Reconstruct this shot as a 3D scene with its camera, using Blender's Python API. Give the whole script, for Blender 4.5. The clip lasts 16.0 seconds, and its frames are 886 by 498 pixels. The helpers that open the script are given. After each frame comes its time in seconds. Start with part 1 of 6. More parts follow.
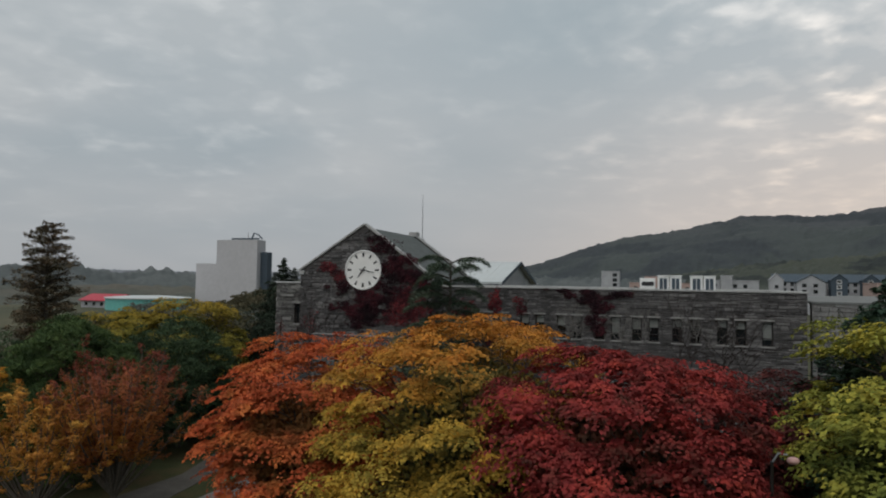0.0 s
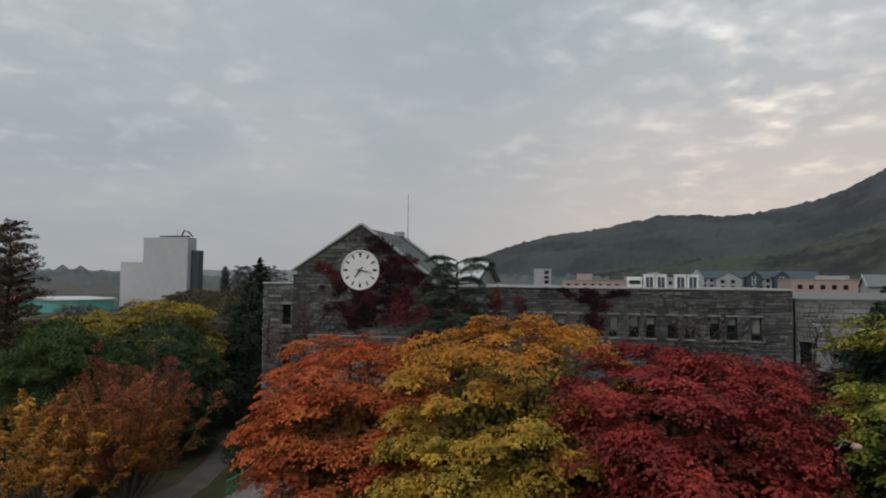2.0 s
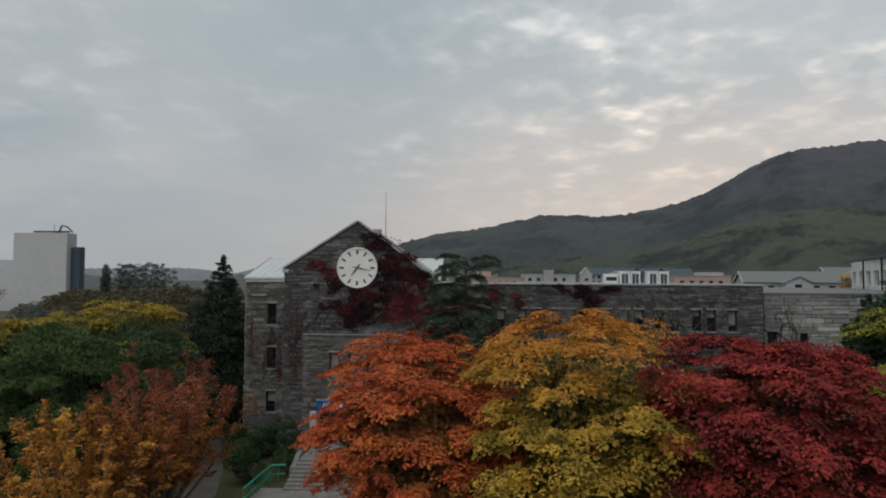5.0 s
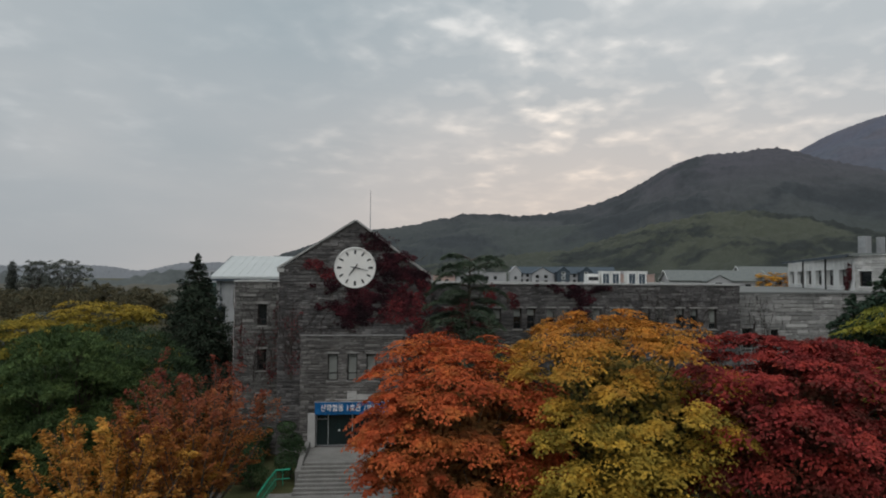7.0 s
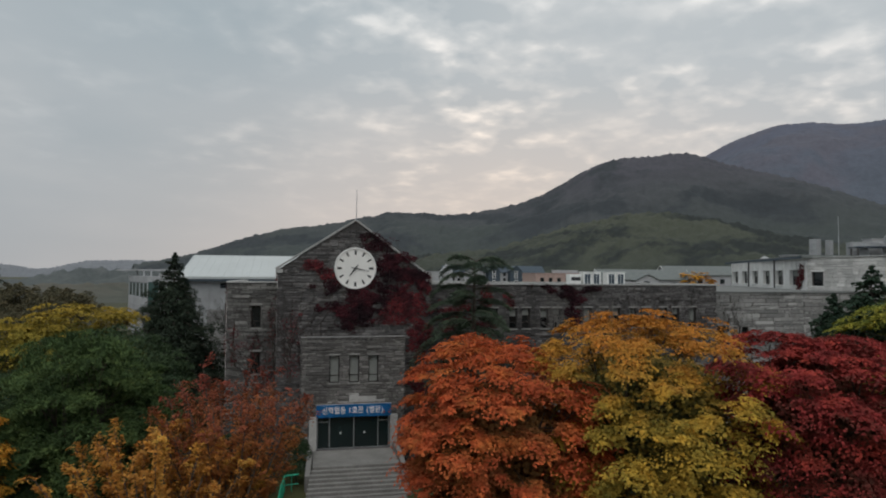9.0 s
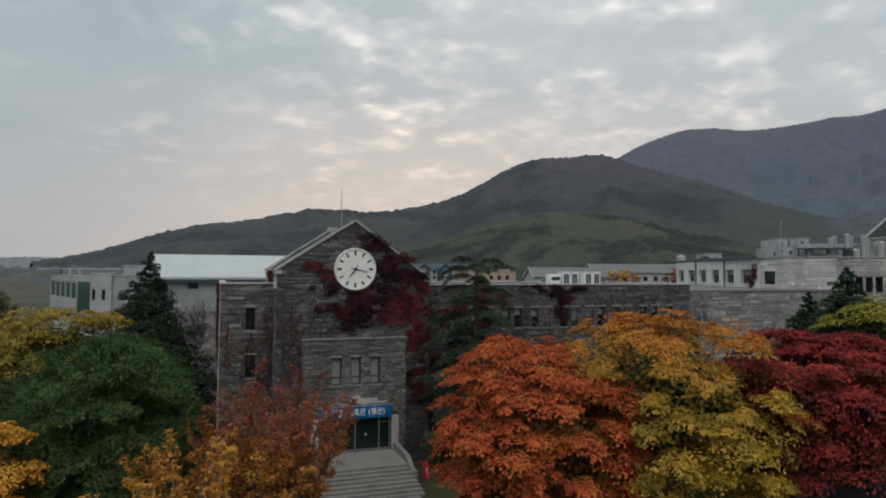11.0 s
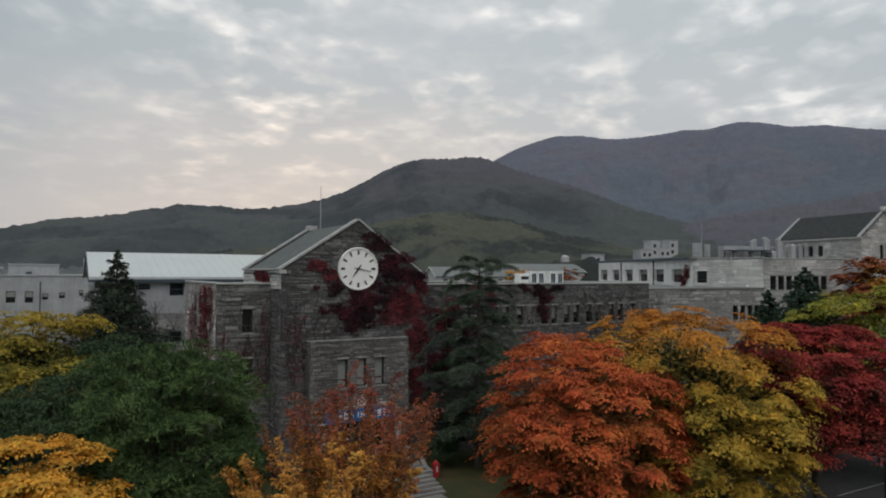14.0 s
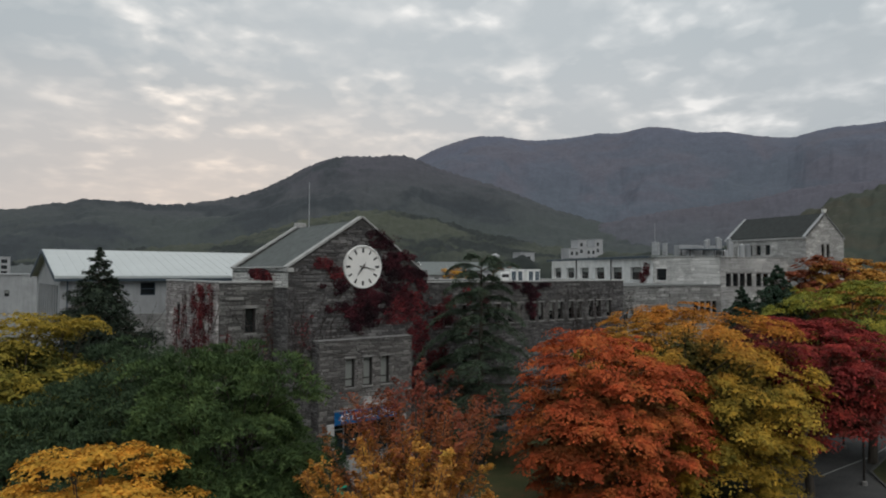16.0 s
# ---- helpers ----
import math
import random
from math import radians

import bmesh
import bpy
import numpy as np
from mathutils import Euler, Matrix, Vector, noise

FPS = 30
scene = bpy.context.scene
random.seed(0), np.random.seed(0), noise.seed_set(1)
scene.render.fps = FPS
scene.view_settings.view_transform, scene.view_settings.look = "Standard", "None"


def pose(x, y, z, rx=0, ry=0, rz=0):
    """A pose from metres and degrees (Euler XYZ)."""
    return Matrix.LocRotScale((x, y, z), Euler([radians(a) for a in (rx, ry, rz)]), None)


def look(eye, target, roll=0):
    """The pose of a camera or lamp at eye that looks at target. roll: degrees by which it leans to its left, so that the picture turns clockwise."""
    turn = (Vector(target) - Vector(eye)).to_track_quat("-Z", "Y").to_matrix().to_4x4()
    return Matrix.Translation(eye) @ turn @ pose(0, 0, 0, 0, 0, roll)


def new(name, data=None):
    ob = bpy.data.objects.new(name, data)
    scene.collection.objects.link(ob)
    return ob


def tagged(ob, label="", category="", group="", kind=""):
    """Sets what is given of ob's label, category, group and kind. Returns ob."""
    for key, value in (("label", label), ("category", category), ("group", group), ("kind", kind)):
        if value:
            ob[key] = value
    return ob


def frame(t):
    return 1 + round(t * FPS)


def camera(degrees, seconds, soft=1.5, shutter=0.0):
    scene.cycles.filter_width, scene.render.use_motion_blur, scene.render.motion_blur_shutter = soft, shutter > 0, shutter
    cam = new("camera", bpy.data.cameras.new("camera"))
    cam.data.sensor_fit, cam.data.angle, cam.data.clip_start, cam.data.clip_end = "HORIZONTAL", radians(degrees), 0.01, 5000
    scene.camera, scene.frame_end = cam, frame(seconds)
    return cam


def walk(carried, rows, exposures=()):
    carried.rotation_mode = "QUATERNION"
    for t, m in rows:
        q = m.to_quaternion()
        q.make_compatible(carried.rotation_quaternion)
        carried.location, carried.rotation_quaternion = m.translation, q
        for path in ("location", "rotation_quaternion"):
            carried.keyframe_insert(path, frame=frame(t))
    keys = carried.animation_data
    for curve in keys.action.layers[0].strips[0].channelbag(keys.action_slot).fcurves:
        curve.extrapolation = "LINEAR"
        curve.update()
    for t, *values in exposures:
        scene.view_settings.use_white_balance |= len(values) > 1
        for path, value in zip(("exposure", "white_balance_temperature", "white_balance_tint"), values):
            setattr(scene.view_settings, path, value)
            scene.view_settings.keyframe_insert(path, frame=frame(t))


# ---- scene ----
cam = camera(68.7, 16.0, soft=2.0)
PATH = [
    (0, (21.291, -44.462, 13.305), (20.652, -42.57, 13.402), 0.9),
    (0.5, (20.009, -44.907, 13.322), (19.427, -42.997, 13.419), 0.8),
    (1, (18.759, -45.37, 13.367), (18.229, -43.444, 13.462), 0.8),
    (1.5, (17.483, -45.785, 13.402), (17.008, -43.845, 13.497), 0.6),
    (2, (16.157, -46.163, 13.388), (15.739, -44.21, 13.481), 0.6),
    (2.5, (14.761, -46.501, 13.35), (14.404, -44.536, 13.444), 0.6),
    (3, (13.393, -46.804, 13.298), (13.097, -44.829, 13.39), 0.5),
    (3.5, (12.022, -47.076, 13.263), (11.783, -45.093, 13.355), 0.5),
    (4, (10.668, -47.327, 13.259), (10.485, -45.338, 13.351), 0.5),
    (6.5, (3.51, -47.775, 13.39), (3.631, -45.78, 13.475), 0.3),
    (7, (2.116, -47.719, 13.42), (2.296, -45.729, 13.504), 0.4),
    (7.5, (0.649, -47.67, 13.452), (0.889, -45.687, 13.534), 0.3),
    (8, (-0.811, -47.515, 13.487), (-0.509, -45.539, 13.569), 0.3),
    (8.5, (-2.237, -47.314, 13.522), (-1.875, -45.348, 13.604), 0.3),
    (9, (-3.635, -47.109, 13.543), (-3.216, -45.155, 13.624), 0.4),
    (11.5, (-10.723, -45.393, 13.796), (-10.007, -43.527, 13.87), 0.3),
    (12, (-12.141, -44.891, 13.808), (-11.366, -43.048, 13.883), 0.3),
    (12.5, (-13.63, -44.248, 13.796), (-12.791, -42.434, 13.871), 0.2),
    (13, (-14.992, -43.719, 13.777), (-14.098, -41.932, 13.851), 0.3),
    (13.5, (-16.337, -43.124, 13.756), (-15.388, -41.364, 13.829), 0.3),
    (14, (-17.67, -42.394, 13.735), (-16.667, -40.665, 13.809), 0.3),
    (14.5, (-18.984, -41.638, 13.726), (-17.928, -39.942, 13.797), 0.2),
    (15, (-20.244, -40.862, 13.688), (-19.136, -39.198, 13.76), 0.2),
    (15.5, (-21.473, -40.051, 13.672), (-20.315, -38.423, 13.743), 0.2),
    (16, (-22.695, -39.263, 13.682), (-21.488, -37.67, 13.752), 0.2),
]
walk(cam, [(t, look(eye, target, roll)) for t, eye, target, roll in PATH], exposures=[(0, -0.03), (6.5, 0.0), (12.5, 0.05), (16, 0.07)])

# ---- world, hidden sun, fill lamp, exposure ----
SUN_AZ, SUN_EL = 20.0, 8.0          # degrees from +y towards +x; above the horizon


def nodes_of(tree):
    tree.nodes.clear()
    return tree.nodes, tree.links


def math_node(nt, op, a, b=None, c=None, clamp=False):
    n = nt.nodes.new("ShaderNodeMath")
    n.operation, n.use_clamp = op, clamp
    for i, v in enumerate((a, b, c)):
        if v is None:
            continue
        if isinstance(v, (int, float)):
            n.inputs[i].default_value = v
        else:
            nt.links.new(v, n.inputs[i])
    return n.outputs[0]


def ramp(nt, fac, stops, mode="LINEAR"):
    n = nt.nodes.new("ShaderNodeValToRGB")
    n.color_ramp.interpolation = mode
    els = n.color_ramp.elements
    while len(els) < len(stops):
        els.new(0.5)
    for e, (p, col) in zip(els, stops):
        e.position = p
        e.color = (*col, 1) if len(col) == 3 else col
    nt.links.new(fac, n.inputs[0])
    return n.outputs[0]


def mix(nt, fac, a, b, mode="MIX"):
    n = nt.nodes.new("ShaderNodeMix")
    n.data_type, n.blend_type = "RGBA", mode
    for sock, v in ((n.inputs[0], fac), (n.inputs[6], a), (n.inputs[7], b)):
        if isinstance(v, (int, float)):
            sock.default_value = v
        elif isinstance(v, tuple):
            sock.default_value = (*v, 1)
        else:
            nt.links.new(v, sock)
    return n.outputs[2]


def noise_tex(nt, vec, scale, detail=4.0, rough=0.55, dist=0.0, out=0):
    n = nt.nodes.new("ShaderNodeTexNoise")
    n.inputs["Scale"].default_value, n.inputs["Detail"].default_value = scale, detail
    n.inputs["Roughness"].default_value, n.inputs["Distortion"].default_value = rough, dist
    if vec is not None:
        nt.links.new(vec, n.inputs["Vector"])
    return n.outputs[out]


def scaled(nt, vec, s, rot=(0, 0, 0), loc=(0, 0, 0)):
    n = nt.nodes.new("ShaderNodeMapping")
    n.inputs["Scale"].default_value = s
    n.inputs["Rotation"].default_value = rot
    n.inputs["Location"].default_value = loc
    nt.links.new(vec, n.inputs["Vector"])
    return n.outputs[0]


def make_world():
    w = bpy.data.worlds.new("sky")
    scene.world = w
    w.use_nodes = True
    nt = w.node_tree
    nodes_of(nt)
    tc = nt.nodes.new("ShaderNodeTexCoord").outputs["Generated"]
    sep = nt.nodes.new("ShaderNodeSeparateXYZ")
    nt.links.new(tc, sep.inputs[0])
    z = math_node(nt, "MAXIMUM", sep.outputs[2], 0.0)
    # cloud sheet seen in perspective
    zz = math_node(nt, "ADD", z, 0.20)
    comb = nt.nodes.new("ShaderNodeCombineXYZ")
    nt.links.new(math_node(nt, "DIVIDE", sep.outputs[0], zz), comb.inputs[0])
    nt.links.new(math_node(nt, "DIVIDE", sep.outputs[1], zz), comb.inputs[1])
    sheet = comb.outputs[0]
    big = noise_tex(nt, scaled(nt, sheet, (1.1, 1.1, 1), (0, 0, 0.5)), 1.0, 2, 0.4, 0.3)
    rip = noise_tex(nt, scaled(nt, sheet, (5.2, 5.2, 1), (0, 0, -0.3), (3.1, 1.7, 0)), 1.0, 2, 0.45, 0.2)
    fine = noise_tex(nt, scaled(nt, sheet, (15.0, 15.0, 1), (0, 0, -0.5), (0.3, 5.1, 0)), 1.0, 3, 0.5, 0.2)
    # nearness to the hidden sun, and to the thinner cloud above and beside it
    def towards(azimuth, height, gain, bias):
        d = nt.nodes.new("ShaderNodeVectorMath")
        d.operation = "DOT_PRODUCT"
        nt.links.new(tc, d.inputs[0])
        d.inputs[1].default_value = Vector((math.sin(radians(azimuth)), math.cos(radians(azimuth)), height)).normalized()
        return math_node(nt, "MULTIPLY_ADD", d.outputs["Value"], gain, bias, clamp=True)
    near = towards(SUN_AZ, 0.17, 2.6, -1.6)
    near2 = math_node(nt, "POWER", near, 2.0)
    thin = towards(46, 0.40, 3.0, -2.0)
    west = math_node(nt, "MULTIPLY", towards(-50, 0.50, 4.5, -3.5), 0.28)
    texture = math_node(nt, "ADD", math_node(nt, "MULTIPLY", rip, 0.72), math_node(nt, "MULTIPLY", fine, 0.28))
    gaps = ramp(nt, texture, [(0.45, (0, 0, 0)), (0.56, (0.28, 0.28, 0.28)), (0.68, (1, 1, 1))])
    where = ramp(nt, noise_tex(nt, scaled(nt, sheet, (2.1, 2.1, 1), (0, 0, 0.2), (5.3, 2.2, 0)), 1.0, 2, 0.5), [(0.36, (0.25, 0.25, 0.25)), (0.58, (1, 1, 1))])
    gaps = math_node(nt, "MULTIPLY", gaps, where)
    veil = ramp(nt, big, [(0.30, (0.362, 0.424, 0.462)), (0.50, (0.408, 0.458, 0.490)), (0.72, (0.485, 0.517, 0.536))])
    veil = mix(nt, math_node(nt, "MULTIPLY", thin, 0.40), veil, (0.64, 0.665, 0.68))
    high = math_node(nt, "MULTIPLY", z, 6.0, clamp=True)
    amount = math_node(nt, "MULTIPLY", gaps, math_node(nt, "MULTIPLY_ADD", math_node(nt, "MAXIMUM", math_node(nt, "MAXIMUM", math_node(nt, "POWER", near, 5.5), math_node(nt, "MULTIPLY", thin, 0.85)), west), 0.98, 0.02))
    amount = math_node(nt, "MULTIPLY", amount, high)
    lowsun = math_node(nt, "MULTIPLY", near2, math_node(nt, "SUBTRACT", 1.0, math_node(nt, "MULTIPLY", z, 2.2, clamp=True)))
    glow = mix(nt, lowsun, (1.08, 1.07, 1.05), (1.26, 1.06, 0.86))
    col = mix(nt, amount, veil, glow)
    # warm low band and the hazy horizon
    low = math_node(nt, "POWER", math_node(nt, "SUBTRACT", 1.0, math_node(nt, "MULTIPLY", z, 2.3, clamp=True)), 2.0)
    warm = mix(nt, near2, (0.376, 0.384, 0.398), (0.640, 0.540, 0.480))
    col = mix(nt, math_node(nt, "MULTIPLY", low, 0.8), col, warm)
    # peach light spreading through the cloud low over the hidden sun
    peach = math_node(nt, "MULTIPLY", math_node(nt, "POWER", near, 5.0), math_node(nt, "SUBTRACT", 1.0, math_node(nt, "MULTIPLY", z, 3.4, clamp=True)))
    col = mix(nt, math_node(nt, "MULTIPLY", peach, 0.58), col, (0.74, 0.61, 0.53))
    sky = nt.nodes.new("ShaderNodeTexSky")
    sky.sky_type, sky.sun_disc = "NISHITA", False
    sky.sun_elevation, sky.sun_rotation = radians(SUN_EL), radians(SUN_AZ)
    b1, b2 = nt.nodes.new("ShaderNodeBackground"), nt.nodes.new("ShaderNodeBackground")
    nt.links.new(sky.outputs[0], b1.inputs[0])
    b1.inputs[1].default_value = 0.05
    nt.links.new(col, b2.inputs[0])
    b2.inputs[1].default_value = 1.0
    cover = nt.nodes.new("ShaderNodeMixShader")       # the cloud sheet lies before nearly all of the clear sky
    cover.inputs[0].default_value = 0.985
    nt.links.new(b1.outputs[0], cover.inputs[1])
    nt.links.new(b2.outputs[0], cover.inputs[2])
    out = nt.nodes.new("ShaderNodeOutputWorld")
    nt.links.new(cover.outputs[0], out.inputs[0])


make_world()
# Added soft fill to brighten the fronts; the hidden sun lies opposite.
fill_lamp = new("front_fill", bpy.data.lights.new("front_fill", "SUN"))
fill_lamp.data.energy, fill_lamp.data.angle, fill_lamp.data.color = 1.5, radians(70), (1.0, 0.97, 0.93)
fill_lamp.matrix_world = look((-14, -34, 60), (0, 0, 0))


# ---- materials ----
def material(name, rough=0.8, metal=0.0, spec=0.4):
    m = bpy.data.materials.new(name)
    m.use_nodes = True
    nt = m.node_tree
    nodes_of(nt)
    bsdf = nt.nodes.new("ShaderNodeBsdfPrincipled")
    out = nt.nodes.new("ShaderNodeOutputMaterial")
    nt.links.new(bsdf.outputs[0], out.inputs[0])
    bsdf.inputs["Roughness"].default_value = rough
    bsdf.inputs["Metallic"].default_value = metal
    bsdf.inputs["Specular IOR Level"].default_value = spec
    return m, nt, bsdf


def world_pos(nt):
    return nt.nodes.new("ShaderNodeNewGeometry").outputs["Position"]


def bump(nt, bsdf, height, strength=0.4, dist=0.02):
    n = nt.nodes.new("ShaderNodeBump")
    n.inputs["Strength"].default_value, n.inputs["Distance"].default_value = strength, dist
    nt.links.new(height, n.inputs["Height"])
    nt.links.new(n.outputs[0], bsdf.inputs["Normal"])


def plain(name, col, rough=0.7, metal=0.0, var=0.18, scale=1.2, stain=0.15, spec=0.4):
    """A painted, plastered or metal surface with mottling at two scales."""
    m, nt, b = material(name, rough, metal, spec)
    p = world_pos(nt)
    big = noise_tex(nt, p, scale, 5, 0.6)
    small = noise_tex(nt, p, scale * 14, 3, 0.6)
    dark = tuple(c * (1 - var) for c in col)
    light = tuple(min(1, c * (1 + var * 0.7)) for c in col)
    c1 = ramp(nt, big, [(0.3, dark), (0.7, light)])
    streak = noise_tex(nt, scaled(nt, p, (3.0, 3.0, 0.25)), 1.0, 4, 0.6)
    c2 = mix(nt, math_node(nt, "MULTIPLY", ramp(nt, streak, [(0.5, (0, 0, 0)), (0.75, (1, 1, 1))]), stain), c1, tuple(c * 0.35 for c in col))
    c3 = mix(nt, 0.12, c2, small, "OVERLAY")
    nt.links.new(c3, b.inputs["Base Color"])
    bump(nt, b, small, 0.15, 0.01)
    return m


def stone_material(name, dark, mid, light, rnd="island"):
    """Rough split granite; each stone has its own shade, with grime and lichen over it."""
    m, nt, b = material(name, 0.9, 0, 0.25)
    p = world_pos(nt)
    if rnd == "island":
        r = nt.nodes.new("ShaderNodeNewGeometry").outputs["Random Per Island"]
    else:
        r = nt.nodes.new("ShaderNodeObjectInfo").outputs["Random"]
    base = ramp(nt, r, [(0.0, dark), (0.45, mid), (0.85, light), (1.0, tuple(c * 1.35 for c in light))])
    grime = noise_tex(nt, scaled(nt, p, (0.35, 0.35, 0.22)), 1.0, 6, 0.62)
    c = mix(nt, ramp(nt, grime, [(0.42, (0, 0, 0)), (0.68, (0.75, 0.75, 0.75))]), base, tuple(x * 0.55 for x in dark))
    lichen = noise_tex(nt, scaled(nt, p, (2.4, 2.4, 8.0)), 1.0, 5, 0.68)
    pale = tuple(min(0.6, 0.10 + 2.0 * x) for x in mid)
    c = mix(nt, ramp(nt, lichen, [(0.56, (0, 0, 0)), (0.70, (0.6, 0.6, 0.6))]), c, (pale[0], pale[1] * 0.98, pale[2]))
    fine = noise_tex(nt, p, 22, 4, 0.65)
    c = mix(nt, 0.35, c, fine, "OVERLAY")
    nt.links.new(c, b.inputs["Base Color"])
    bump(nt, b, fine, 0.7, 0.03)
    return m


def leaf_material(name, cols, scale=0.55, zrange=None, top=None, trans=0.32, inner_shade=None, shape=None, vary=0.5):
    """Leaves: each its own shade, sprays drifting between the given colours; tops may differ, and leaves deep in the
    crown are greener with crown shade painted in.
    """
    m, nt, b = material(name, 0.8, 0, 0.12)
    geo = nt.nodes.new("ShaderNodeNewGeometry")
    p = nt.nodes.new("ShaderNodeTexCoord").outputs["Object"]
    n = noise_tex(nt, p, scale, 3, 0.6)
    k = len(cols)
    c = ramp(nt, n, [(0.34 + 0.32 * i / max(1, k - 1), col) for i, col in enumerate(cols)])
    if top:
        sep = nt.nodes.new("ShaderNodeSeparateXYZ")
        nt.links.new(p, sep.inputs[0])
        h = math_node(nt, "ADD", math_node(nt, "DIVIDE", math_node(nt, "SUBTRACT", sep.outputs[2], zrange[0]), zrange[1] - zrange[0]),
                      math_node(nt, "MULTIPLY_ADD", noise_tex(nt, p, 0.9, 2), 1.6, -0.8), clamp=True)
        c = mix(nt, h, c, top)
    # Greener, darker colour towards the crown's middle: its depth shade painted in.
    if inner_shade:
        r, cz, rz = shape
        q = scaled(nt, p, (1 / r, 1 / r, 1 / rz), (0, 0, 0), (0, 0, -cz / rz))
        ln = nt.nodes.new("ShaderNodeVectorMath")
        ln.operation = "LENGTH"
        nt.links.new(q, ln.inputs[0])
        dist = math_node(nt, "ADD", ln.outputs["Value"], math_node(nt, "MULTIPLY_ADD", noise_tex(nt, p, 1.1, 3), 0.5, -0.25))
        c = mix(nt, ramp(nt, dist, [(0.62, (1, 1, 1)), (0.92, (0, 0, 0))]), c, inner_shade)
    spray_shade = ramp(nt, noise_tex(nt, scaled(nt, p, (1, 1, 2.4)), max(1.6, scale * 3.0), 2, 0.5), [(0.36, (0.66, 0.70, 0.68)), (0.50, (1.0, 1.0, 1.0)), (0.64, (1.26, 1.22, 1.14))])
    c = mix(nt, 1.0, c, spray_shade, "MULTIPLY")          # sprays lightened and darkened to suggest lit pads and shaded gaps
    shade = ramp(nt, geo.outputs["Random Per Island"], [(0, (1 - 0.28 * vary,) * 3), (0.6, (1.0, 1.0, 1.0)), (1, (1 + 0.28 * vary, 1 + 0.25 * vary, 1 + 0.18 * vary))])
    c = mix(nt, 1.0, c, shade, "MULTIPLY")
    nt.links.new(c, b.inputs["Base Color"])
    if trans:
        tr = nt.nodes.new("ShaderNodeBsdfTranslucent")
        nt.links.new(c, tr.inputs[0])
        ms = nt.nodes.new("ShaderNodeMixShader")
        ms.inputs[0].default_value = trans
        out = [x for x in nt.nodes if x.type == "OUTPUT_MATERIAL"][0]
        nt.links.new(b.outputs[0], ms.inputs[1])
        nt.links.new(tr.outputs[0], ms.inputs[2])
        nt.links.new(ms.outputs[0], out.inputs[0])
    return m


def ground_material(name, cols, scale, rough=0.95, fine=9.0):
    m, nt, b = material(name, rough, 0, 0.2)
    p = world_pos(nt)
    n = noise_tex(nt, p, scale, 6, 0.62)
    k = len(cols)
    c = ramp(nt, n, [(0.3 + 0.4 * i / max(1, k - 1), col) for i, col in enumerate(cols)])
    f = noise_tex(nt, p, scale * fine, 5, 0.7)
    c = mix(nt, 0.5, c, f, "OVERLAY")
    nt.links.new(c, b.inputs["Base Color"])
    bump(nt, b, f, 0.6, 0.05)
    return m


def bark_material(name, col):
    m, nt, b = material(name, 0.95, 0, 0.2)
    p = nt.nodes.new("ShaderNodeTexCoord").outputs["Object"]
    n = noise_tex(nt, scaled(nt, p, (9, 9, 1.6)), 1.0, 5, 0.65)
    c = ramp(nt, n, [(0.3, tuple(x * 0.5 for x in col)), (0.7, col)])
    nt.links.new(c, b.inputs["Base Color"])
    bump(nt, b, n, 0.8, 0.03)
    return m


def glass_material(name, tint, rough=0.06):
    m, nt, b = material(name, rough, 0, 0.5)
    p = world_pos(nt)
    c = ramp(nt, noise_tex(nt, p, 0.7, 3), [(0.35, tuple(x * 0.6 for x in tint)), (0.65, tint)])
    nt.links.new(c, b.inputs["Base Color"])
    return m


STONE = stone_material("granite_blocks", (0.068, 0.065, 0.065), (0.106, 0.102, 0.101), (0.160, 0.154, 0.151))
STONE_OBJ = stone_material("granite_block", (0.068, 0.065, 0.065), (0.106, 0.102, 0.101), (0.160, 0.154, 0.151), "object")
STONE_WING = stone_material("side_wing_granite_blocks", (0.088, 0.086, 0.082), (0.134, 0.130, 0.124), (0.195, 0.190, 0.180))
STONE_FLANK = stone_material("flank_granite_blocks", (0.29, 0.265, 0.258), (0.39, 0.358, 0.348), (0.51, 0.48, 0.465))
STONE_LINK = stone_material("link_granite_blocks", (0.19, 0.189, 0.184), (0.248, 0.245, 0.237), (0.315, 0.31, 0.30))
STONE_PORCH = stone_material("porch_granite_blocks", (0.094, 0.089, 0.085), (0.140, 0.133, 0.127), (0.198, 0.189, 0.180))
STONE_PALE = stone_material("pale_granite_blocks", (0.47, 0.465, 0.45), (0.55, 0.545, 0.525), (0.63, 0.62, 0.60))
STONE_MID = stone_material("grey_granite_blocks", (0.32, 0.317, 0.31), (0.39, 0.385, 0.375), (0.47, 0.462, 0.445))
STONE_GABLE = stone_material("gable_house_granite", (0.33, 0.325, 0.315), (0.40, 0.394, 0.378), (0.475, 0.465, 0.45))
MORTAR = plain("mortar", (0.060, 0.056, 0.054), 0.95)
MORTAR_PALE = plain("pale_mortar", (0.22, 0.215, 0.205), 0.95)
LEDGE = plain("weathered_stone_ledge", (0.24, 0.235, 0.225), 0.9, stain=0.5, var=0.35, scale=1.6)
PORCH_LEDGE = plain("lichened_porch_ledge", (0.17, 0.165, 0.162), 0.95, stain=0.8, var=0.55, scale=2.6)
COPING = plain("weathered_concrete_coping", (0.36, 0.36, 0.35), 0.85, stain=0.5, scale=0.8)
WHITE = plain("white_paint", (0.74, 0.74, 0.72), 0.6, stain=0.12)
OFFWHITE = plain("off_white_render", (0.32, 0.328, 0.335), 0.8, stain=0.3, scale=0.5)
CLOCK_WHITE = plain("clock_enamel", (0.78, 0.77, 0.74), 0.4, var=0.06, stain=0.1)
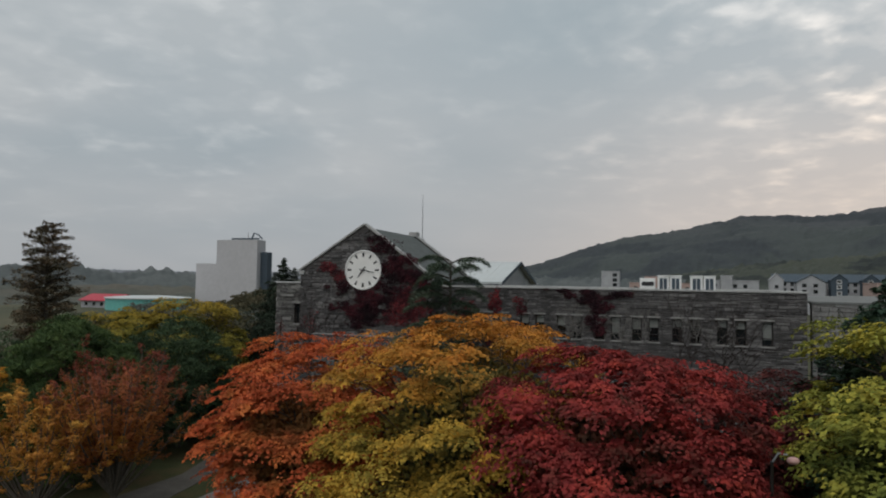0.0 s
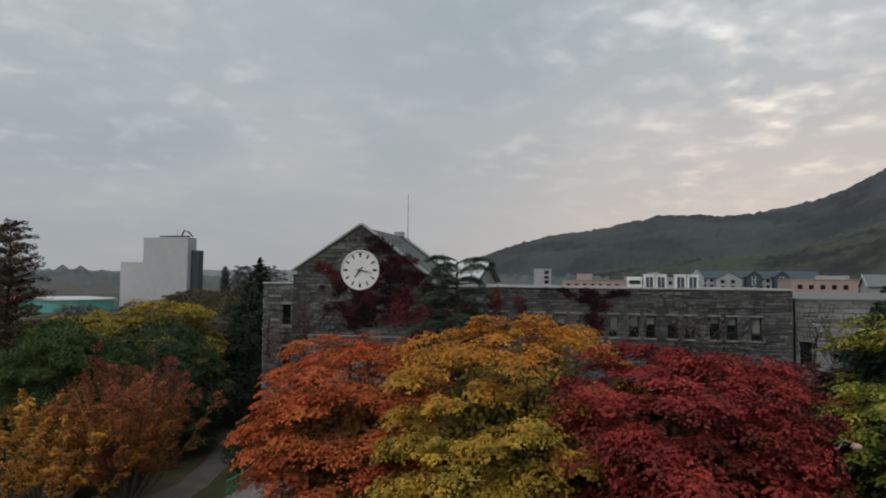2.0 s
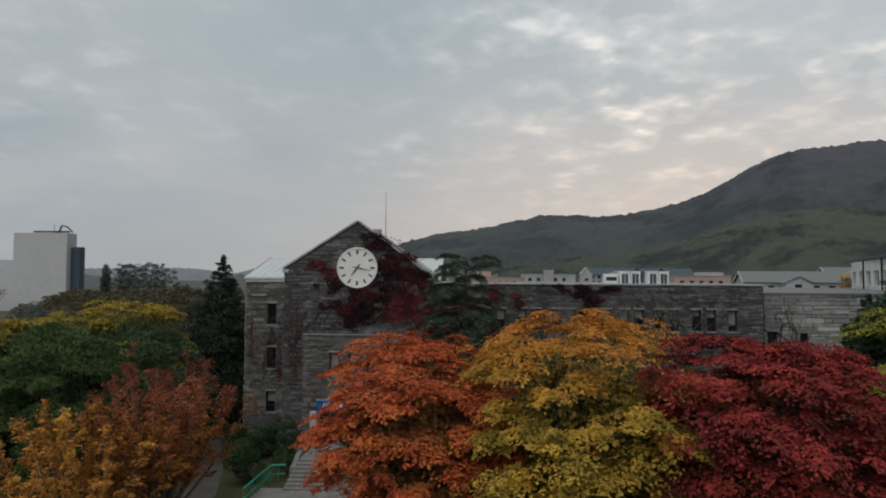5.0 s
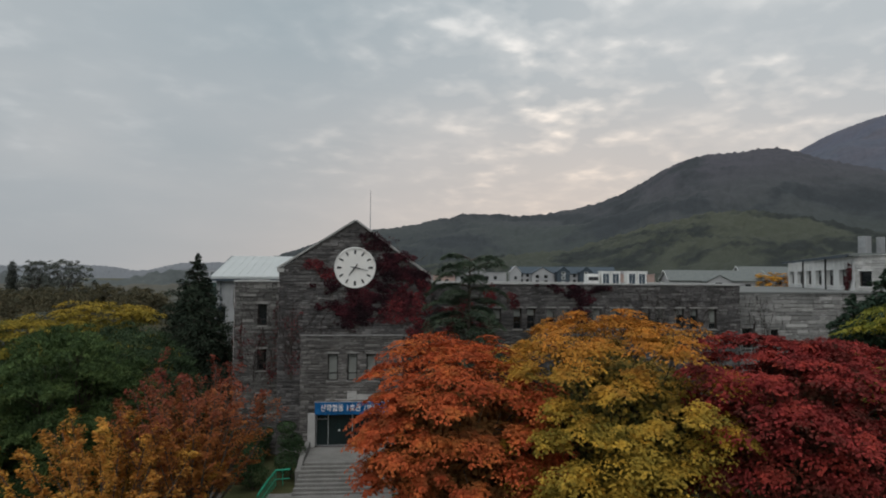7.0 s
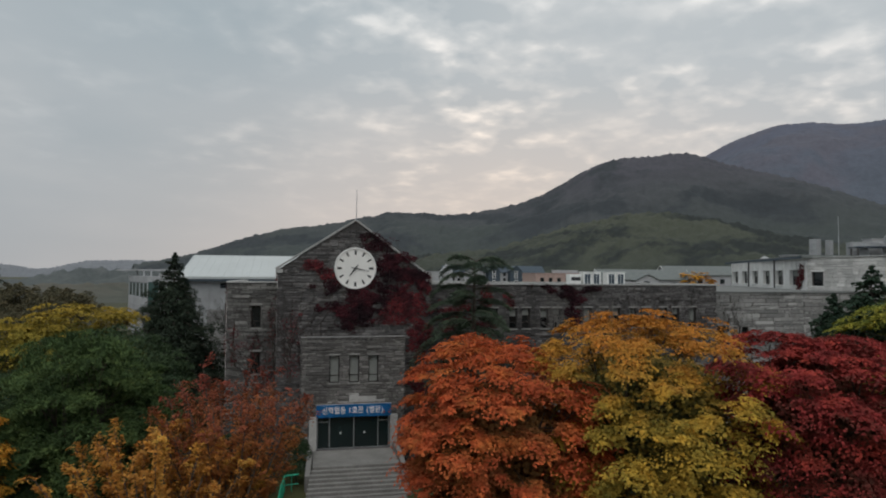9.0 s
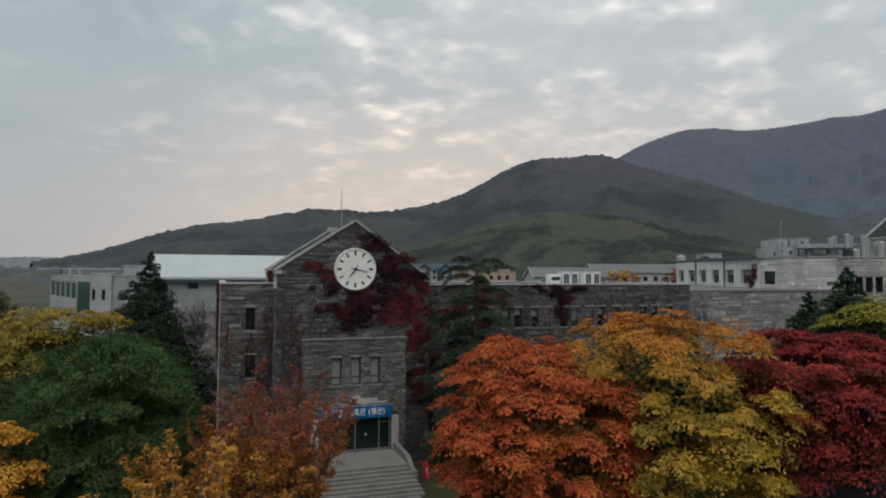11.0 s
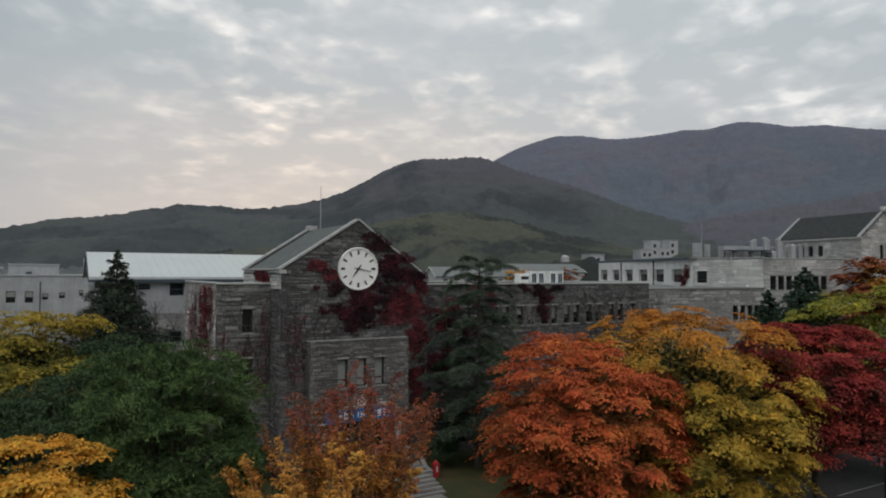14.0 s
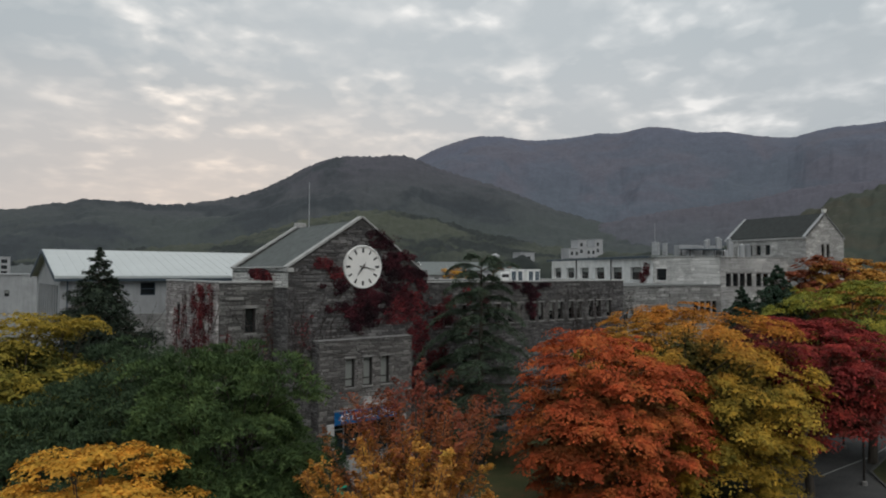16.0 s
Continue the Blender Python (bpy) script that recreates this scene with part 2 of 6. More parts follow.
BLACK = plain("black_paint", (0.02, 0.02, 0.022), 0.5)
DARKFRAME = plain("dark_bronze_frame", (0.035, 0.030, 0.028), 0.45, 0.3)
ROOF = plain("grey_green_shingles", (0.085, 0.095, 0.092), 0.85, var=0.3, scale=2.0)
ROOF_DARK = plain("dark_slate_roof", (0.040, 0.044, 0.043), 0.9, var=0.25, scale=2.0, spec=0.2)
TERRACE = plain("dark_terrace_membrane", (0.15, 0.155, 0.15), 0.95)
ROOF_WHITE = plain("white_sheet_roof", (0.47, 0.495, 0.49), 0.5, 0.0, var=0.05, stain=0.08, scale=0.4)
TEALPANE = plain("teal_tinted_panes", (0.035, 0.075, 0.068), 0.25, stain=0.0, scale=0.3)
TOWERGREY = plain("pale_tower_panels", (0.45, 0.44, 0.45), 0.9, stain=0.05, scale=0.05, var=0.06)
# White walls greyed to stand in for distance haze.
FARWHITE = plain("haze_greyed_render", (0.36, 0.365, 0.375), 0.9, stain=0.1, scale=0.2)
TARFELT = plain("flat_roof_membrane", (0.30, 0.31, 0.30), 0.9)
GLASS = glass_material("window_glass", (0.018, 0.022, 0.024))
TEALGLASS = glass_material("tinted_glass", (0.007, 0.018, 0.018), 0.2)
BLIND = plain("white_blind", (0.23, 0.24, 0.225), 0.9, var=0.1)
BANNER = plain("blue_banner_cloth", (0.012, 0.19, 0.50), 0.7, var=0.1, stain=0.0)
LETTER = plain("white_lettering", (0.80, 0.82, 0.84), 0.7, var=0.05, stain=0.0)
STEEL = plain("galvanised_steel", (0.42, 0.43, 0.44), 0.4, 0.7)
GREEN_PAINT = plain("green_paint", (0.02, 0.30, 0.18), 0.5)
RED_PAINT = plain("red_paint", (0.42, 0.03, 0.035), 0.5)
PINK = plain("pink_render", (0.40, 0.29, 0.255), 0.85, stain=0.2)
TEAL = plain("teal_painted_steel", (0.13, 0.40, 0.36), 0.6)
REDROOF = plain("red_sheet_roof", (0.40, 0.04, 0.06), 0.6)
NAVY = plain("slate_blue_cladding", (0.05, 0.07, 0.09), 0.7)
GREENROOF = plain("grey_green_sheet_roof", (0.14, 0.155, 0.15), 0.7, stain=0.05)
ASPHALT = ground_material("asphalt", [(0.065, 0.065, 0.067), (0.095, 0.094, 0.092)], 0.6, 0.9)
PAVING = ground_material("concrete_paving", [(0.16, 0.156, 0.148), (0.24, 0.235, 0.223)], 0.9, 0.9)
PATHSTONE = ground_material("brown_grey_paving", [(0.075, 0.068, 0.060), (0.12, 0.108, 0.095)], 0.8, 0.9)
KERBSTONE = ground_material("weathered_kerb_concrete", [(0.07, 0.07, 0.068), (0.12, 0.118, 0.113)], 1.2, 0.9)
WORNPAINT = plain("worn_road_paint", (0.30, 0.30, 0.29), 0.9, var=0.4, scale=3.0)
BARK = bark_material("grey_brown_bark", (0.10, 0.085, 0.07))
PALE_BARK = bark_material("pale_bark", (0.16, 0.14, 0.12))


def woods_material(name, low, high, patch, z0, z1, scale):
    """Far woods: green below, browner bare crowns above, with plantation patches and crown-sized mottling; far ones
    take haze in their colours.
    """
    m, nt, b = material(name, 0.95, 0, 0.1)
    p = world_pos(nt)
    sep = nt.nodes.new("ShaderNodeSeparateXYZ")
    nt.links.new(p, sep.inputs[0])
    h = math_node(nt, "ADD", math_node(nt, "DIVIDE", math_node(nt, "SUBTRACT", sep.outputs[2], z0), z1 - z0), math_node(nt, "MULTIPLY_ADD", noise_tex(nt, p, scale * 0.5, 4, 0.6), 1.4, -0.7), clamp=True)
    c = mix(nt, h, low, high)
    c = mix(nt, ramp(nt, noise_tex(nt, p, scale, 5, 0.6, 0.6), [(0.47, (0, 0, 0)), (0.58, (0.9, 0.9, 0.9))]), c, patch)
    c = mix(nt, 0.26, c, noise_tex(nt, p, scale * 9, 4, 0.7), "OVERLAY")
    c = mix(nt, 0.18, c, noise_tex(nt, p, scale * 30, 3, 0.7), "OVERLAY")
    nt.links.new(c, b.inputs["Base Color"])
    return m


# Haze is put into the farther woods' base colours: greyer, bluer, paler.
WOODS = woods_material("mixed_autumn_woods", (0.059, 0.068, 0.066), (0.074, 0.073, 0.085), (0.041, 0.047, 0.052), 60, 230, 0.006)
WOODS_FAR = woods_material("far_woods_with_haze", (0.090, 0.104, 0.126), (0.104, 0.111, 0.144), (0.109, 0.108, 0.131), 150, 520, 0.0030)
WOODS_SPUR = woods_material("spur_woods_with_haze", (0.076, 0.083, 0.093), (0.094, 0.091, 0.110), (0.088, 0.085, 0.099), 40, 130, 0.004)
WOODS_DARK = woods_material("dark_slope_woods", (0.040, 0.050, 0.040), (0.052, 0.058, 0.046), (0.060, 0.058, 0.044), 10, 60, 0.014)
WOODS_NEAR = woods_material("green_hillside_scrub", (0.055, 0.062, 0.051), (0.067, 0.073, 0.055), (0.026, 0.031, 0.031), 10, 70, 0.012)
WOODS_HAZE = woods_material("valley_woods_with_haze", (0.088, 0.098, 0.096), (0.108, 0.116, 0.116), (0.074, 0.084, 0.084), 4, 16, 0.02)
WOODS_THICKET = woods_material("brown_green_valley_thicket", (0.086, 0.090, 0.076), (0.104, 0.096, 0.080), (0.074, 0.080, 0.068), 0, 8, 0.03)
WOODS_PALE = woods_material("ridge_with_haze", (0.17, 0.18, 0.195), (0.19, 0.20, 0.215), (0.165, 0.175, 0.19), 10, 60, 0.004)


# ---- mesh helpers ----
def mesh_object(name, me, mat, parent=None, label=""):
    ob = new(name, me)
    if mat:
        me.materials.append(mat)
    if parent:
        ob.parent = parent
    if label:
        ob["label"] = label
    return ob


def part(name, bm, mat, parent=None, label=""):
    """Links a bmesh as one mesh object under a thing or a part."""
    bmesh.ops.recalc_face_normals(bm, faces=bm.faces)
    me = bpy.data.meshes.new(name)
    bm.to_mesh(me)
    bm.free()
    return mesh_object(name, me, mat, parent, label)


def raw(name, verts, faces, mat, parent=None, label=""):
    me = bpy.data.meshes.new(name)
    me.from_pydata([tuple(v) for v in verts], [], faces)
    me.update()
    return mesh_object(name, me, mat, parent, label)


def thing(name, label, category, group="", kind="", at=(0, 0, 0), rz=0.0):
    e = new(name)
    e.empty_display_size = 0.3
    e.matrix_world = pose(*at, 0, 0, rz)
    return tagged(e, label, category, group, kind)


def box(bm, x0, x1, y0, y1, z0, z1, m=None, bevel=0.0):
    """Adds a box to bm, in the frame m, with bevelled edges if asked."""
    vs = [bm.verts.new((x, y, z)) for z in (z0, z1) for y in (y0, y1) for x in (x0, x1)]
    fs = [bm.faces.new([vs[i] for i in f]) for f in ((0, 2, 3, 1), (4, 5, 7, 6), (0, 1, 5, 4), (2, 6, 7, 3), (0, 4, 6, 2), (1, 3, 7, 5))]
    if bevel:
        es = list({e for f in fs for e in f.edges})
        r = bmesh.ops.bevel(bm, geom=es, offset=bevel, segments=1, affect="EDGES", clamp_overlap=True)
        vs = list({v for f in r["faces"] for v in f.verts} | {v for v in vs if v.is_valid})
    if m is not None:
        bmesh.ops.transform(bm, matrix=m, verts=vs)
    return bm


def boxed(x0, x1, y0, y1, z0, z1, m=None, bevel=0.0):
    return box(bmesh.new(), x0, x1, y0, y1, z0, z1, m, bevel)


def prism(bm, pts, axis, a, b):
    """Extrudes a polygon given in the two other axes along axis from a to b."""
    def at(p, v):
        q = list(p)
        q.insert(axis, v)
        return bm.verts.new(q)
    lo, hi = [at(p, a) for p in pts], [at(p, b) for p in pts]
    bm.faces.new(lo)
    bm.faces.new(hi[::-1])
    for i in range(len(pts)):
        j = (i + 1) % len(pts)
        bm.faces.new((lo[i], hi[i], hi[j], lo[j]))
    return bm


def tube(bm, pts, radii, sides=6):
    """A tapering tube through the points."""
    rings = []
    for i, p in enumerate(pts):
        p = Vector(p)
        d = (Vector(pts[min(i + 1, len(pts) - 1)]) - Vector(pts[max(i - 1, 0)])).normalized()
        u = d.cross(Vector((0.3, 1, 0.1)) if abs(d.z) > 0.9 else Vector((0, 0, 1))).normalized()
        w = d.cross(u)
        rings.append([bm.verts.new(p + radii[i] * (math.cos(a) * u + math.sin(a) * w)) for a in (2 * math.pi * k / sides for k in range(sides))])
    for r, s in zip(rings, rings[1:]):
        for k in range(sides):
            bm.faces.new((r[k], r[(k + 1) % sides], s[(k + 1) % sides], s[k]))
    bm.faces.new(rings[0][::-1])
    bm.faces.new(rings[-1])
    return bm


def wall_frame(p0, p1):
    """Local frame of a wall: x runs from p0 to p1, y into the wall, z up."""
    d = Vector((p1[0] - p0[0], p1[1] - p0[1], 0))
    a = math.atan2(d.y, d.x)
    return Matrix.Translation((p0[0], p0[1], 0)) @ Matrix.Rotation(a, 4, "Z"), d.length


def wall_mesh(length, z0, z1, thick, holes):
    """A wall standing along local x with real openings (x0, x1, z0, z1)."""
    xs = sorted({0.0, length, *[v for h in holes for v in h[:2]]})
    zs = sorted({z0, z1, *[v for h in holes for v in h[2:4]]})
    solid = {}
    for i in range(len(xs) - 1):
        for k in range(len(zs) - 1):
            cx, cz = (xs[i] + xs[i + 1]) / 2, (zs[k] + zs[k + 1]) / 2
            solid[i, k] = not any(h[0] < cx < h[1] and h[2] < cz < h[3] for h in holes)
    verts, index, faces = [], {}, []

    def v(i, y, k):
        key = (i, y, k)
        if key not in index:
            index[key] = len(verts)
            verts.append((xs[i], y * thick, zs[k]))
        return index[key]
    for (i, k), s in solid.items():
        if not s:
            continue
        faces.append((v(i, 0, k), v(i + 1, 0, k), v(i + 1, 0, k + 1), v(i, 0, k + 1)))
        faces.append((v(i, 1, k), v(i, 1, k + 1), v(i + 1, 1, k + 1), v(i + 1, 1, k)))
        if not solid.get((i - 1, k)):
            faces.append((v(i, 0, k), v(i, 0, k + 1), v(i, 1, k + 1), v(i, 1, k)))
        if not solid.get((i + 1, k)):
            faces.append((v(i + 1, 0, k), v(i + 1, 1, k), v(i + 1, 1, k + 1), v(i + 1, 0, k + 1)))
        if not solid.get((i, k - 1)):
            faces.append((v(i, 0, k), v(i, 1, k), v(i + 1, 1, k), v(i + 1, 0, k)))
        if not solid.get((i, k + 1)):
            faces.append((v(i, 0, k + 1), v(i + 1, 0, k + 1), v(i + 1, 1, k + 1), v(i, 1, k + 1)))
    return verts, faces


def stone_rows(length, z0, z1, holes, inside, rng, course=0.16, mean=0.52, proud=0.05):
    """Yields the stones of a coursed wall in its local frame: x0, x1, z0, z1, how far proud."""
    z = z0
    while z < z1 - 0.05:
        h = min(course * rng.uniform(0.6, 1.5), z1 - z)
        x = -rng.uniform(0, mean)
        while x < length:
            w = mean * rng.choice((0.5, 0.8, 1.0, 1.3, 1.9)) * rng.uniform(0.8, 1.2)
            a, b = max(0.0, x), min(length, x + w)
            x += w
            if b - a < 0.08:
                continue
            pieces = [(a, b)]
            for hx0, hx1, hz0, hz1 in [q[:4] for q in holes]:
                if z + h > hz0 + 0.02 and z < hz1 - 0.02:
                    cut = []
                    for c, d in pieces:
                        if d <= hx0 or c >= hx1:
                            cut.append((c, d))
                        else:
                            cut += [(c, hx0)] if hx0 - c > 0.06 else []
                            cut += [(hx1, d)] if d - hx1 > 0.06 else []
                    pieces = cut
            for c, d in pieces:
                if inside is None or (inside(c, z + h) and inside(d, z + h)):
                    yield c, d, z, z + h, proud * rng.uniform(0.35, 1.5)
        z += h


def stone_block(c, d, z, t, out, rng):
    """Eight corners of one split stone, its face drawn in and uneven."""
    g = 0.010
    j = lambda s: rng.uniform(-s, s)
    z, t = z + j(0.018), t + j(0.018)
    back = [(c + g, 0, z + g), (d - g, 0, z + g), (d - g, 0, t - g), (c + g, 0, t - g)]
    e = 0.02
    front = [(c + g + e + j(0.01), -out + j(0.012), z + g + e + j(0.012)), (d - g - e + j(0.01), -out + j(0.012), z + g + e + j(0.012)),
             (d - g - e + j(0.01), -out + j(0.012), t - g - e), (c + g + e + j(0.01), -out + j(0.012), t - g - e)]
    return back + front


BLOCK_FACES = [(4, 5, 6, 7), (0, 1, 5, 4), (1, 2, 6, 5), (2, 3, 7, 6), (3, 0, 4, 7)]


def facing(name, parent, p0, p1, z0, z1, holes, mat, seed, inside=None, course=0.16, mean=0.52, proud=0.05):
    """The stone facing of a wall as one joined mesh."""
    rng = random.Random(seed)
    m, length = wall_frame(p0, p1)
    verts, faces = [], []
    for s in stone_rows(length, z0, z1, holes, inside, rng, course, mean, proud):
        k = len(verts)
        verts += [m @ Vector(v) for v in stone_block(*s, rng)]
        faces += [tuple(k + i for i in f) for f in BLOCK_FACES]
    ob = raw(name, verts, faces, mat, parent)
    ob["kind"] = "stuff"
    return ob


def wall(name, parent, p0, p1, z0, z1, thick, holes, mat):
    m, length = wall_frame(p0, p1)
    verts, faces = wall_mesh(length, z0, z1, thick, holes)
    return raw(name, [m @ Vector(v) for v in verts], faces, mat, parent)


def window(parent, p0, p1, hole, depth=0.22, frame_w=0.055, mullion=0.28, blind=0.6, sill=True, frame_mat=None, lintel=True, glass=None, sill_mat=None):
    """A window in a wall opening: frame, panes, a blind behind, sill and lintel."""
    m, _ = wall_frame(p0, p1)
    x0, x1, z0, z1 = hole[:4]
    w = new("window")
    w.parent = parent
    fw = frame_w
    bm = bmesh.new()
    for a in ((x0, x0 + fw, z0, z1), (x1 - fw, x1, z0, z1), (x0 + fw, x1 - fw, z0, z0 + fw), (x0 + fw, x1 - fw, z1 - fw, z1)):
        box(bm, a[0], a[1], depth - 0.06, depth, a[2], a[3], m)
    if mullion:
        zm = z0 + (z1 - z0) * mullion
        box(bm, x0 + fw, x1 - fw, depth - 0.055, depth, zm - fw / 2, zm + fw / 2, m)
    part("window_frame", bm, frame_mat or DARKFRAME, w)
    g = part("pane", boxed(x0 + 0.01, x1 - 0.01, depth, depth + 0.015, z0 + 0.01, z1 - 0.01, m), glass or GLASS, w)
    if blind:
        zb = z1 - (z1 - z0) * blind
        part("blind", boxed(x0 + fw, x1 - fw, depth - 0.02, depth - 0.004, zb, z1 - fw, m), BLIND, w)
    if sill:
        part("window_sill", boxed(x0 - 0.08, x1 + 0.08, -0.09, depth - 0.06, z0 - 0.11, z0 - 0.002, m, 0.012), sill_mat or LEDGE, w)
    if lintel:
        part("lintel", boxed(x0 - 0.10, x1 + 0.10, -0.085, 0.1, z1 + 0.002, z1 + 0.13, m, 0.012), sill_mat or LEDGE, w)
    return w


def leaves(name, pos, nrm, along, length, width, mat, parent, fold=0.25, label=""):
    """Many small folded leaves as one mesh; pos, nrm, along are N x 3, length and width N."""
    n = len(pos)
    nrm = nrm / np.maximum(1e-6, np.linalg.norm(nrm, axis=1, keepdims=True))
    side = np.cross(nrm, along)
    side /= np.maximum(1e-6, np.linalg.norm(side, axis=1, keepdims=True))
    fwd = np.cross(side, nrm)
    L, W = length[:, None], width[:, None]
    v = np.empty((n, 4, 3), np.float32)
    v[:, 0] = pos - fwd * L * 0.5
    v[:, 1] = pos + side * W * 0.5 + nrm * W * fold
    v[:, 2] = pos + fwd * L * 0.5
    v[:, 3] = pos - side * W * 0.5 + nrm * W * fold
    me = bpy.data.meshes.new(name)
    me.vertices.add(n * 4)
    me.vertices.foreach_set("co", v.ravel())
    me.loops.add(n * 4)
    me.loops.foreach_set("vertex_index", np.arange(n * 4, dtype=np.int32))
    me.polygons.add(n)
    me.polygons.foreach_set("loop_start", np.arange(0, n * 4, 4, dtype=np.int32))
    me.update(calc_edges=True)
    return mesh_object(name, me, mat, parent, label)


def unit(rs, n):
    v = rs.normal(size=(n, 3))
    return v / np.linalg.norm(v, axis=1, keepdims=True)


def broadleaf(name, label, at, height, radius, mat, seed, crown_base=0.10, clumps=118, layers=13, per=58, leaf=0.150, clump_r=1.15, lumps=0.17,
              bark=None, forks=7, vase=0.10, thin=0.0, squash=0.62, group="autumn trees", low=-0.75, slim=0.72, stray=0.22, fill=6000, stretch=(1, 1), rise=0.0):
    """A spreading tree: forked limbs and billowing clumps, each a stack of flat leaf sprays, with dark gaps between."""
    rs = np.random.RandomState(seed)
    t = thing(name, label, "tree", group, at=at)
    zb, zt = height * crown_base, height - clump_r * 0.45
    cz, rz = zb + (zt - zb) * 0.46, (zt - zb) * 0.54
    lobes = unit(rs, 14)
    lobe_w = rs.uniform(-lumps, lumps, 14)
    # clump centres spread evenly over the crown, a third of them deeper inside
    d = np.empty((0, 3))
    for _ in range(clumps):
        c = unit(rs, 24)
        c = c[c[:, 2] > low]
        if len(d):
            c = c[np.argmin((c @ d.T).max(1))][None]
        d = np.vstack([d, c[:1]])
    amp = 1 + (np.exp(-(1 - d @ lobes.T) * 5.0) * lobe_w).sum(1)
    amp /= (np.abs(d) ** 2.7).sum(1) ** (1 / 2.7)
    f = np.where(rs.uniform(size=clumps) < 0.26 - thin, rs.uniform(0.5, 0.75, clumps), rs.uniform(0.84, 1.04, clumps))
    cc = d * (f * amp)[:, None] * np.array([radius - clump_r * 0.5, radius - clump_r * 0.5, rz])
    if vase:
        cc[:, :2] *= (1 + vase * np.clip(cc[:, 2:3] / rz, -0.95, 0.8))
    cc[:, :2] *= stretch
    cc[:, 2] += cz
    cr = clump_r * rs.uniform(0.65, 1.25, clumps)
    # sprays: flat pads heaped over each clump
    ci = np.repeat(np.arange(clumps), layers)
    o = unit(rs, len(ci)) * (rs.uniform(0.15, 1, len(ci)) ** 0.5)[:, None]
    o[:, 2] = np.abs(o[:, 2]) * 1.25 - 0.25
    o += d[ci] * 0.25
    pc = cc[ci] + o * cr[ci][:, None] * np.array([1, 1, squash])
    pr = cr[ci] * rs.uniform(0.30, 0.62, len(ci))
    pn = d[ci] * np.array([0.34, 0.34, 0.1]) + o * 0.25 + np.array([0, 0, 1.0])
    pn /= np.linalg.norm(pn, axis=1, keepdims=True)
    k = np.repeat(np.arange(len(pc)), per)
    n = len(k)
    a = rs.uniform(0, 2 * np.pi, n)
    q = np.sqrt(rs.uniform(0, 1, n))
    u = np.cross(pn, np.array([0.31, 0.95, 0.02]))
    u /= np.linalg.norm(u, axis=1, keepdims=True)
    w = np.cross(pn, u)
    rim = 1 + 0.32 * np.sin(a * 3 + k) + 0.22 * np.sin(a * 7 + k * 2.3)
    off = (u[k] * (np.cos(a) * q * rim)[:, None] + w[k] * (np.sin(a) * q * rim)[:, None]) * pr[k][:, None]
    pos = pc[k] + off + pn[k] * (rs.normal(0, 0.06, n) * pr[k])[:, None]
    pos[:, 2] -= 0.25 * q ** 2 * pr[k]
    nr = pn[k] + rs.normal(0, stray, (n, 3)) + off / np.maximum(0.05, pr[k])[:, None] * 0.35
    al = off + rs.normal(0, 0.25, (n, 3)) + np.array([0, 0, -0.15])
    if rise:          # needles in tufts that point up and outwards
        al += (d[ci][k] + np.array([0, 0, 1.0])) * rise
    ln = leaf * rs.uniform(0.7, 1.35, n)
    if fill:          # the shaded leaves inside the crown, larger and looser
        e = unit(rs, fill)
        e = e[e[:, 2] > low]
        ea = 1 / (np.abs(e) ** 2.7).sum(1) ** (1 / 2.7) * rs.uniform(0.42, 0.76, len(e))
        ip = e * ea[:, None] * np.array([radius - clump_r * 0.6, radius - clump_r * 0.6, rz])
        ip[:, :2] *= (1 + vase * np.clip(ip[:, 2:3] / rz, -0.95, 0.8))
        ip[:, :2] *= stretch
        ip[:, 2] += cz
        pos, nr, al = np.concatenate([pos, ip]), np.concatenate([nr, e * 0.6 + unit(rs, len(e)) * 0.6]), np.concatenate([al, unit(rs, len(e))])
        ln = np.concatenate([ln, min(leaf * 2.2, 0.26) * rs.uniform(0.8, 1.3, len(e))])
    leaves("crown", pos, nr, al, ln, ln * slim, mat, t)
    bm = bmesh.new()
    r0 = 0.024 * height
    fork = height * 0.2
    lean = rs.normal(0, 0.12, 2)
    tube(bm, [(0, 0, -0.15), (0.02, 0, 0.3), (lean[0] * 0.5, lean[1] * 0.5, fork * 0.6), (lean[0], lean[1], fork)], [r0 * 1.35, r0, r0 * 0.9, r0 * 0.85], 9)
    trunk = part("trunk", bm, bark or BARK, t)
    mains = []
    for i in range(forks):
        an = 2 * math.pi * i / forks + rs.uniform(-0.3, 0.3)
        reach = radius * rs.uniform(0.3, 0.6)
        top = Vector((lean[0] + reach * math.cos(an), lean[1] + reach * math.sin(an), cz + rz * rs.uniform(0.0, 0.6)))
        mains.append((Vector((lean[0], lean[1], fork - 0.1)), top))
    for b0, b1 in mains:
        bm = bmesh.new()
        mid = b0.lerp(b1, 0.5) + Vector((0, 0, -0.08 * (b1 - b0).length))
        tube(bm, [b0, mid, b1], [r0 * 0.55, r0 * 0.36, r0 * 0.16], 6)
        part("limb", bm, bark or BARK, trunk)
    bm = bmesh.new()
    for i in range(len(cc)):
        e = Vector(cc[i])
        b0, b1 = min(mains, key=lambda m: (m[1] - e).length)
        s = b0.lerp(b1, rs.uniform(0.35, 0.95)) + Vector((0, 0, -0.05))
        mid = s.lerp(e, 0.55) + Vector((0, 0, 0.12))
        tube(bm, [s, mid, e], [r0 * 0.17, r0 * 0.1, 0.015], 4)
        for j in range(3):
            e2 = Vector(pc[i * layers + j])
            tube(bm, [mid.lerp(e, 0.7), e2], [0.016, 0.006], 3)
    part("twig_mass", bm, bark or BARK, trunk)["kind"] = "stuff"
    return t


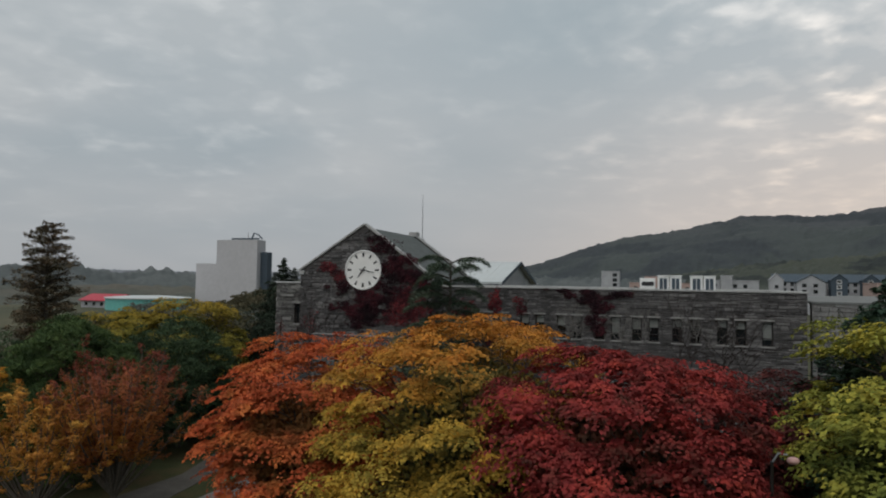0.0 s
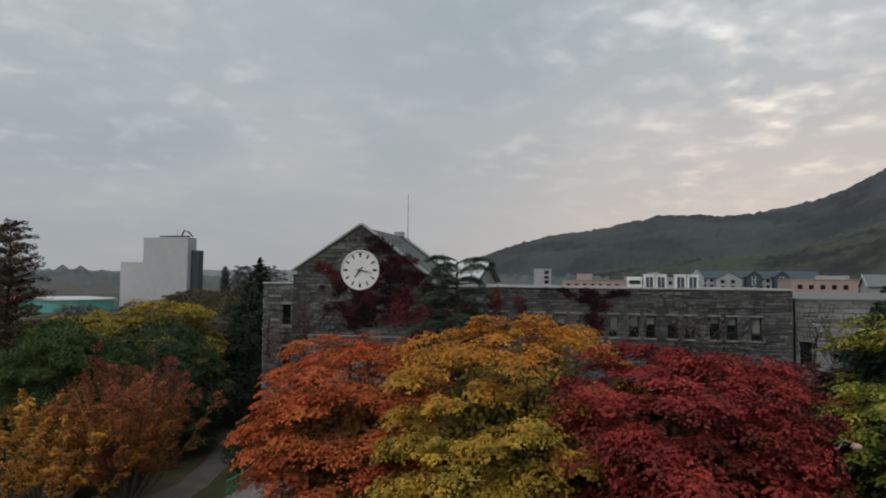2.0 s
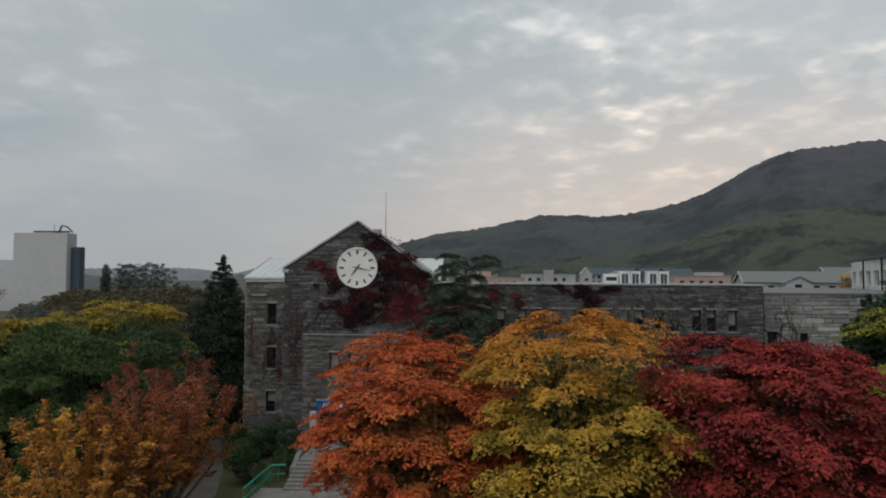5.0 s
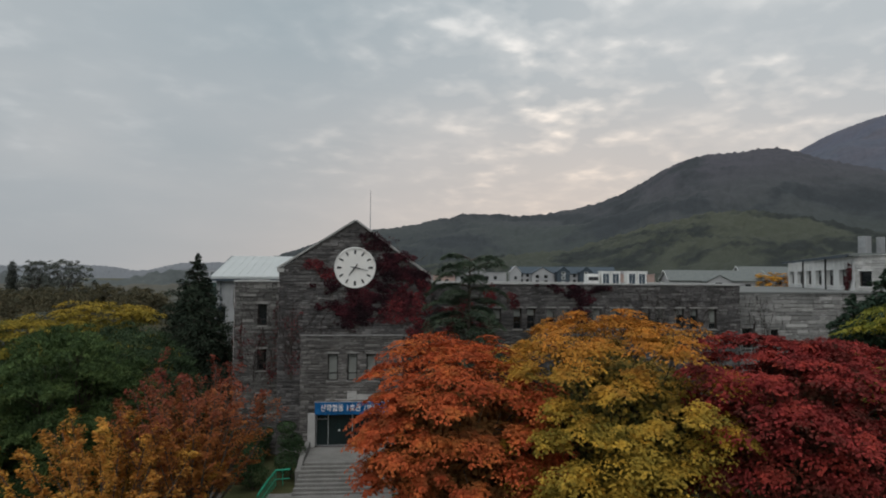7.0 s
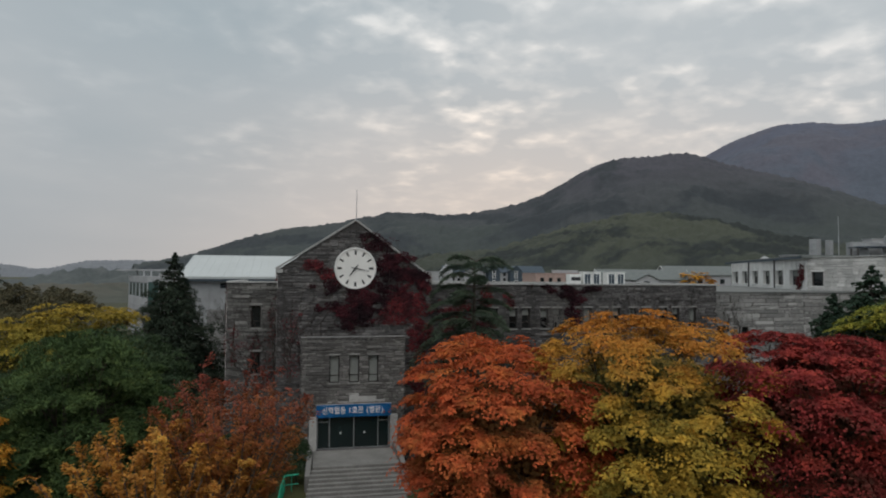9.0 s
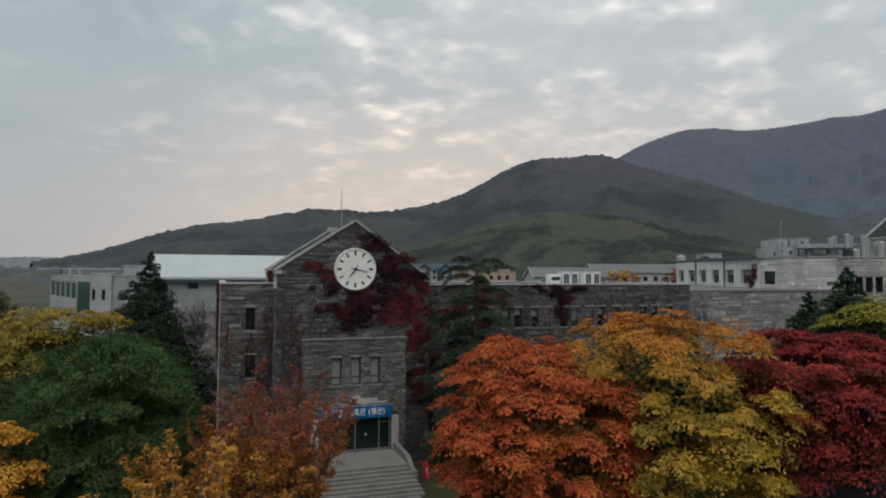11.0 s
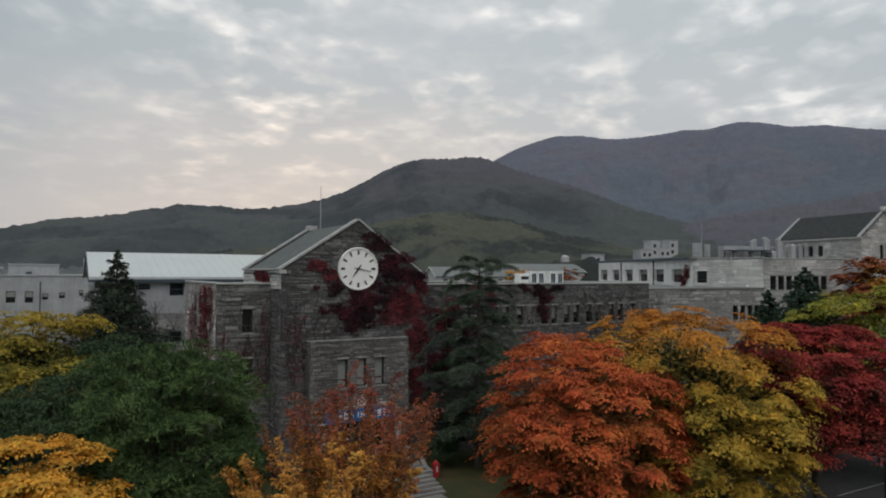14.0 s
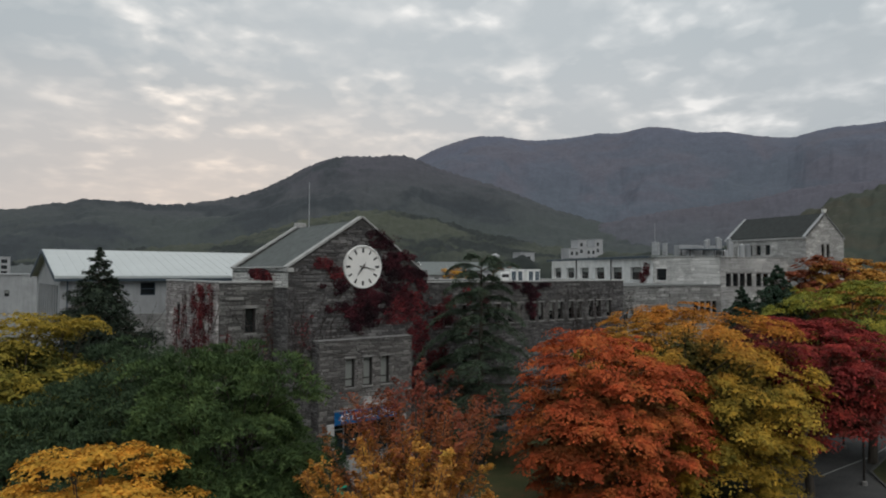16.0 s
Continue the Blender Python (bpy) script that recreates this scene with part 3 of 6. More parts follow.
def conifer(name, label, at, height, radius, mat, seed, tiers=38, droop=0.25, start=0.04, per=230, needle=0.19, power=0.85, gaps=0.0, width=0.22, group="", ragged=0.25, core=0, flat=0.36):
    """A spire: whorls of boughs, each a flat drooping spray of needles."""
    rs = np.random.RandomState(seed)
    t = thing(name, label, "tree", group, at=at)
    bm = bmesh.new()
    tube(bm, [(0, 0, -0.15), (0, 0, height * 0.4), (0, 0, height * 0.98)], [height * 0.022, height * 0.014, 0.02], 8)
    trunk = part("trunk", bm, BARK, t)
    bm = bmesh.new()
    P, N, A = [], [], []
    for i in range(tiers):
        s = start + (1 - start) * (i + rs.uniform(-0.3, 0.3)) / tiers
        s = min(max(s, start), 0.995)
        z = height * s
        reach = radius * (1 - s) ** power + 0.04
        count = max(5, int(6 + 5 * (1 - s)))
        for j in range(count):
            if rs.uniform() < gaps:
                continue
            an = 2 * math.pi * (j + rs.uniform(-0.35, 0.35)) / count + i * 1.3
            L = reach * rs.uniform(1 - ragged, 1 + ragged * 0.6)
            z = height * s + rs.uniform(-0.75, 0.75) * height / tiers
            tilt = rs.normal(0.0, 0.14)
            dx = np.array([math.cos(an), math.sin(an), 0.0])
            sd = np.array([-math.sin(an), math.cos(an), 0.0])
            n = int(per * (0.06 + L / radius * 1.05))
            q = rs.uniform(0.08, 1, n) ** 0.7
            half = width * L * np.sin(np.pi * np.clip(q, 0, 1) ** 0.8) + 0.02 + 0.02 * L
            off = rs.uniform(-1, 1, n)
            lift = 0.22 * L * np.sin(q * np.pi * 0.8) - droop * L * q ** 1.6 + tilt * L * q
            pos = dx * (q * L)[:, None] + sd * (off * half)[:, None]
            pos[:, 2] += z + lift - 0.10 * np.abs(off) * half * 2 + rs.normal(0, 0.03 + 0.035 * L, n)
            P.append(pos)
            N.append(np.array([0, 0, 1.0]) + rs.normal(0, 0.45, (n, 3)))
            A.append(dx + sd * (off * 0.9)[:, None] + rs.normal(0, 0.35, (n, 3)) + np.array([0, 0, -droop]))
            tube(bm, [(0, 0, z), tuple(dx * L * 0.5 + np.array([0, 0, z + 0.18 * L - droop * 0.33 * L])), tuple(dx * L * 0.92 + np.array([0, 0, z + 0.13 * L - droop * 0.87 * L]))],
                 [0.045, 0.03, 0.012], 4)
    part("bough_mass", bm, BARK, trunk)["kind"] = "stuff"
    P, N, A = np.concatenate(P), np.concatenate(N), np.concatenate(A)
    if core:          # the dense shaded needles inside
        z = 1 - (1 - start) * np.sqrt(rs.uniform(0.04, 1, core))
        a, q = rs.uniform(0, 2 * np.pi, core), rs.uniform(0.45, 0.78, core) * radius * (1 - z) ** power
        P = np.concatenate([P, np.stack([np.cos(a) * q, np.sin(a) * q, z * height], 1)])
        N, A = np.concatenate([N, np.stack([np.cos(a), np.sin(a), a * 0 + 0.5], 1) + rs.normal(0, 0.4, (core, 3))]), np.concatenate([A, unit(rs, core)])
    ln = needle * rs.uniform(0.7, 1.4, len(P))
    ln[len(P) - core:] *= 1.6
    leaves("crown", P, N, A, ln, ln * flat, mat, t)
    return t


def fan_tree(name, label, at, height, radius, mat, seed, mains=28, side=12, per=70, leaf=0.125, plume=0.17, reach=0.22, fork=0.14, lean=(0.0, 0.0), low=0.34, bark=None, group="autumn trees"):
    """An open vase-shaped tree: limbs that sweep out and up from a low fork, each feathered with leafy side twigs."""
    rs = np.random.RandomState(seed)
    t = thing(name, label, "tree", group, at=at)
    r0 = 0.018 * height
    base = np.array([0.0, 0.0, height * fork])
    trunk = part("trunk", tube(bmesh.new(), [(0, 0, -0.15), (0.02, 0.01, height * fork * 0.5), tuple(base)], [r0 * 1.5, r0 * 1.1, r0], 9), bark or BARK, t)
    P, N, A = [], [], []
    twigs = bmesh.new()
    for i in range(mains):
        an = i * 2.39996 + rs.uniform(-0.25, 0.25)
        q = math.sqrt((i + 0.5) / mains) * rs.uniform(0.85, 1.1)
        out = np.array([math.cos(an), math.sin(an), 0.0])
        end = base + out * radius * q + np.array([lean[0], lean[1], 0.0])
        end[2] = height * (1 - 0.24 * q ** 2.2) * rs.uniform(0.84, 1.0)
        mid = base + (end - base) * 0.45 + out * radius * 0.10 * q + np.array([0, 0, -0.06 * height * q])
        curve = lambda u: (1 - u) ** 2 * base + 2 * u * (1 - u) * mid + u * u * end
        limb = bmesh.new()
        tube(limb, [tuple(curve(u)) for u in (0.0, 0.25, 0.5, 0.75, 1.0)], [r0 * 0.5, r0 * 0.36, r0 * 0.26, r0 * 0.16, 0.012], 5)
        part("limb", limb, bark or BARK, trunk)
        for j in range(side):
            u = low + (1 - low) * (j + rs.uniform(0, 0.9)) / side
            p0 = curve(u)
            tang = curve(min(1, u + 0.05)) - curve(u - 0.05)
            tang /= np.linalg.norm(tang)
            aside = np.cross(tang, rs.normal(size=3))
            aside /= np.linalg.norm(aside)
            way = tang * 0.75 + aside * rs.uniform(0.35, 0.95) + out * 0.2
            way /= np.linalg.norm(way)
            L = radius * reach * rs.uniform(0.6, 1.35) * (1.15 - 0.45 * u)
            tube(twigs, [tuple(p0), tuple(p0 + way * L * 0.5 + np.array([0, 0, 0.04])), tuple(p0 + way * L)], [0.016, 0.011, 0.005], 3)
            n = int(per * rs.uniform(0.6, 1.3))
            v = rs.uniform(0.1, 1.05, n)
            fat = plume * (0.35 + np.sin(np.pi * np.clip(v, 0, 1) ** 0.8)) * rs.uniform(0.7, 1.3)
            jit = rs.normal(0, 0.5, (n, 3)) * np.array([1, 1, 0.6])
            P.append(p0 + way * (v * L)[:, None] + jit * fat[:, None])
            N.append(np.array([0, 0, 1.0]) + out * 0.3 + rs.normal(0, 0.35, (n, 3)))
            A.append(way + jit * 0.8)
    part("twig_mass", twigs, bark or BARK, trunk)["kind"] = "stuff"
    P, N, A = np.concatenate(P), np.concatenate(N), np.concatenate(A)
    ln = leaf * rs.uniform(0.7, 1.35, len(P))
    leaves("crown", P, N, A, ln, ln * 0.7, mat, t)
    return t


def cedar(name, label, at, height, radius, mat, seed, boughs=52, group=""):
    """A deodar: long boughs in loose tiers that rise, arch over and hang at their tips, fringed with side sprays."""
    rs = np.random.RandomState(seed)
    t = thing(name, label, "tree", group, at=at)
    bm = bmesh.new()
    tube(bm, [(0, 0, -0.15), (0.05, 0, height * 0.5), (0.1, 0, height * 0.97)], [0.28, 0.2, 0.04], 8)
    trunk = part("trunk", bm, BARK, t)
    bm = bmesh.new()
    P, N, A = [], [], []
    for i in range(boughs):
        s = 0.10 + 0.87 * (i / (boughs - 1)) ** 0.92
        z = height * s
        L = radius * min(1.0, 0.42 + 1.0 * (1 - s) ** 0.8) * rs.uniform(0.65, 1.15)
        an = i * 2.4 + rs.uniform(-0.5, 0.5)
        dx = np.array([math.cos(an), math.sin(an), 0.0])
        sd = np.array([-math.sin(an), math.cos(an), 0.0])
        rise = rs.uniform(0.30, 0.70) if s > 0.84 else rs.uniform(0.10, 0.40)
        hang = rs.uniform(0.45, 0.75) if s > 0.6 else rs.uniform(0.25, 0.5)
        arch = lambda q: L * (rise * q - hang * q ** 2.6)
        tube(bm, [tuple(dx * L * q + np.array([0, 0, z + arch(q)])) for q in (0.0, 0.3, 0.55, 0.8, 1.0)], [0.06, 0.045, 0.035, 0.02, 0.006], 4)
        for j in range(16):
            q0 = 0.16 + 0.84 * (j + 0.5) / 16
            for side in (-1, 1):
                l = L * 0.30 * (1.12 - q0) ** 0.7 * rs.uniform(0.6, 1.3) + 0.08
                n = int(30 * l / 0.6) + 10
                u = rs.uniform(0, 1, n)
                way = sd * side * 0.85 + dx * 0.55
                pos = dx * L * q0 + way * (u * l)[:, None]
                pos = pos + rs.normal(0, 0.05, (n, 3))
                pos[:, 2] += z + arch(q0) - 0.35 * l * u ** 1.8 - np.abs(rs.normal(0, 0.10, n))
                P.append(pos)
                N.append(np.array([0, 0, 1.0]) + rs.normal(0, 0.3, (n, 3)))
                A.append(way + rs.normal(0, 0.3, (n, 3)) + np.array([0, 0, -0.5]))
    n = 2200                                   # the shaded needles round the stem
    s = rs.uniform(0.10, 0.84, n)
    a, q = rs.uniform(0, 2 * np.pi, n), np.sqrt(rs.uniform(0, 1, n)) * radius * 0.5 * (1.05 - s * 0.85)
    P.append(np.stack([np.cos(a) * q, np.sin(a) * q, s * height], 1))
    N.append(unit(rs, n) + np.array([0, 0, 0.6]))
    A.append(unit(rs, n) + np.array([0, 0, -0.5]))
    part("bough_mass", bm, BARK, trunk)["kind"] = "stuff"
    P, N, A = np.concatenate(P), np.concatenate(N), np.concatenate(A)
    ln = 0.19 * rs.uniform(0.6, 1.4, len(P))
    leaves("crown", P, N, A, ln, ln * 0.26, mat, t)
    return t


# ---- ground, hills ----
def ground_sheet():
    m, nt, b = material("grass_litter_and_fields", 0.95, 0, 0.2)
    p = world_pos(nt)
    lawn = ramp(nt, noise_tex(nt, p, 0.25, 6, 0.65), [(0.3, (0.030, 0.040, 0.016)), (0.5, (0.055, 0.058, 0.024)), (0.7, (0.10, 0.068, 0.034))])
    far = ramp(nt, noise_tex(nt, p, 0.018, 6, 0.6), [(0.35, (0.045, 0.050, 0.032)), (0.5, (0.070, 0.070, 0.042)), (0.65, (0.105, 0.090, 0.055))])
    ln = nt.nodes.new("ShaderNodeVectorMath")
    ln.operation = "LENGTH"
    nt.links.new(p, ln.inputs[0])
    fac = math_node(nt, "MULTIPLY_ADD", ln.outputs["Value"], 1 / 60, -0.8, clamp=True)
    c = mix(nt, fac, lawn, far)
    f = noise_tex(nt, p, 7, 5, 0.7)
    nt.links.new(mix(nt, 0.5, c, f, "OVERLAY"), b.inputs["Base Color"])
    bump(nt, b, f, 0.7, 0.06)
    bm = bmesh.new()
    rings = []
    for r in (8, 20, 40, 70, 110, 160, 240, 400, 700, 1200, 2200, 4300):
        rings.append([bm.verts.new((r * math.cos(a), r * math.sin(a), 0.0 if r < 100 else noise.noise((r * math.cos(a) / 90, r * math.sin(a) / 90, 0)) * 0.8))
                      for a in (2 * math.pi * i / 96 for i in range(96))])
    mid = bm.verts.new((0, 0, 0))
    for i in range(96):
        bm.faces.new((mid, rings[0][i], rings[0][(i + 1) % 96]))
    for r, s in zip(rings, rings[1:]):
        for i in range(96):
            bm.faces.new((r[i], s[i], s[(i + 1) % 96], r[(i + 1) % 96]))
    return tagged(part("ground", bm, m), "dark autumn grass with leaf litter reaching to fields", "ground", kind="structure")


ground_sheet()


def hill(name, label, profile, r_front, r_ridge, r_back, mat, seed, rough=1.0, steps=900, rows=46, canopy=7.0, fold=0.12, shoulder=0.75):
    """A wooded ridge: its skyline follows (azimuth, elevation) in degrees as seen from the clock wall."""
    az = np.linspace(profile[0][0], profile[-1][0], steps)
    a = [p[0] for p in profile]
    e = [p[1] for p in profile]
    el = np.interp(az, a, e)
    k = np.hanning(21)
    el = np.convolve(np.pad(el, 10, mode="edge"), k / k.sum(), "valid")
    verts, faces = [], []
    for j in range(rows):
        s = j / (rows - 1)
        if s < 0.8:
            q = s / 0.8
            r = r_front + (r_ridge - r_front) * q
            f = shoulder * q + (1 - shoulder) * q * q * (3 - 2 * q)
        else:
            q = (s - 0.8) / 0.2
            r = r_ridge + (r_back - r_ridge) * q
            f = 1 - q ** 1.5
        for i in range(steps):
            t = radians(az[i])
            top = (r_ridge + 45) * math.tan(radians(el[i])) + 13.5
            x, y = r * math.sin(t), r * math.cos(t)
            g = noise.fractal((x / (r_ridge * 0.2) + seed, y / (r_ridge * 0.2), seed), 0.8, 2.1, 5)
            h = top * f * (1 + fold * g * (6.75 * q * (1 - q) ** 2 if s < 0.8 else 0))
            c = noise.noise((x / 9.0, y / 9.0, seed)) + 0.6 * noise.noise((x / 4.5, y / 4.5, seed + 3)) + 0.5 * noise.noise((x / 30, y / 30, seed))
            verts.append((x, y, max(-1.0, h + canopy * 0.5 * c * min(1.0, h / 12))))
    for j in range(rows - 1):
        for i in range(steps - 1):
            v = j * steps + i
            faces.append((v, v + 1, v + steps + 1, v + steps))
    ob = raw(name, verts, faces, mat)
    for p in ob.data.polygons:
        p.use_smooth = True
    return tagged(ob, label, "hill", kind="structure")


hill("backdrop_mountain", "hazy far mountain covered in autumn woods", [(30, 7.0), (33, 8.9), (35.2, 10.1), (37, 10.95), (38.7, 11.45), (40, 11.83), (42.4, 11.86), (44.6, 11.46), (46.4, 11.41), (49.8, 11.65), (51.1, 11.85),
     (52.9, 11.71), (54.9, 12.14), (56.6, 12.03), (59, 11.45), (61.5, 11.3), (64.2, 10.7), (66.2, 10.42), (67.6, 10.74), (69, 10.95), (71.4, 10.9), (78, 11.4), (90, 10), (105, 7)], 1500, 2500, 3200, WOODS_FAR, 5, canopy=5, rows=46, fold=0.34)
hill("backdrop_hill", "wooded hill with a rounded summit", [(-14.1, 0.62), (-10, 1.5), (-8.1, 2.1), (-5, 3.12), (-2.1, 3.91), (0.9, 4.25), (2.6, 4.5), (4.5, 4.95), (6.2, 5.2), (7.7, 5.6), (9.5, 5.48), (11.7, 5.42), (12.9, 5.32), (15.2, 5.55), (17.4, 5.9), (19.6, 6.4),
     (21.1, 6.95), (23.4, 8.05), (25.4, 9.2), (27.4, 9.9), (29, 10.08), (30.7, 10.05), (33.1, 10.28), (34.9, 9.94), (37.2, 9.0), (42.7, 7.4), (48, 5.3), (52, 4.2), (60, 3.0), (75, 2.0)], 620, 1250, 1700, WOODS, 2, canopy=6, fold=0.34)
hill("backdrop_foothill", "lighter green scrub-covered foothill", [(2, 0.6), (8, 1.5), (13, 2.0), (17.7, 2.4), (21.3, 3.4), (24.4, 4.36), (28.9, 5.27), (31.5, 5.45), (34, 5.3), (37.4, 4.6), (41.6, 3.4), (47, 2.3), (54, 1.6), (65, 1.2), (80, 0.7)],
     420, 760, 1000, WOODS_NEAR, 9, canopy=8, rows=40, fold=0.25)
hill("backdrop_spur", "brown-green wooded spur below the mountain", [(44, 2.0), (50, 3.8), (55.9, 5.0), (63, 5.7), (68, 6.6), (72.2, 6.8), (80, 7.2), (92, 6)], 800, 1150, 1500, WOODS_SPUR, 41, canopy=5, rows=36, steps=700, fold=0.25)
hill("backdrop_slope", "dark green wooded slope beyond the gabled house", [(58, 0.9), (63, 2.2), (66.5, 3.6), (69.2, 4.7), (70.7, 5.5), (72.3, 6.0), (76, 6.6), (85, 7.5), (100, 7)], 330, 600, 800, WOODS_DARK, 43, canopy=9, rows=34, steps=600, fold=0.2)
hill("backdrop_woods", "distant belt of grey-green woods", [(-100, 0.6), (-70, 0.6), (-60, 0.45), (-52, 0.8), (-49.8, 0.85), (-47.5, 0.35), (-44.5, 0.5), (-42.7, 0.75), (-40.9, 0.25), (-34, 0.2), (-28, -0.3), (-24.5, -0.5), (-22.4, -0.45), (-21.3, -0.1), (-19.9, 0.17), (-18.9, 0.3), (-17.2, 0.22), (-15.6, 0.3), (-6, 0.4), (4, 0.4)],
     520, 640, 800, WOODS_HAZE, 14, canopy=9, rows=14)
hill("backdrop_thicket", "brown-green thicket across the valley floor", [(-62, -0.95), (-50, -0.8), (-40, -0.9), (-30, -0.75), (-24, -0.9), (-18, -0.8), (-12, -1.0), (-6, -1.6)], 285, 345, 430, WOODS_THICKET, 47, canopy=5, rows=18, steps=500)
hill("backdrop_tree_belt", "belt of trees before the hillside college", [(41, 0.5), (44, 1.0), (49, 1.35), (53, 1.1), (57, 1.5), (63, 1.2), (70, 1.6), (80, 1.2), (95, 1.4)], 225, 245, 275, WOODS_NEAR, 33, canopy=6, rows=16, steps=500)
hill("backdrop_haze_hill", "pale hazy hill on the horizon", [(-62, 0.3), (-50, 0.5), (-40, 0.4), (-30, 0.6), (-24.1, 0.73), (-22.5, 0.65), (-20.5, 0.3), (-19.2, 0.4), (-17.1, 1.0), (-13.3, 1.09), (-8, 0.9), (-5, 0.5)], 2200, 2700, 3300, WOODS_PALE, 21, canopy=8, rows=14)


# ---- the clock building ----
GX0, GX1, GD = -5.42, 5.55, 10.4          # gable block: sides and depth
EAVE_L, EAVE_R, APEX = 13.87, 13.30, 17.41
clock_house = thing("clock_building", "grey granite college building with a clock gable, partly ivy-covered", "building")


def gable_z(x):
    x += GX0
    return EAVE_L + (APEX - EAVE_L) * (x - GX0) / (0 - GX0) if x < 0 else APEX + (EAVE_R - APEX) * x / GX1


# gable front
FRONT = ((GX0, 0), (GX1, 0))
wall("gable_wall", clock_house, *FRONT, -0.2, 13.2, 0.45, [(2.2, 8.7, -0.2, 8.6)], MORTAR)
part("gable_top", prism(bmesh.new(), [(GX0, 13.2), (GX1, 13.2), (GX1, EAVE_R), (0, APEX), (GX0, EAVE_L)], 1, 0.0, 0.45), MORTAR, clock_house)
facing("gable_stonework", clock_house, *FRONT, 0, 13.0, [(1.7, 9.0, 0, 9.1)], STONE, 3)
rng = random.Random(77)
fm, fl = wall_frame(*FRONT)
for st in stone_rows(fl, 13.0, 17.3, [], lambda x, z: z < gable_z(x) - 0.02, rng):
    mid = fm @ Vector(((st[0] + st[1]) / 2, 0, st[2]))
    pts = [fm @ Vector(v) - mid for v in stone_block(*st, rng)]
    raw("stone", pts, BLOCK_FACES, STONE_OBJ, clock_house).location = mid
# side walls of the gable block and its back gable
wall("side_wall", clock_house, (GX0, GD), (GX0, 0.45), 0, 13.87, 0.4, [], MORTAR)
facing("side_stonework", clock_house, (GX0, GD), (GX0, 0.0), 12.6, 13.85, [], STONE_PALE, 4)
wall("side_wall", clock_house, (GX1, 0.45), (GX1, GD), 0, 13.3, 0.4, [], MORTAR)
facing("side_stonework", clock_house, (GX0, 2.36), (GX0, 0.0), 0, 12.6, [], STONE, 44)
facing("side_stonework", clock_house, (GX1, 0.0), (GX1, 0.75), 0, 12.6, [], STONE, 45)
facing("side_stonework", clock_house, (GX1, 0.0), (GX1, GD), 12.6, 13.28, [], STONE, 5)
part("back_gable", prism(bmesh.new(), [(GX0, 0), (GX1, 0), (GX1, EAVE_R), (0, APEX), (GX0, EAVE_L)], 1, GD - 0.4, GD), MORTAR, clock_house)


def slope(parent, name, x0, z0, x1, z1, y0, y1, thick, mat):
    d = Vector((x1 - x0, z1 - z0)).normalized()
    n = Vector((-d.y, d.x))
    if n.y < 0:
        n = -n
    pts = [(x0, z0), (x1, z1), (x1 + n.x * thick, z1 + n.y * thick), (x0 + n.x * thick, z0 + n.y * thick)]
    return part(name, prism(bmesh.new(), pts, 1, y0, y1), mat, parent)


roof = new("roof")
roof.parent = clock_house
slope(roof, "roof_slope", GX0 - 0.05, EAVE_L - 0.30, 0, APEX - 0.26, 0.45, GD - 0.4, 0.12, ROOF)
slope(roof, "roof_slope", GX1 + 0.05, EAVE_R - 0.30, 0, APEX - 0.26, 0.45, GD - 0.4, 0.12, ROOF)
for y0, y1 in ((-0.10, 0.5), (GD - 0.45, GD + 0.08)):
    slope(clock_house, "gable_coping", GX0 - 0.12, EAVE_L + 0.0, 0.0, APEX + 0.01, y0, y1, 0.13, COPING)
    slope(clock_house, "gable_coping", GX1 + 0.12, EAVE_R + 0.0, 0.0, APEX + 0.01, y0, y1, 0.13, COPING)
part("eave_coping", boxed(GX0 - 0.14, GX0 + 0.42, 0.5, GD - 0.5, 13.87, 13.98, None, 0.02), COPING, clock_house)
part("kneeler", boxed(GX0 - 0.15, GX0 + 0.35, -0.10, 0.5, 13.62, 13.90, None, 0.03), COPING, clock_house)
part("kneeler", boxed(GX1 - 0.35, GX1 + 0.15, -0.10, 0.5, 13.05, 13.34, None, 0.03), COPING, clock_house)
part("chimney_block", boxed(-0.35, 0.45, GD - 0.55, GD + 0.15, 17.2, 17.62, None, 0.03), STONE_MID, clock_house)

# left wing
WLX, WLY, WLT = -9.06, 2.36, 13.0
lw_holes = [(WLX * -1 - 7.33, WLX * -1 - 6.67, 9.62, 11.24), (WLX * -1 - 7.33, WLX * -1 - 6.67, 6.25, 7.87), (WLX * -1 - 7.33, WLX * -1 - 6.67, 2.9, 4.5)]
LWF = ((WLX, WLY), (GX0, WLY))
wing = new("side_wing")
wing.parent = clock_house
wall("wall_front", wing, *LWF, 0, WLT - 0.12, 0.4, lw_holes, MORTAR)
facing("wing_stonework", wing, *LWF, 0, WLT - 0.14, lw_holes, STONE_WING, 6)
for h, bl in zip(lw_holes, (0.0, 0.0, 0.5)):
    window(clock_house, *LWF, h, blind=bl, depth=0.3)
LWS = ((WLX, 15.0), (WLX, WLY))
lws_holes = [(3.2, 3.9, 9.6, 11.2), (8.4, 9.1, 9.6, 11.2)]
wall("wall_side", wing, (WLX, 15.0), (WLX, WLY + 0.4), 0, WLT - 0.12, 0.4, lws_holes, MORTAR)
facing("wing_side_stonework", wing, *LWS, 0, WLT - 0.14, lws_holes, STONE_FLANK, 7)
for h in lws_holes:
    window(clock_house, *LWS, h, blind=0.0)
wall("wall_back", wing, (GX0, 15.0), (WLX, 15.0), 0, WLT - 0.12, 0.4, [], MORTAR)
part("flat_roof", boxed(WLX + 0.35, GX0, WLY + 0.35, 14.7, 12.35, 12.5), TARFELT, wing)
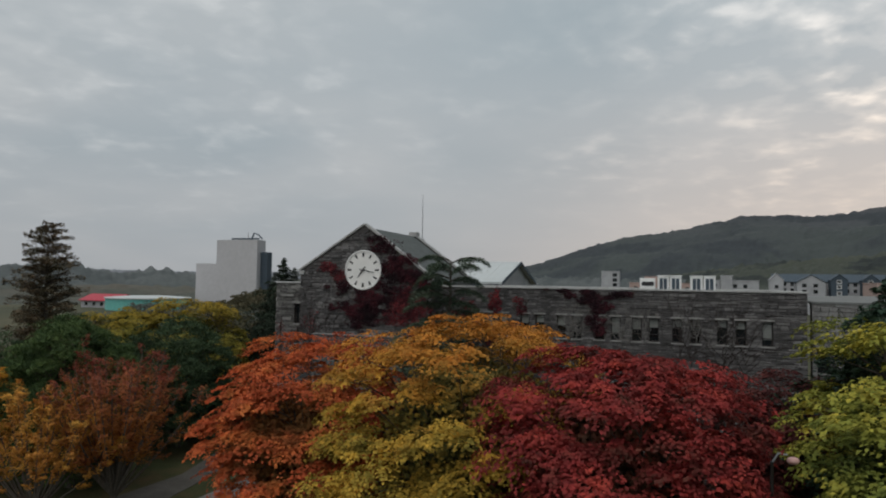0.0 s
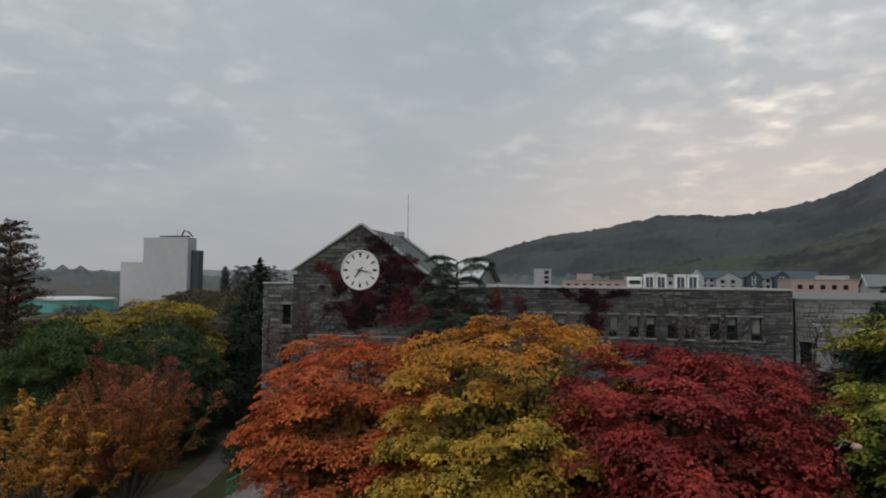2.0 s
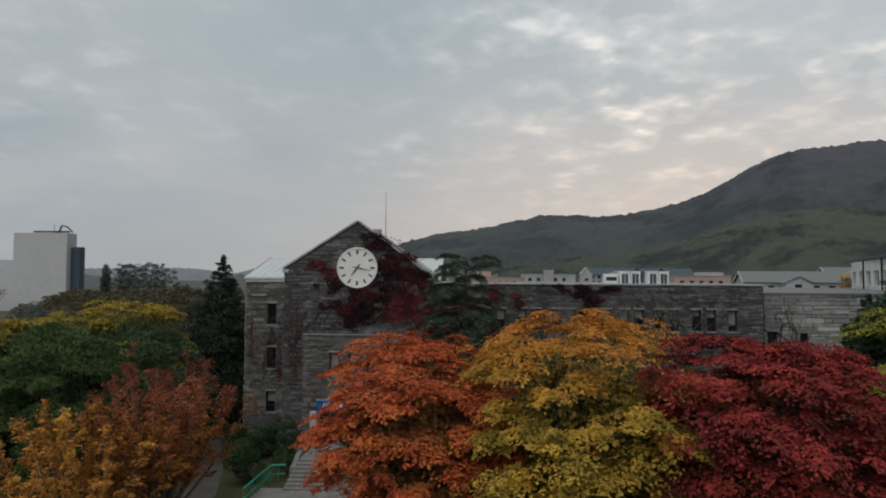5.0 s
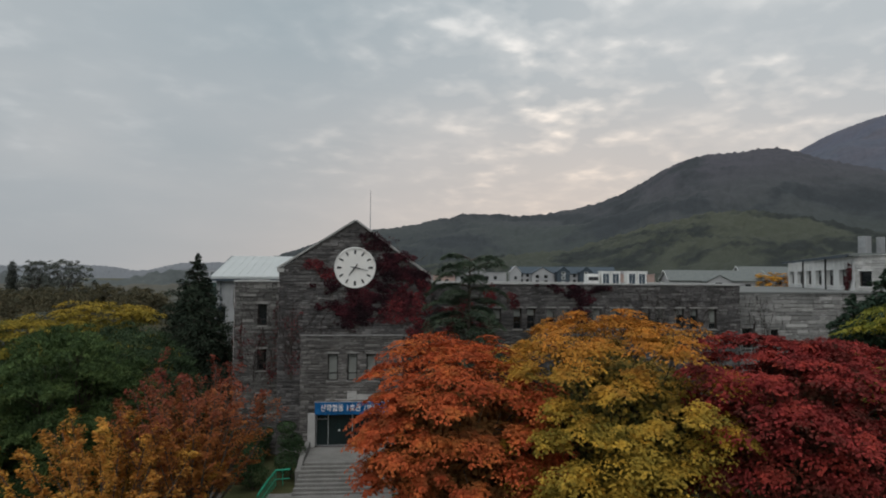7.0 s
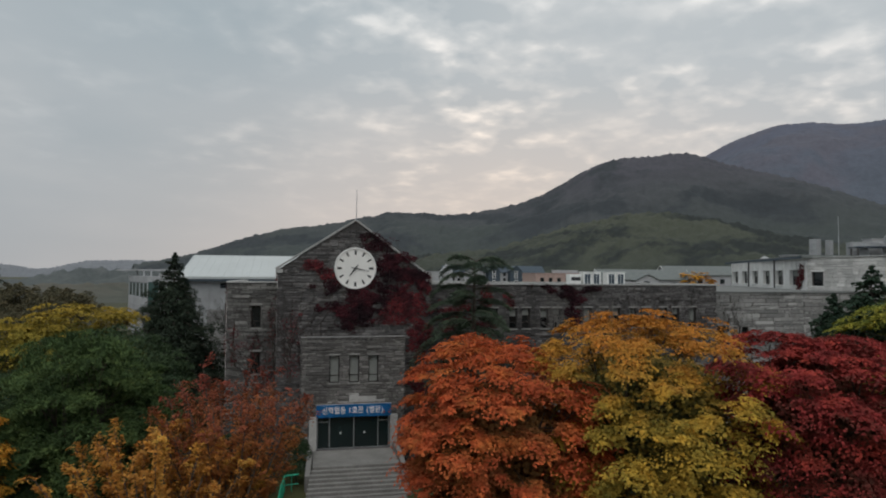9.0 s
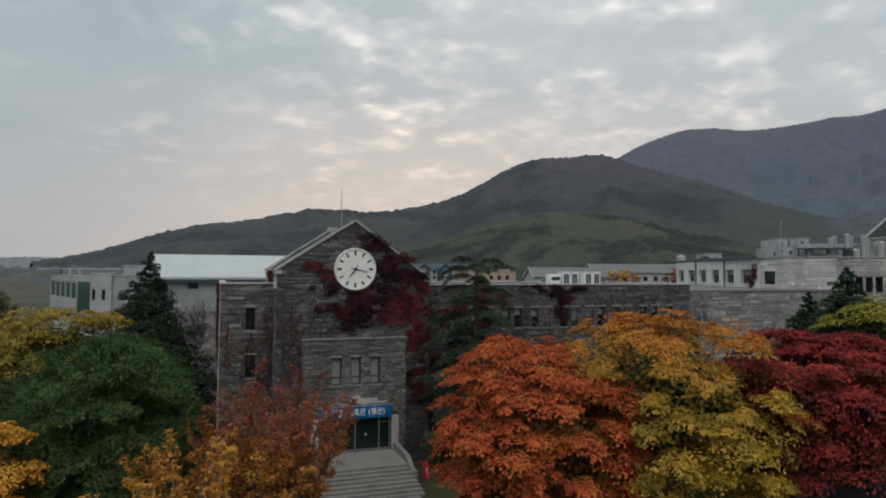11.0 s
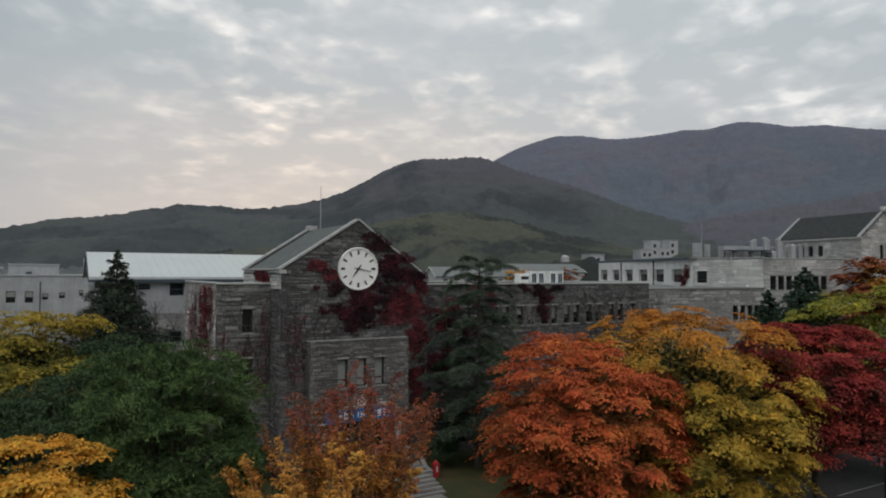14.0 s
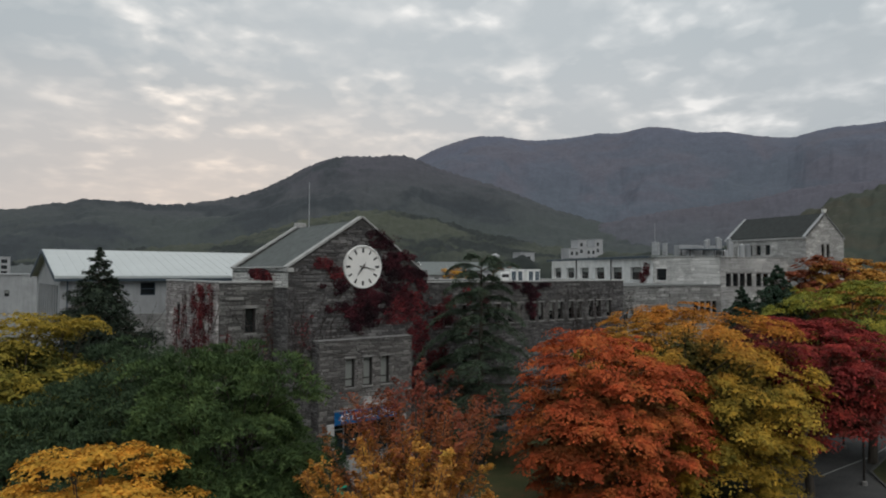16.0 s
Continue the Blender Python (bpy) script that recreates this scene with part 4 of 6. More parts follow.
for b in ((WLX - 0.08, GX0 - 0.02, WLY - 0.10, WLY + 0.42), (WLX - 0.08, WLX + 0.44, WLY + 0.42, 15.0)):
    part("coping", boxed(b[0], b[1], b[2], b[3], WLT - 0.12, WLT + 0.02, None, 0.02), COPING, wing)

# porch with three windows, banner and entrance
PX0, PX1, PY, PT = -3.70, 3.52, -1.0, 9.2
porch = new("porch")
porch.parent = clock_house
PF = ((PX0, PY), (PX1, PY))
p_holes = [(PX0 * -1 + a, PX0 * -1 + b, 5.98, 7.88) for a, b in ((-1.77, -1.10), (-0.40, 0.27), (0.95, 1.62))]
door_hole = (PX0 * -1 - 2.57, PX0 * -1 + 2.47, 1.36, 3.75)
wall("wall_front", porch, *PF, -0.2, PT - 0.1, 0.45, p_holes + [door_hole], MORTAR)
facing("porch_stonework", porch, *PF, 0, PT - 0.12, p_holes + [(door_hole[0] - 0.5, door_hole[1] + 0.5, 0, 3.9)], STONE_PORCH, 8)
for h in p_holes:
    window(clock_house, *PF, h, depth=0.28, blind=0.97, mullion=0.27)
wall("wall_side", porch, (PX0, 0.0), (PX0, PY + 0.45), -0.2, PT - 0.1, 0.4, [], MORTAR)
wall("wall_side", porch, (PX1, PY + 0.45), (PX1, 0.0), -0.2, PT - 0.1, 0.4, [], MORTAR)
facing("porch_stonework", porch, (PX0, 0.0), (PX0, PY), 0, PT - 0.12, [], STONE, 9)
facing("porch_stonework", porch, (PX1, PY), (PX1, 0.0), 0, PT - 0.12, [], STONE, 10)
part("porch_roof", boxed(PX0 - 0.06, PX1 + 0.06, PY - 0.06, -0.002, PT - 0.1, PT - 0.04, None, 0.015), PORCH_LEDGE, porch)
for x0, x1 in ((-3.12, -2.59), (2.49, 3.02)):
    part("door_pier", boxed(x0, x1, PY - 0.12, PY + 0.3, 1.36, 3.72, None, 0.02), STONE_MID, porch)
for x0, x1, z0, z1 in ((-0.40, 0.26, 4.62, 5.24), (0.27, 1.5, 4.62, 5.02), (1.51, 2.1, 4.62, 4.78), (-1.9, -0.41, 4.62, 4.70)):
    part("plaque_stone", boxed(x0, x1, PY - 0.07, PY + 0.05, z0, z1, None, 0.012), STONE_MID, porch)
part("lobby_floor", boxed(-2.57, 2.47, PY + 0.45, 3.0, 1.2, 1.36), PAVING, porch)
part("lobby_back", boxed(-2.9, 2.9, 3.0, 3.1, 1.36, 3.9), MORTAR, porch)
part("lobby_ceiling", boxed(-2.9, 2.9, PY + 0.45, 3.0, 3.9, 4.0), MORTAR, porch)
for x in (-2.9, 2.75):
    part("lobby_side", boxed(x, x + 0.15, PY + 0.45, 3.0, 1.2, 3.9), MORTAR, porch)

# glazed entrance
entrance = tagged(new("door_entrance"), "bronze-framed glazed entrance doors, closed", "door", kind="structure")
ey = PY + 0.30
bm = bmesh.new()
for x in (-2.57, -1.75, -0.05, 1.65, 2.41):
    box(bm, x, x + 0.06, ey - 0.03, ey + 0.03, 1.36, 3.72)
box(bm, -2.5, 2.4, ey - 0.028, ey + 0.028, 3.66, 3.74)
box(bm, -2.5, 2.4, ey - 0.028, ey + 0.028, 1.36, 1.44)
for x0, x1 in ((-2.51, -1.75), (1.71, 2.41)):
    box(bm, x0, x1, ey - 0.027, ey + 0.027, 3.22, 3.27)
part("door_frame", bm, STEEL, entrance)
for x0, x1 in ((-2.51, -1.75), (-1.69, -0.05), (0.01, 1.65), (1.71, 2.41)):
    part("glass_pane", boxed(x0, x1, ey - 0.008, ey + 0.008, 1.44, 3.66), TEALGLASS, entrance)
for x in (-0.95, 0.72):
    bm = bmesh.new()
    bmesh.ops.create_uvsphere(bm, u_segments=12, v_segments=8, radius=0.07, matrix=Matrix.Translation((x, ey - 0.05, 2.45)) @ Matrix.Diagonal((1, 0.35, 1, 1)))
    part("door_sticker", bm, WHITE, entrance)

banner = thing("entrance_banner", "blue cloth banner with white Korean lettering over the entrance", "banner")
bm = bmesh.new()
nx, nz = 40, 6
grid = [[bm.verts.new((-2.63 + 5.15 * i / nx, PY - 0.16 - 0.02 * math.sin(i * 0.9) - 0.015 * math.sin(k * 1.3 + i * 0.31), 3.64 + 0.86 * k / nz)) for k in range(nz + 1)] for i in range(nx + 1)]
for i in range(nx):
    for k in range(nz):
        bm.faces.new((grid[i][k], grid[i + 1][k], grid[i + 1][k + 1], grid[i][k + 1]))
bmesh.ops.solidify(bm, geom=list(bm.faces), thickness=0.01)
part("cloth", bm, BANNER, banner)
part("rod", tube(bmesh.new(), [(-2.7, PY - 0.14, 4.52), (2.6, PY - 0.14, 4.52)], [0.025, 0.025], 8), STEEL, banner)


def text_mesh(name, body, size, m, mat, parent, depth=0.004, bold=0.004):
    cu = bpy.data.curves.new(name, "FONT")
    cu.body, cu.size, cu.extrude, cu.align_x, cu.align_y = body, size, depth, "CENTER", "CENTER"
    cu.offset = bold
    tmp = new("tmp_text", cu)
    bpy.context.view_layer.update()
    me = bpy.data.meshes.new_from_object(tmp.evaluated_get(bpy.context.evaluated_depsgraph_get()))
    bpy.data.objects.remove(tmp)
    me.transform(m)
    return mesh_object(name, me, mat, parent)


xl = -2.25
for ch, adv in zip("산학협동 1호관 (별관)", (0.44, 0.44, 0.44, 0.44, 0.16, 0.28, 0.44, 0.44, 0.18, 0.24, 0.44, 0.44, 0.24)):
    adv *= 0.925
    if ch != " ":
        text_mesh("letter", ch, 0.44, pose(xl + adv / 2, PY - 0.205, 4.08, 90) @ Matrix.Diagonal((1.0, 1.2, 1, 1)), LETTER, banner)
    xl += adv

# landing, steps and cheek walls
stairs = tagged(new("entrance_steps"), "wide pale concrete entrance steps with flared cheek walls", "steps", kind="structure")
part("landing", boxed(-2.9, 2.65, -4.9, PY - 0.01, 0.0, 1.36, None, 0.015), PAVING, stairs)
for i in range(7):
    part("step", boxed(-3.0 - 0.06 * i, 2.75 + 0.06 * i, -4.9 - 0.32 * (i + 1), -4.9 - 0.32 * i - 0.001, 0.0, 1.36 - 0.17 * (i + 1), None, 0.012), PAVING, stairs)
for s, x in ((-1, -3.07), (1, 2.82)):
    bm = bmesh.new()
    pts = [(x, -1.1), (x, -3.4), (x + s * 0.03, -3.9), (x + s * 0.08, -4.4), (x + s * 0.12, -4.75), (x + s * 0.16, -5.4)]
    tops = [1.8, 1.76, 1.66, 1.4, 1.08, 0.98]
    rows = []
    for (px, py), tz in zip(pts, tops):
        rows.append([bm.verts.new((px - 0.16, py, 0)), bm.verts.new((px - 0.16, py, tz)), bm.verts.new((px + 0.16, py, tz)), bm.verts.new((px + 0.16, py, 0))])
    for a, b in zip(rows, rows[1:]):
        for k in range(3):
            bm.faces.new((a[k], a[k + 1], b[k + 1], b[k]))
    bm.faces.new(rows[0])
    bm.faces.new(rows[-1])
    part("cheek_wall", bm, PAVING, stairs)

# the clock
clock = thing("wall_clock", "large round white wall clock with black hour marks", "clock", at=(0, 0, 14.0))


def disc(r, y0, y1, seg=72, r_in=0.0, bevel=0.0):
    bm = bmesh.new()
    prof = [(r_in, y1), (r - bevel, y1), (r, y1 + bevel), (r, y0), (r_in, y0)] if r_in else [(r - bevel, y1), (r, y1 + bevel), (r, y0)]
    rings = [[bm.verts.new((q * math.cos(a), y, q * math.sin(a))) for a in (2 * math.pi * i / seg for i in range(seg))] for q, y in prof]
    for a, b in zip(rings, rings[1:]):
        for i in range(seg):
            bm.faces.new((a[i], a[(i + 1) % seg], b[(i + 1) % seg], b[i]))
    if r_in:
        for i in range(seg):
            bm.faces.new((rings[-1][i], rings[-1][(i + 1) % seg], rings[0][(i + 1) % seg], rings[0][i]))
    else:
        bm.faces.new(rings[0])
        bm.faces.new(rings[-1][::-1])
    return bm


part("dial", disc(1.40, 0.0, -0.14), CLOCK_WHITE, clock)
part("rim", disc(1.50, 0.0, -0.20, r_in=1.40, bevel=0.03), WHITE, clock)
for h in range(12):
    m = Matrix.Rotation(radians(30 * h), 4, "Y")
    w = 0.055 if h % 3 else 0.07
    bm = boxed(-w, w, -0.16, -0.142, 0.98, 1.26, m)
    box(bm, -w * 1.35, w * 1.35, -0.158, -0.142, 1.24, 1.29, m)
    part("hour_mark", bm, BLACK, clock)
for name, ang, ln, w in (("hour_hand", 217, 0.72, 0.055), ("minute_hand", 102, 0.98, 0.042)):
    m = Matrix.Rotation(radians(ang), 4, "Y")
    y = -0.185 if name == "hour_hand" else -0.20
    bm = bmesh.new()
    prism(bm, [(-w * 0.6, -0.32), (w * 0.6, -0.32), (w, 0.2), (w * 0.35, ln), (-w * 0.35, ln), (-w, 0.2)], 1, y - 0.008, y)
    bmesh.ops.transform(bm, matrix=m, verts=bm.verts)
    part(name, bm, BLACK, clock)
part("boss", disc(0.07, -0.14, -0.22, 20), BLACK, clock)

antenna = thing("roof_antenna", "thin steel lightning rod on the roof ridge", "antenna", at=(0.84, 10.2, 16.9))
part("mast", tube(bmesh.new(), [(0, 0, 0), (0, 0, 2.0), (0, 0, 4.15)], [0.045, 0.035, 0.02], 8), STEEL, antenna)
part("base", boxed(-0.15, 0.15, -0.15, 0.15, -0.1, 0.12, None, 0.02), STEEL, antenna)

# right wing
RWY, RWX1, RWT = 0.75, 29.8, 12.93
RWF = ((GX1, RWY), (RWX1, RWY))
rw_x = [27.27, 25.75, 24.65, 23.06, 21.94, 20.49, 19.41, 18.05, 16.98, 15.47, 14.42, 12.92, 11.87, 10.3, 9.25, 7.8, 6.75]
rw_holes = [(x - GX1, x - GX1 + 0.62, 9.48, 11.04) for x in rw_x]
rwing = new("long_wing")
rwing.parent = clock_house
wall("wall_front", rwing, *RWF, 0, RWT - 0.1, 0.4, rw_holes, MORTAR)
facing("wing_stonework", rwing, *RWF, 0, RWT - 0.12, rw_holes, STONE, 11)
for i, h in enumerate(rw_holes):
    window(clock_house, *RWF, h, blind=(0.75, 0.35, 0.3, 0.45, 0.35, 0.4, 0.5)[i % 7], mullion=0.3, depth=0.24)
wall("wall_side", rwing, (RWX1, RWY + 0.4), (RWX1, 14.0), 0, RWT - 0.1, 0.4, [], MORTAR)
facing("wing_side_stonework", rwing, (RWX1, RWY), (RWX1, 14.0), 11.5, RWT - 0.12, [], STONE, 12)
wall("wall_back", rwing, (RWX1, 14.0), (GX1, 14.0), 0, RWT - 0.1, 0.4, [], MORTAR)
part("flat_roof", boxed(GX1 + 0.1, RWX1 - 0.3, RWY + 0.35, 13.8, 12.45, 12.6), TARFELT, rwing)
for b in ((GX1 + 0.02, RWX1 + 0.08, RWY - 0.10, RWY + 0.44), (RWX1 - 0.42, RWX1 + 0.08, RWY + 0.44, 14.0), (GX1 + 0.02, RWX1 - 0.42, 13.56, 14.1)):
    part("coping", boxed(b[0], b[1], b[2], b[3], RWT - 0.1, RWT + 0.03, None, 0.02), COPING, rwing)

# link walls and the terrace block beyond
link = new("link_wing")
link.parent = clock_house
S2 = ((RWX1 + 0.4, 1.6), (39.2, 1.9))
s2_holes = [(0.3, 1.0, 7.9, 9.45), (2.7, 3.3, 8.1, 9.35)]
wall("wall_front", link, *S2, 0, 12.25, 0.4, s2_holes, MORTAR)
facing("link_stonework", link, *S2, 0, 12.23, s2_holes, STONE_LINK, 13, course=0.24, mean=0.9)
for h in s2_holes:
    window(clock_house, *S2, h, blind=0.0)
S3 = ((39.2, 1.9), (46.8, 0.35))
s3_holes = [(x, x + 0.6, 9.0, 10.5) for x in (3.6, 4.55, 5.5, 6.4)]
wall("wall_front", link, *S3, 0, 12.2, 0.4, s3_holes, MORTAR)
facing("link_stonework", link, *S3, 0, 12.18, s3_holes, STONE_LINK, 14, course=0.24, mean=0.9)
for h in s3_holes:
    window(clock_house, *S3, h, blind=0.0)


def slab(parent, name, pts, z0, z1, mat):
    bm = bmesh.new()
    prism(bm, pts, 2, z0, z1)
    return part(name, bm, mat, parent)


slab(link, "terrace", [(30.2, 1.5), (39.2, 1.78), (46.9, 0.22), (49, 9), (58, 36), (40, 36), (30.2, 14)], 12.2, 12.34, TERRACE)

block = thing("terrace_block", "pale granite upper block with a white colonnaded wing", "building")
B1 = ((45.0, 8.0), (46.8, 0.4))
b1_holes = [(0.5, 1.65, 12.75, 14.15)]
wall("stone_wall", block, *B1, 12.34, 15.5, 0.4, b1_holes, MORTAR_PALE)
facing("stonework", block, *B1, 12.34, 15.48, b1_holes, STONE_PALE, 15, course=0.24, mean=0.9, proud=0.03)
window(block, *B1, b1_holes[0], blind=0.0, sill_mat=WHITE)
B2 = ((46.8, 0.4), (56.6, -4.15))
b2_holes = [(x, x + 0.62, 12.15, 13.6) for x in (0.75, 1.65, 2.55, 3.45, 4.7, 5.6, 6.5)]
wall("stone_wall", block, *B2, 0, 15.4, 0.4, b2_holes, MORTAR)
facing("stonework", block, *B2, 9, 15.38, b2_holes, STONE_MID, 16, course=0.24, mean=0.9, proud=0.03)
for h in b2_holes:
    window(block, *B2, h, blind=0.0)
slab(block, "flat_roof", [(45.0, 8.0), (46.8, 0.4), (56.6, -4.15), (62, 8), (54, 12)], 15.38, 15.5, TARFELT)
m1, l1 = wall_frame(*B1)
part("coping", boxed(-0.05, l1 + 0.1, -0.1, 0.42, 15.5, 15.6, m1, 0.02), COPING, block)
m2, l2 = wall_frame(*B2)
part("coping", boxed(0.15, l2 + 0.1, -0.1, 0.42, 15.42, 15.52, m2, 0.02), COPING, block)
B3 = ((56.6, 35.5), (45.0, 8.0))
m3, l3 = wall_frame(*B3)
bay = l3 / 6.6
b3_holes = [(0.9 + bay * 1.05 * i, 0.9 + bay * 1.05 * i + 2.7, 12.75, 14.35) for i in range(6)]
wall("white_wall", block, *B3, 12.34, 15.5, 0.5, b3_holes, WHITE)
for h in b3_holes:
    window(block, *B3, h, depth=0.42, mullion=0.25, blind=0.4, frame_w=0.09, sill_mat=WHITE, lintel=False)
slab(block, "canopy_roof", [(57.0, 36.0), (44.3, 7.7), (51.0, 5.2), (64.0, 33.0)], 15.52, 15.78, GREENROOF)
part("fascia", boxed(-0.5, l3 + 0.2, -0.75, -0.62, 15.42, 15.66, m3), NAVY, block)
for x in (9.2, 19.8):
    part("downpipe", tube(bmesh.new(), [m3 @ Vector((x, -0.08, 12.34)), m3 @ Vector((x, -0.08, 15.5))], [0.09, 0.09], 6), DARKFRAME, block)



# ---- buildings behind ----
def house(name, label, p0, p1, depth, z_eave, z_ridge, wall_mat, roof_mat, holes=(), side_holes=(), overhang=0.4, ridge="x", group="", frame_mat=None, base=0.0, trim=None, mullion=0.0, blind=0.0, gw=0.06, glass=None):
    """A house with its front from p0 to p1, real window openings and a pitched or flat roof."""
    t = thing(name, label, "building", group)
    m, L = wall_frame(p0, p1)
    a, b = m @ Vector((0, depth, 0)), m @ Vector((L, depth, 0))
    q0, q1, r0, r1 = (p0[0], p0[1]), (p1[0], p1[1]), (a.x, a.y), (b.x, b.y)
    wall("wall", t, q0, q1, base, z_eave, 0.3, list(holes), wall_mat)
    for h in holes:
        window(t, q0, q1, h, depth=0.16, mullion=mullion, blind=blind, sill=False, lintel=False, frame_mat=frame_mat, frame_w=gw, glass=glass)
    inset = lambda x, y: tuple((m @ Vector((x, y, 0))).to_2d())
    for side, pa, pb in (("l", inset(0, depth - 0.3), inset(0, 0.3)), ("r", inset(L, 0.3), inset(L, depth - 0.3))):
        wall("wall", t, pa, pb, base, z_eave, 0.3, [(h[0] - 0.3, h[1] - 0.3, h[2], h[3]) for k, h in side_holes if k == side], wall_mat)
    for side, h in side_holes:
        pa, pb = (r0, q0) if side == "l" else (q1, r1)
        window(t, pa, pb, h, depth=0.16, mullion=mullion, blind=blind, sill=False, lintel=False, frame_mat=frame_mat, frame_w=gw, glass=glass)
    wall("wall", t, r1, r0, base, z_eave, 0.3, [], wall_mat)
    o = overhang
    if z_ridge <= z_eave:
        bm = boxed(-o, L + o, -o, depth + o, z_eave, z_eave + 0.25, m)
        part("roof", bm, roof_mat, t)
        return t
    if ridge == "x":
        for gx in (0.0, L - 0.3):
            bm = prism(bmesh.new(), [(0.02, z_eave), (depth - 0.02, z_eave), (depth / 2, z_ridge - 0.05)], 0, gx, gx + 0.3)
            bmesh.ops.transform(bm, matrix=m, verts=bm.verts)
            part("gable", bm, wall_mat, t)
        for s in (0, 1):
            y0, y1 = (-o, depth / 2) if s == 0 else (depth + o, depth / 2)
            drop = (z_ridge - z_eave) / (depth / 2) * o
            bm = prism(bmesh.new(), [(y0, z_eave - drop), (y1, z_ridge), (y1, z_ridge + 0.22), (y0, z_eave - drop + 0.22)], 0, -o, L + o)
            bmesh.ops.transform(bm, matrix=m, verts=bm.verts)
            part("roof", bm, roof_mat, t)
            if trim:
                for gx in (-o - 0.06, L + o):
                    bm = prism(bmesh.new(), [(y0, z_eave - drop - 0.12), (y1, z_ridge - 0.12), (y1, z_ridge + 0.25), (y0, z_eave - drop + 0.25)], 0, gx, gx + 0.06)
                    bmesh.ops.transform(bm, matrix=m, verts=bm.verts)
                    part("bargeboard", bm, trim, t)
    else:
        for gy in (0.0, depth - 0.3):
            bm = prism(bmesh.new(), [(0.02, z_eave), (L - 0.02, z_eave), (L / 2, z_ridge - 0.05)], 1, gy, gy + 0.3)
            bmesh.ops.transform(bm, matrix=m, verts=bm.verts)
            part("gable", bm, wall_mat, t)
        for s in (0, 1):
            x0, x1 = (-o, L / 2) if s == 0 else (L + o, L / 2)
            drop = (z_ridge - z_eave) / (L / 2) * o
            bm = prism(bmesh.new(), [(x0, z_eave - drop), (x1, z_ridge), (x1, z_ridge + 0.22), (x0, z_eave - drop + 0.22)], 1, -o, depth + o)
            bmesh.ops.transform(bm, matrix=m, verts=bm.verts)
            part("roof", bm, roof_mat, t)
            if trim:
                for gy in (-o - 0.06, depth + o):
                    bm = prism(bmesh.new(), [(x0, z_eave - drop - 0.12), (x1, z_ridge - 0.12), (x1, z_ridge + 0.25), (x0, z_eave - drop + 0.25)], 1, gy, gy + 0.06)
                    bmesh.ops.transform(bm, matrix=m, verts=bm.verts)
                    part("bargeboard", bm, trim, t)
    return t


def rows_of(xs, w, zs, h):
    return [(x, x + w, z, z + h) for z in zs for x in xs]


# white-roofed hall behind the clock gable
hall = house("hall", "white-rendered hall with a white sheet-metal gable roof", (-15.5, 22.6), (4.9, 22.6), 18.4, 13.15, 15.45, OFFWHITE, ROOF_WHITE,
             holes=[(6.15, 7.4, 11.5, 12.65), (3.5, 4.5, 12.05, 12.6), (6.2, 7.3, 7.15, 8.2), (0.2, 1.0, 8.6, 10.1), (9.5, 10.7, 11.5, 12.65)],
             side_holes=[("l", (2.0 + 1.7 * i, 3.2 + 1.7 * i, 8.6, 12.4)) for i in range(9)] + [("r", (8.9, 9.5, 13.0 - 1.4, 13.0))], overhang=0.5, trim=NAVY, frame_mat=NAVY, gw=0.07, mullion=0.5, blind=0.0)
facing("lower_stonework", hall, (-13.2, 22.6), (4.9, 22.6), 0, 9.9, [(3.9, 5.0, 7.15, 8.2)], STONE_LINK, 61, course=0.3, mean=0.7)
part("gutter", boxed(-16.0, 5.4, 22.0, 22.12, 12.78, 12.98), NAVY, hall)
for x in (-15.0, -6.1):
    part("downpipe", tube(bmesh.new(), [(x, 22.5, 0), (x, 22.5, 12.9)], [0.05, 0.05], 6), NAVY, hall)
# seams of the sheet roof
for i in range(26):
    x = -15.8 + i * 0.83
    bm = prism(bmesh.new(), [(22.15, 13.25), (31.75, 15.65), (31.75, 15.685), (22.15, 13.285)], 0, x, x + 0.035)
    part("roof_seam", bm, ROOF_WHITE, hall)

lecture = house("lecture_block", "pale rendered two-storey block with small dark windows", (-27.65, 88.6), (-6.0, 88.6), 16, 12.85, 0, OFFWHITE, OFFWHITE,
                holes=[(1.25, 2.6, 8.35, 10.3), (3.95, 5.15, 8.3, 10.25), (6.45, 7.35, 8.8, 9.85), (8.95, 9.85, 9.0, 10.0), (11.95, 12.6, 9.4, 10.4)] + rows_of((1.25, 3.95, 6.6), 1.25, (4.4,), 1.7), overhang=0.12, blind=0.5, mullion=0.42, gw=0.09)
part("downpipe", tube(bmesh.new(), [(-21.5, 88.5, 0), (-21.5, 88.5, 11.9)], [0.1, 0.1], 6), NAVY, lecture)
house("stair_bay", "white rendered stair bay with two narrow windows", (-31.15, 88.0), (-27.7, 88.0), 12, 13.15, 0, FARWHITE, FARWHITE,
      holes=[(0.25, 0.8, 8.45, 10.4), (1.85, 2.45, 8.45, 10.35), (0.25, 0.8, 4.2, 6.0), (1.85, 2.45, 4.2, 6.0)], overhang=0.05, gw=0.08)
penthouse = house("roof_penthouse", "pale flat-roofed penthouse box on the lecture block", (-26.5, 94.0), (-18.9, 94.0), 7, 14.75, 0, OFFWHITE, OFFWHITE, overhang=0.1, base=13.1)
part("vent", boxed(-23.9, -23.0, 93.7, 93.99, 13.15, 13.6), NAVY, penthouse)
PAV = ((-44.3, 119.5), (-34.4, 93.4))
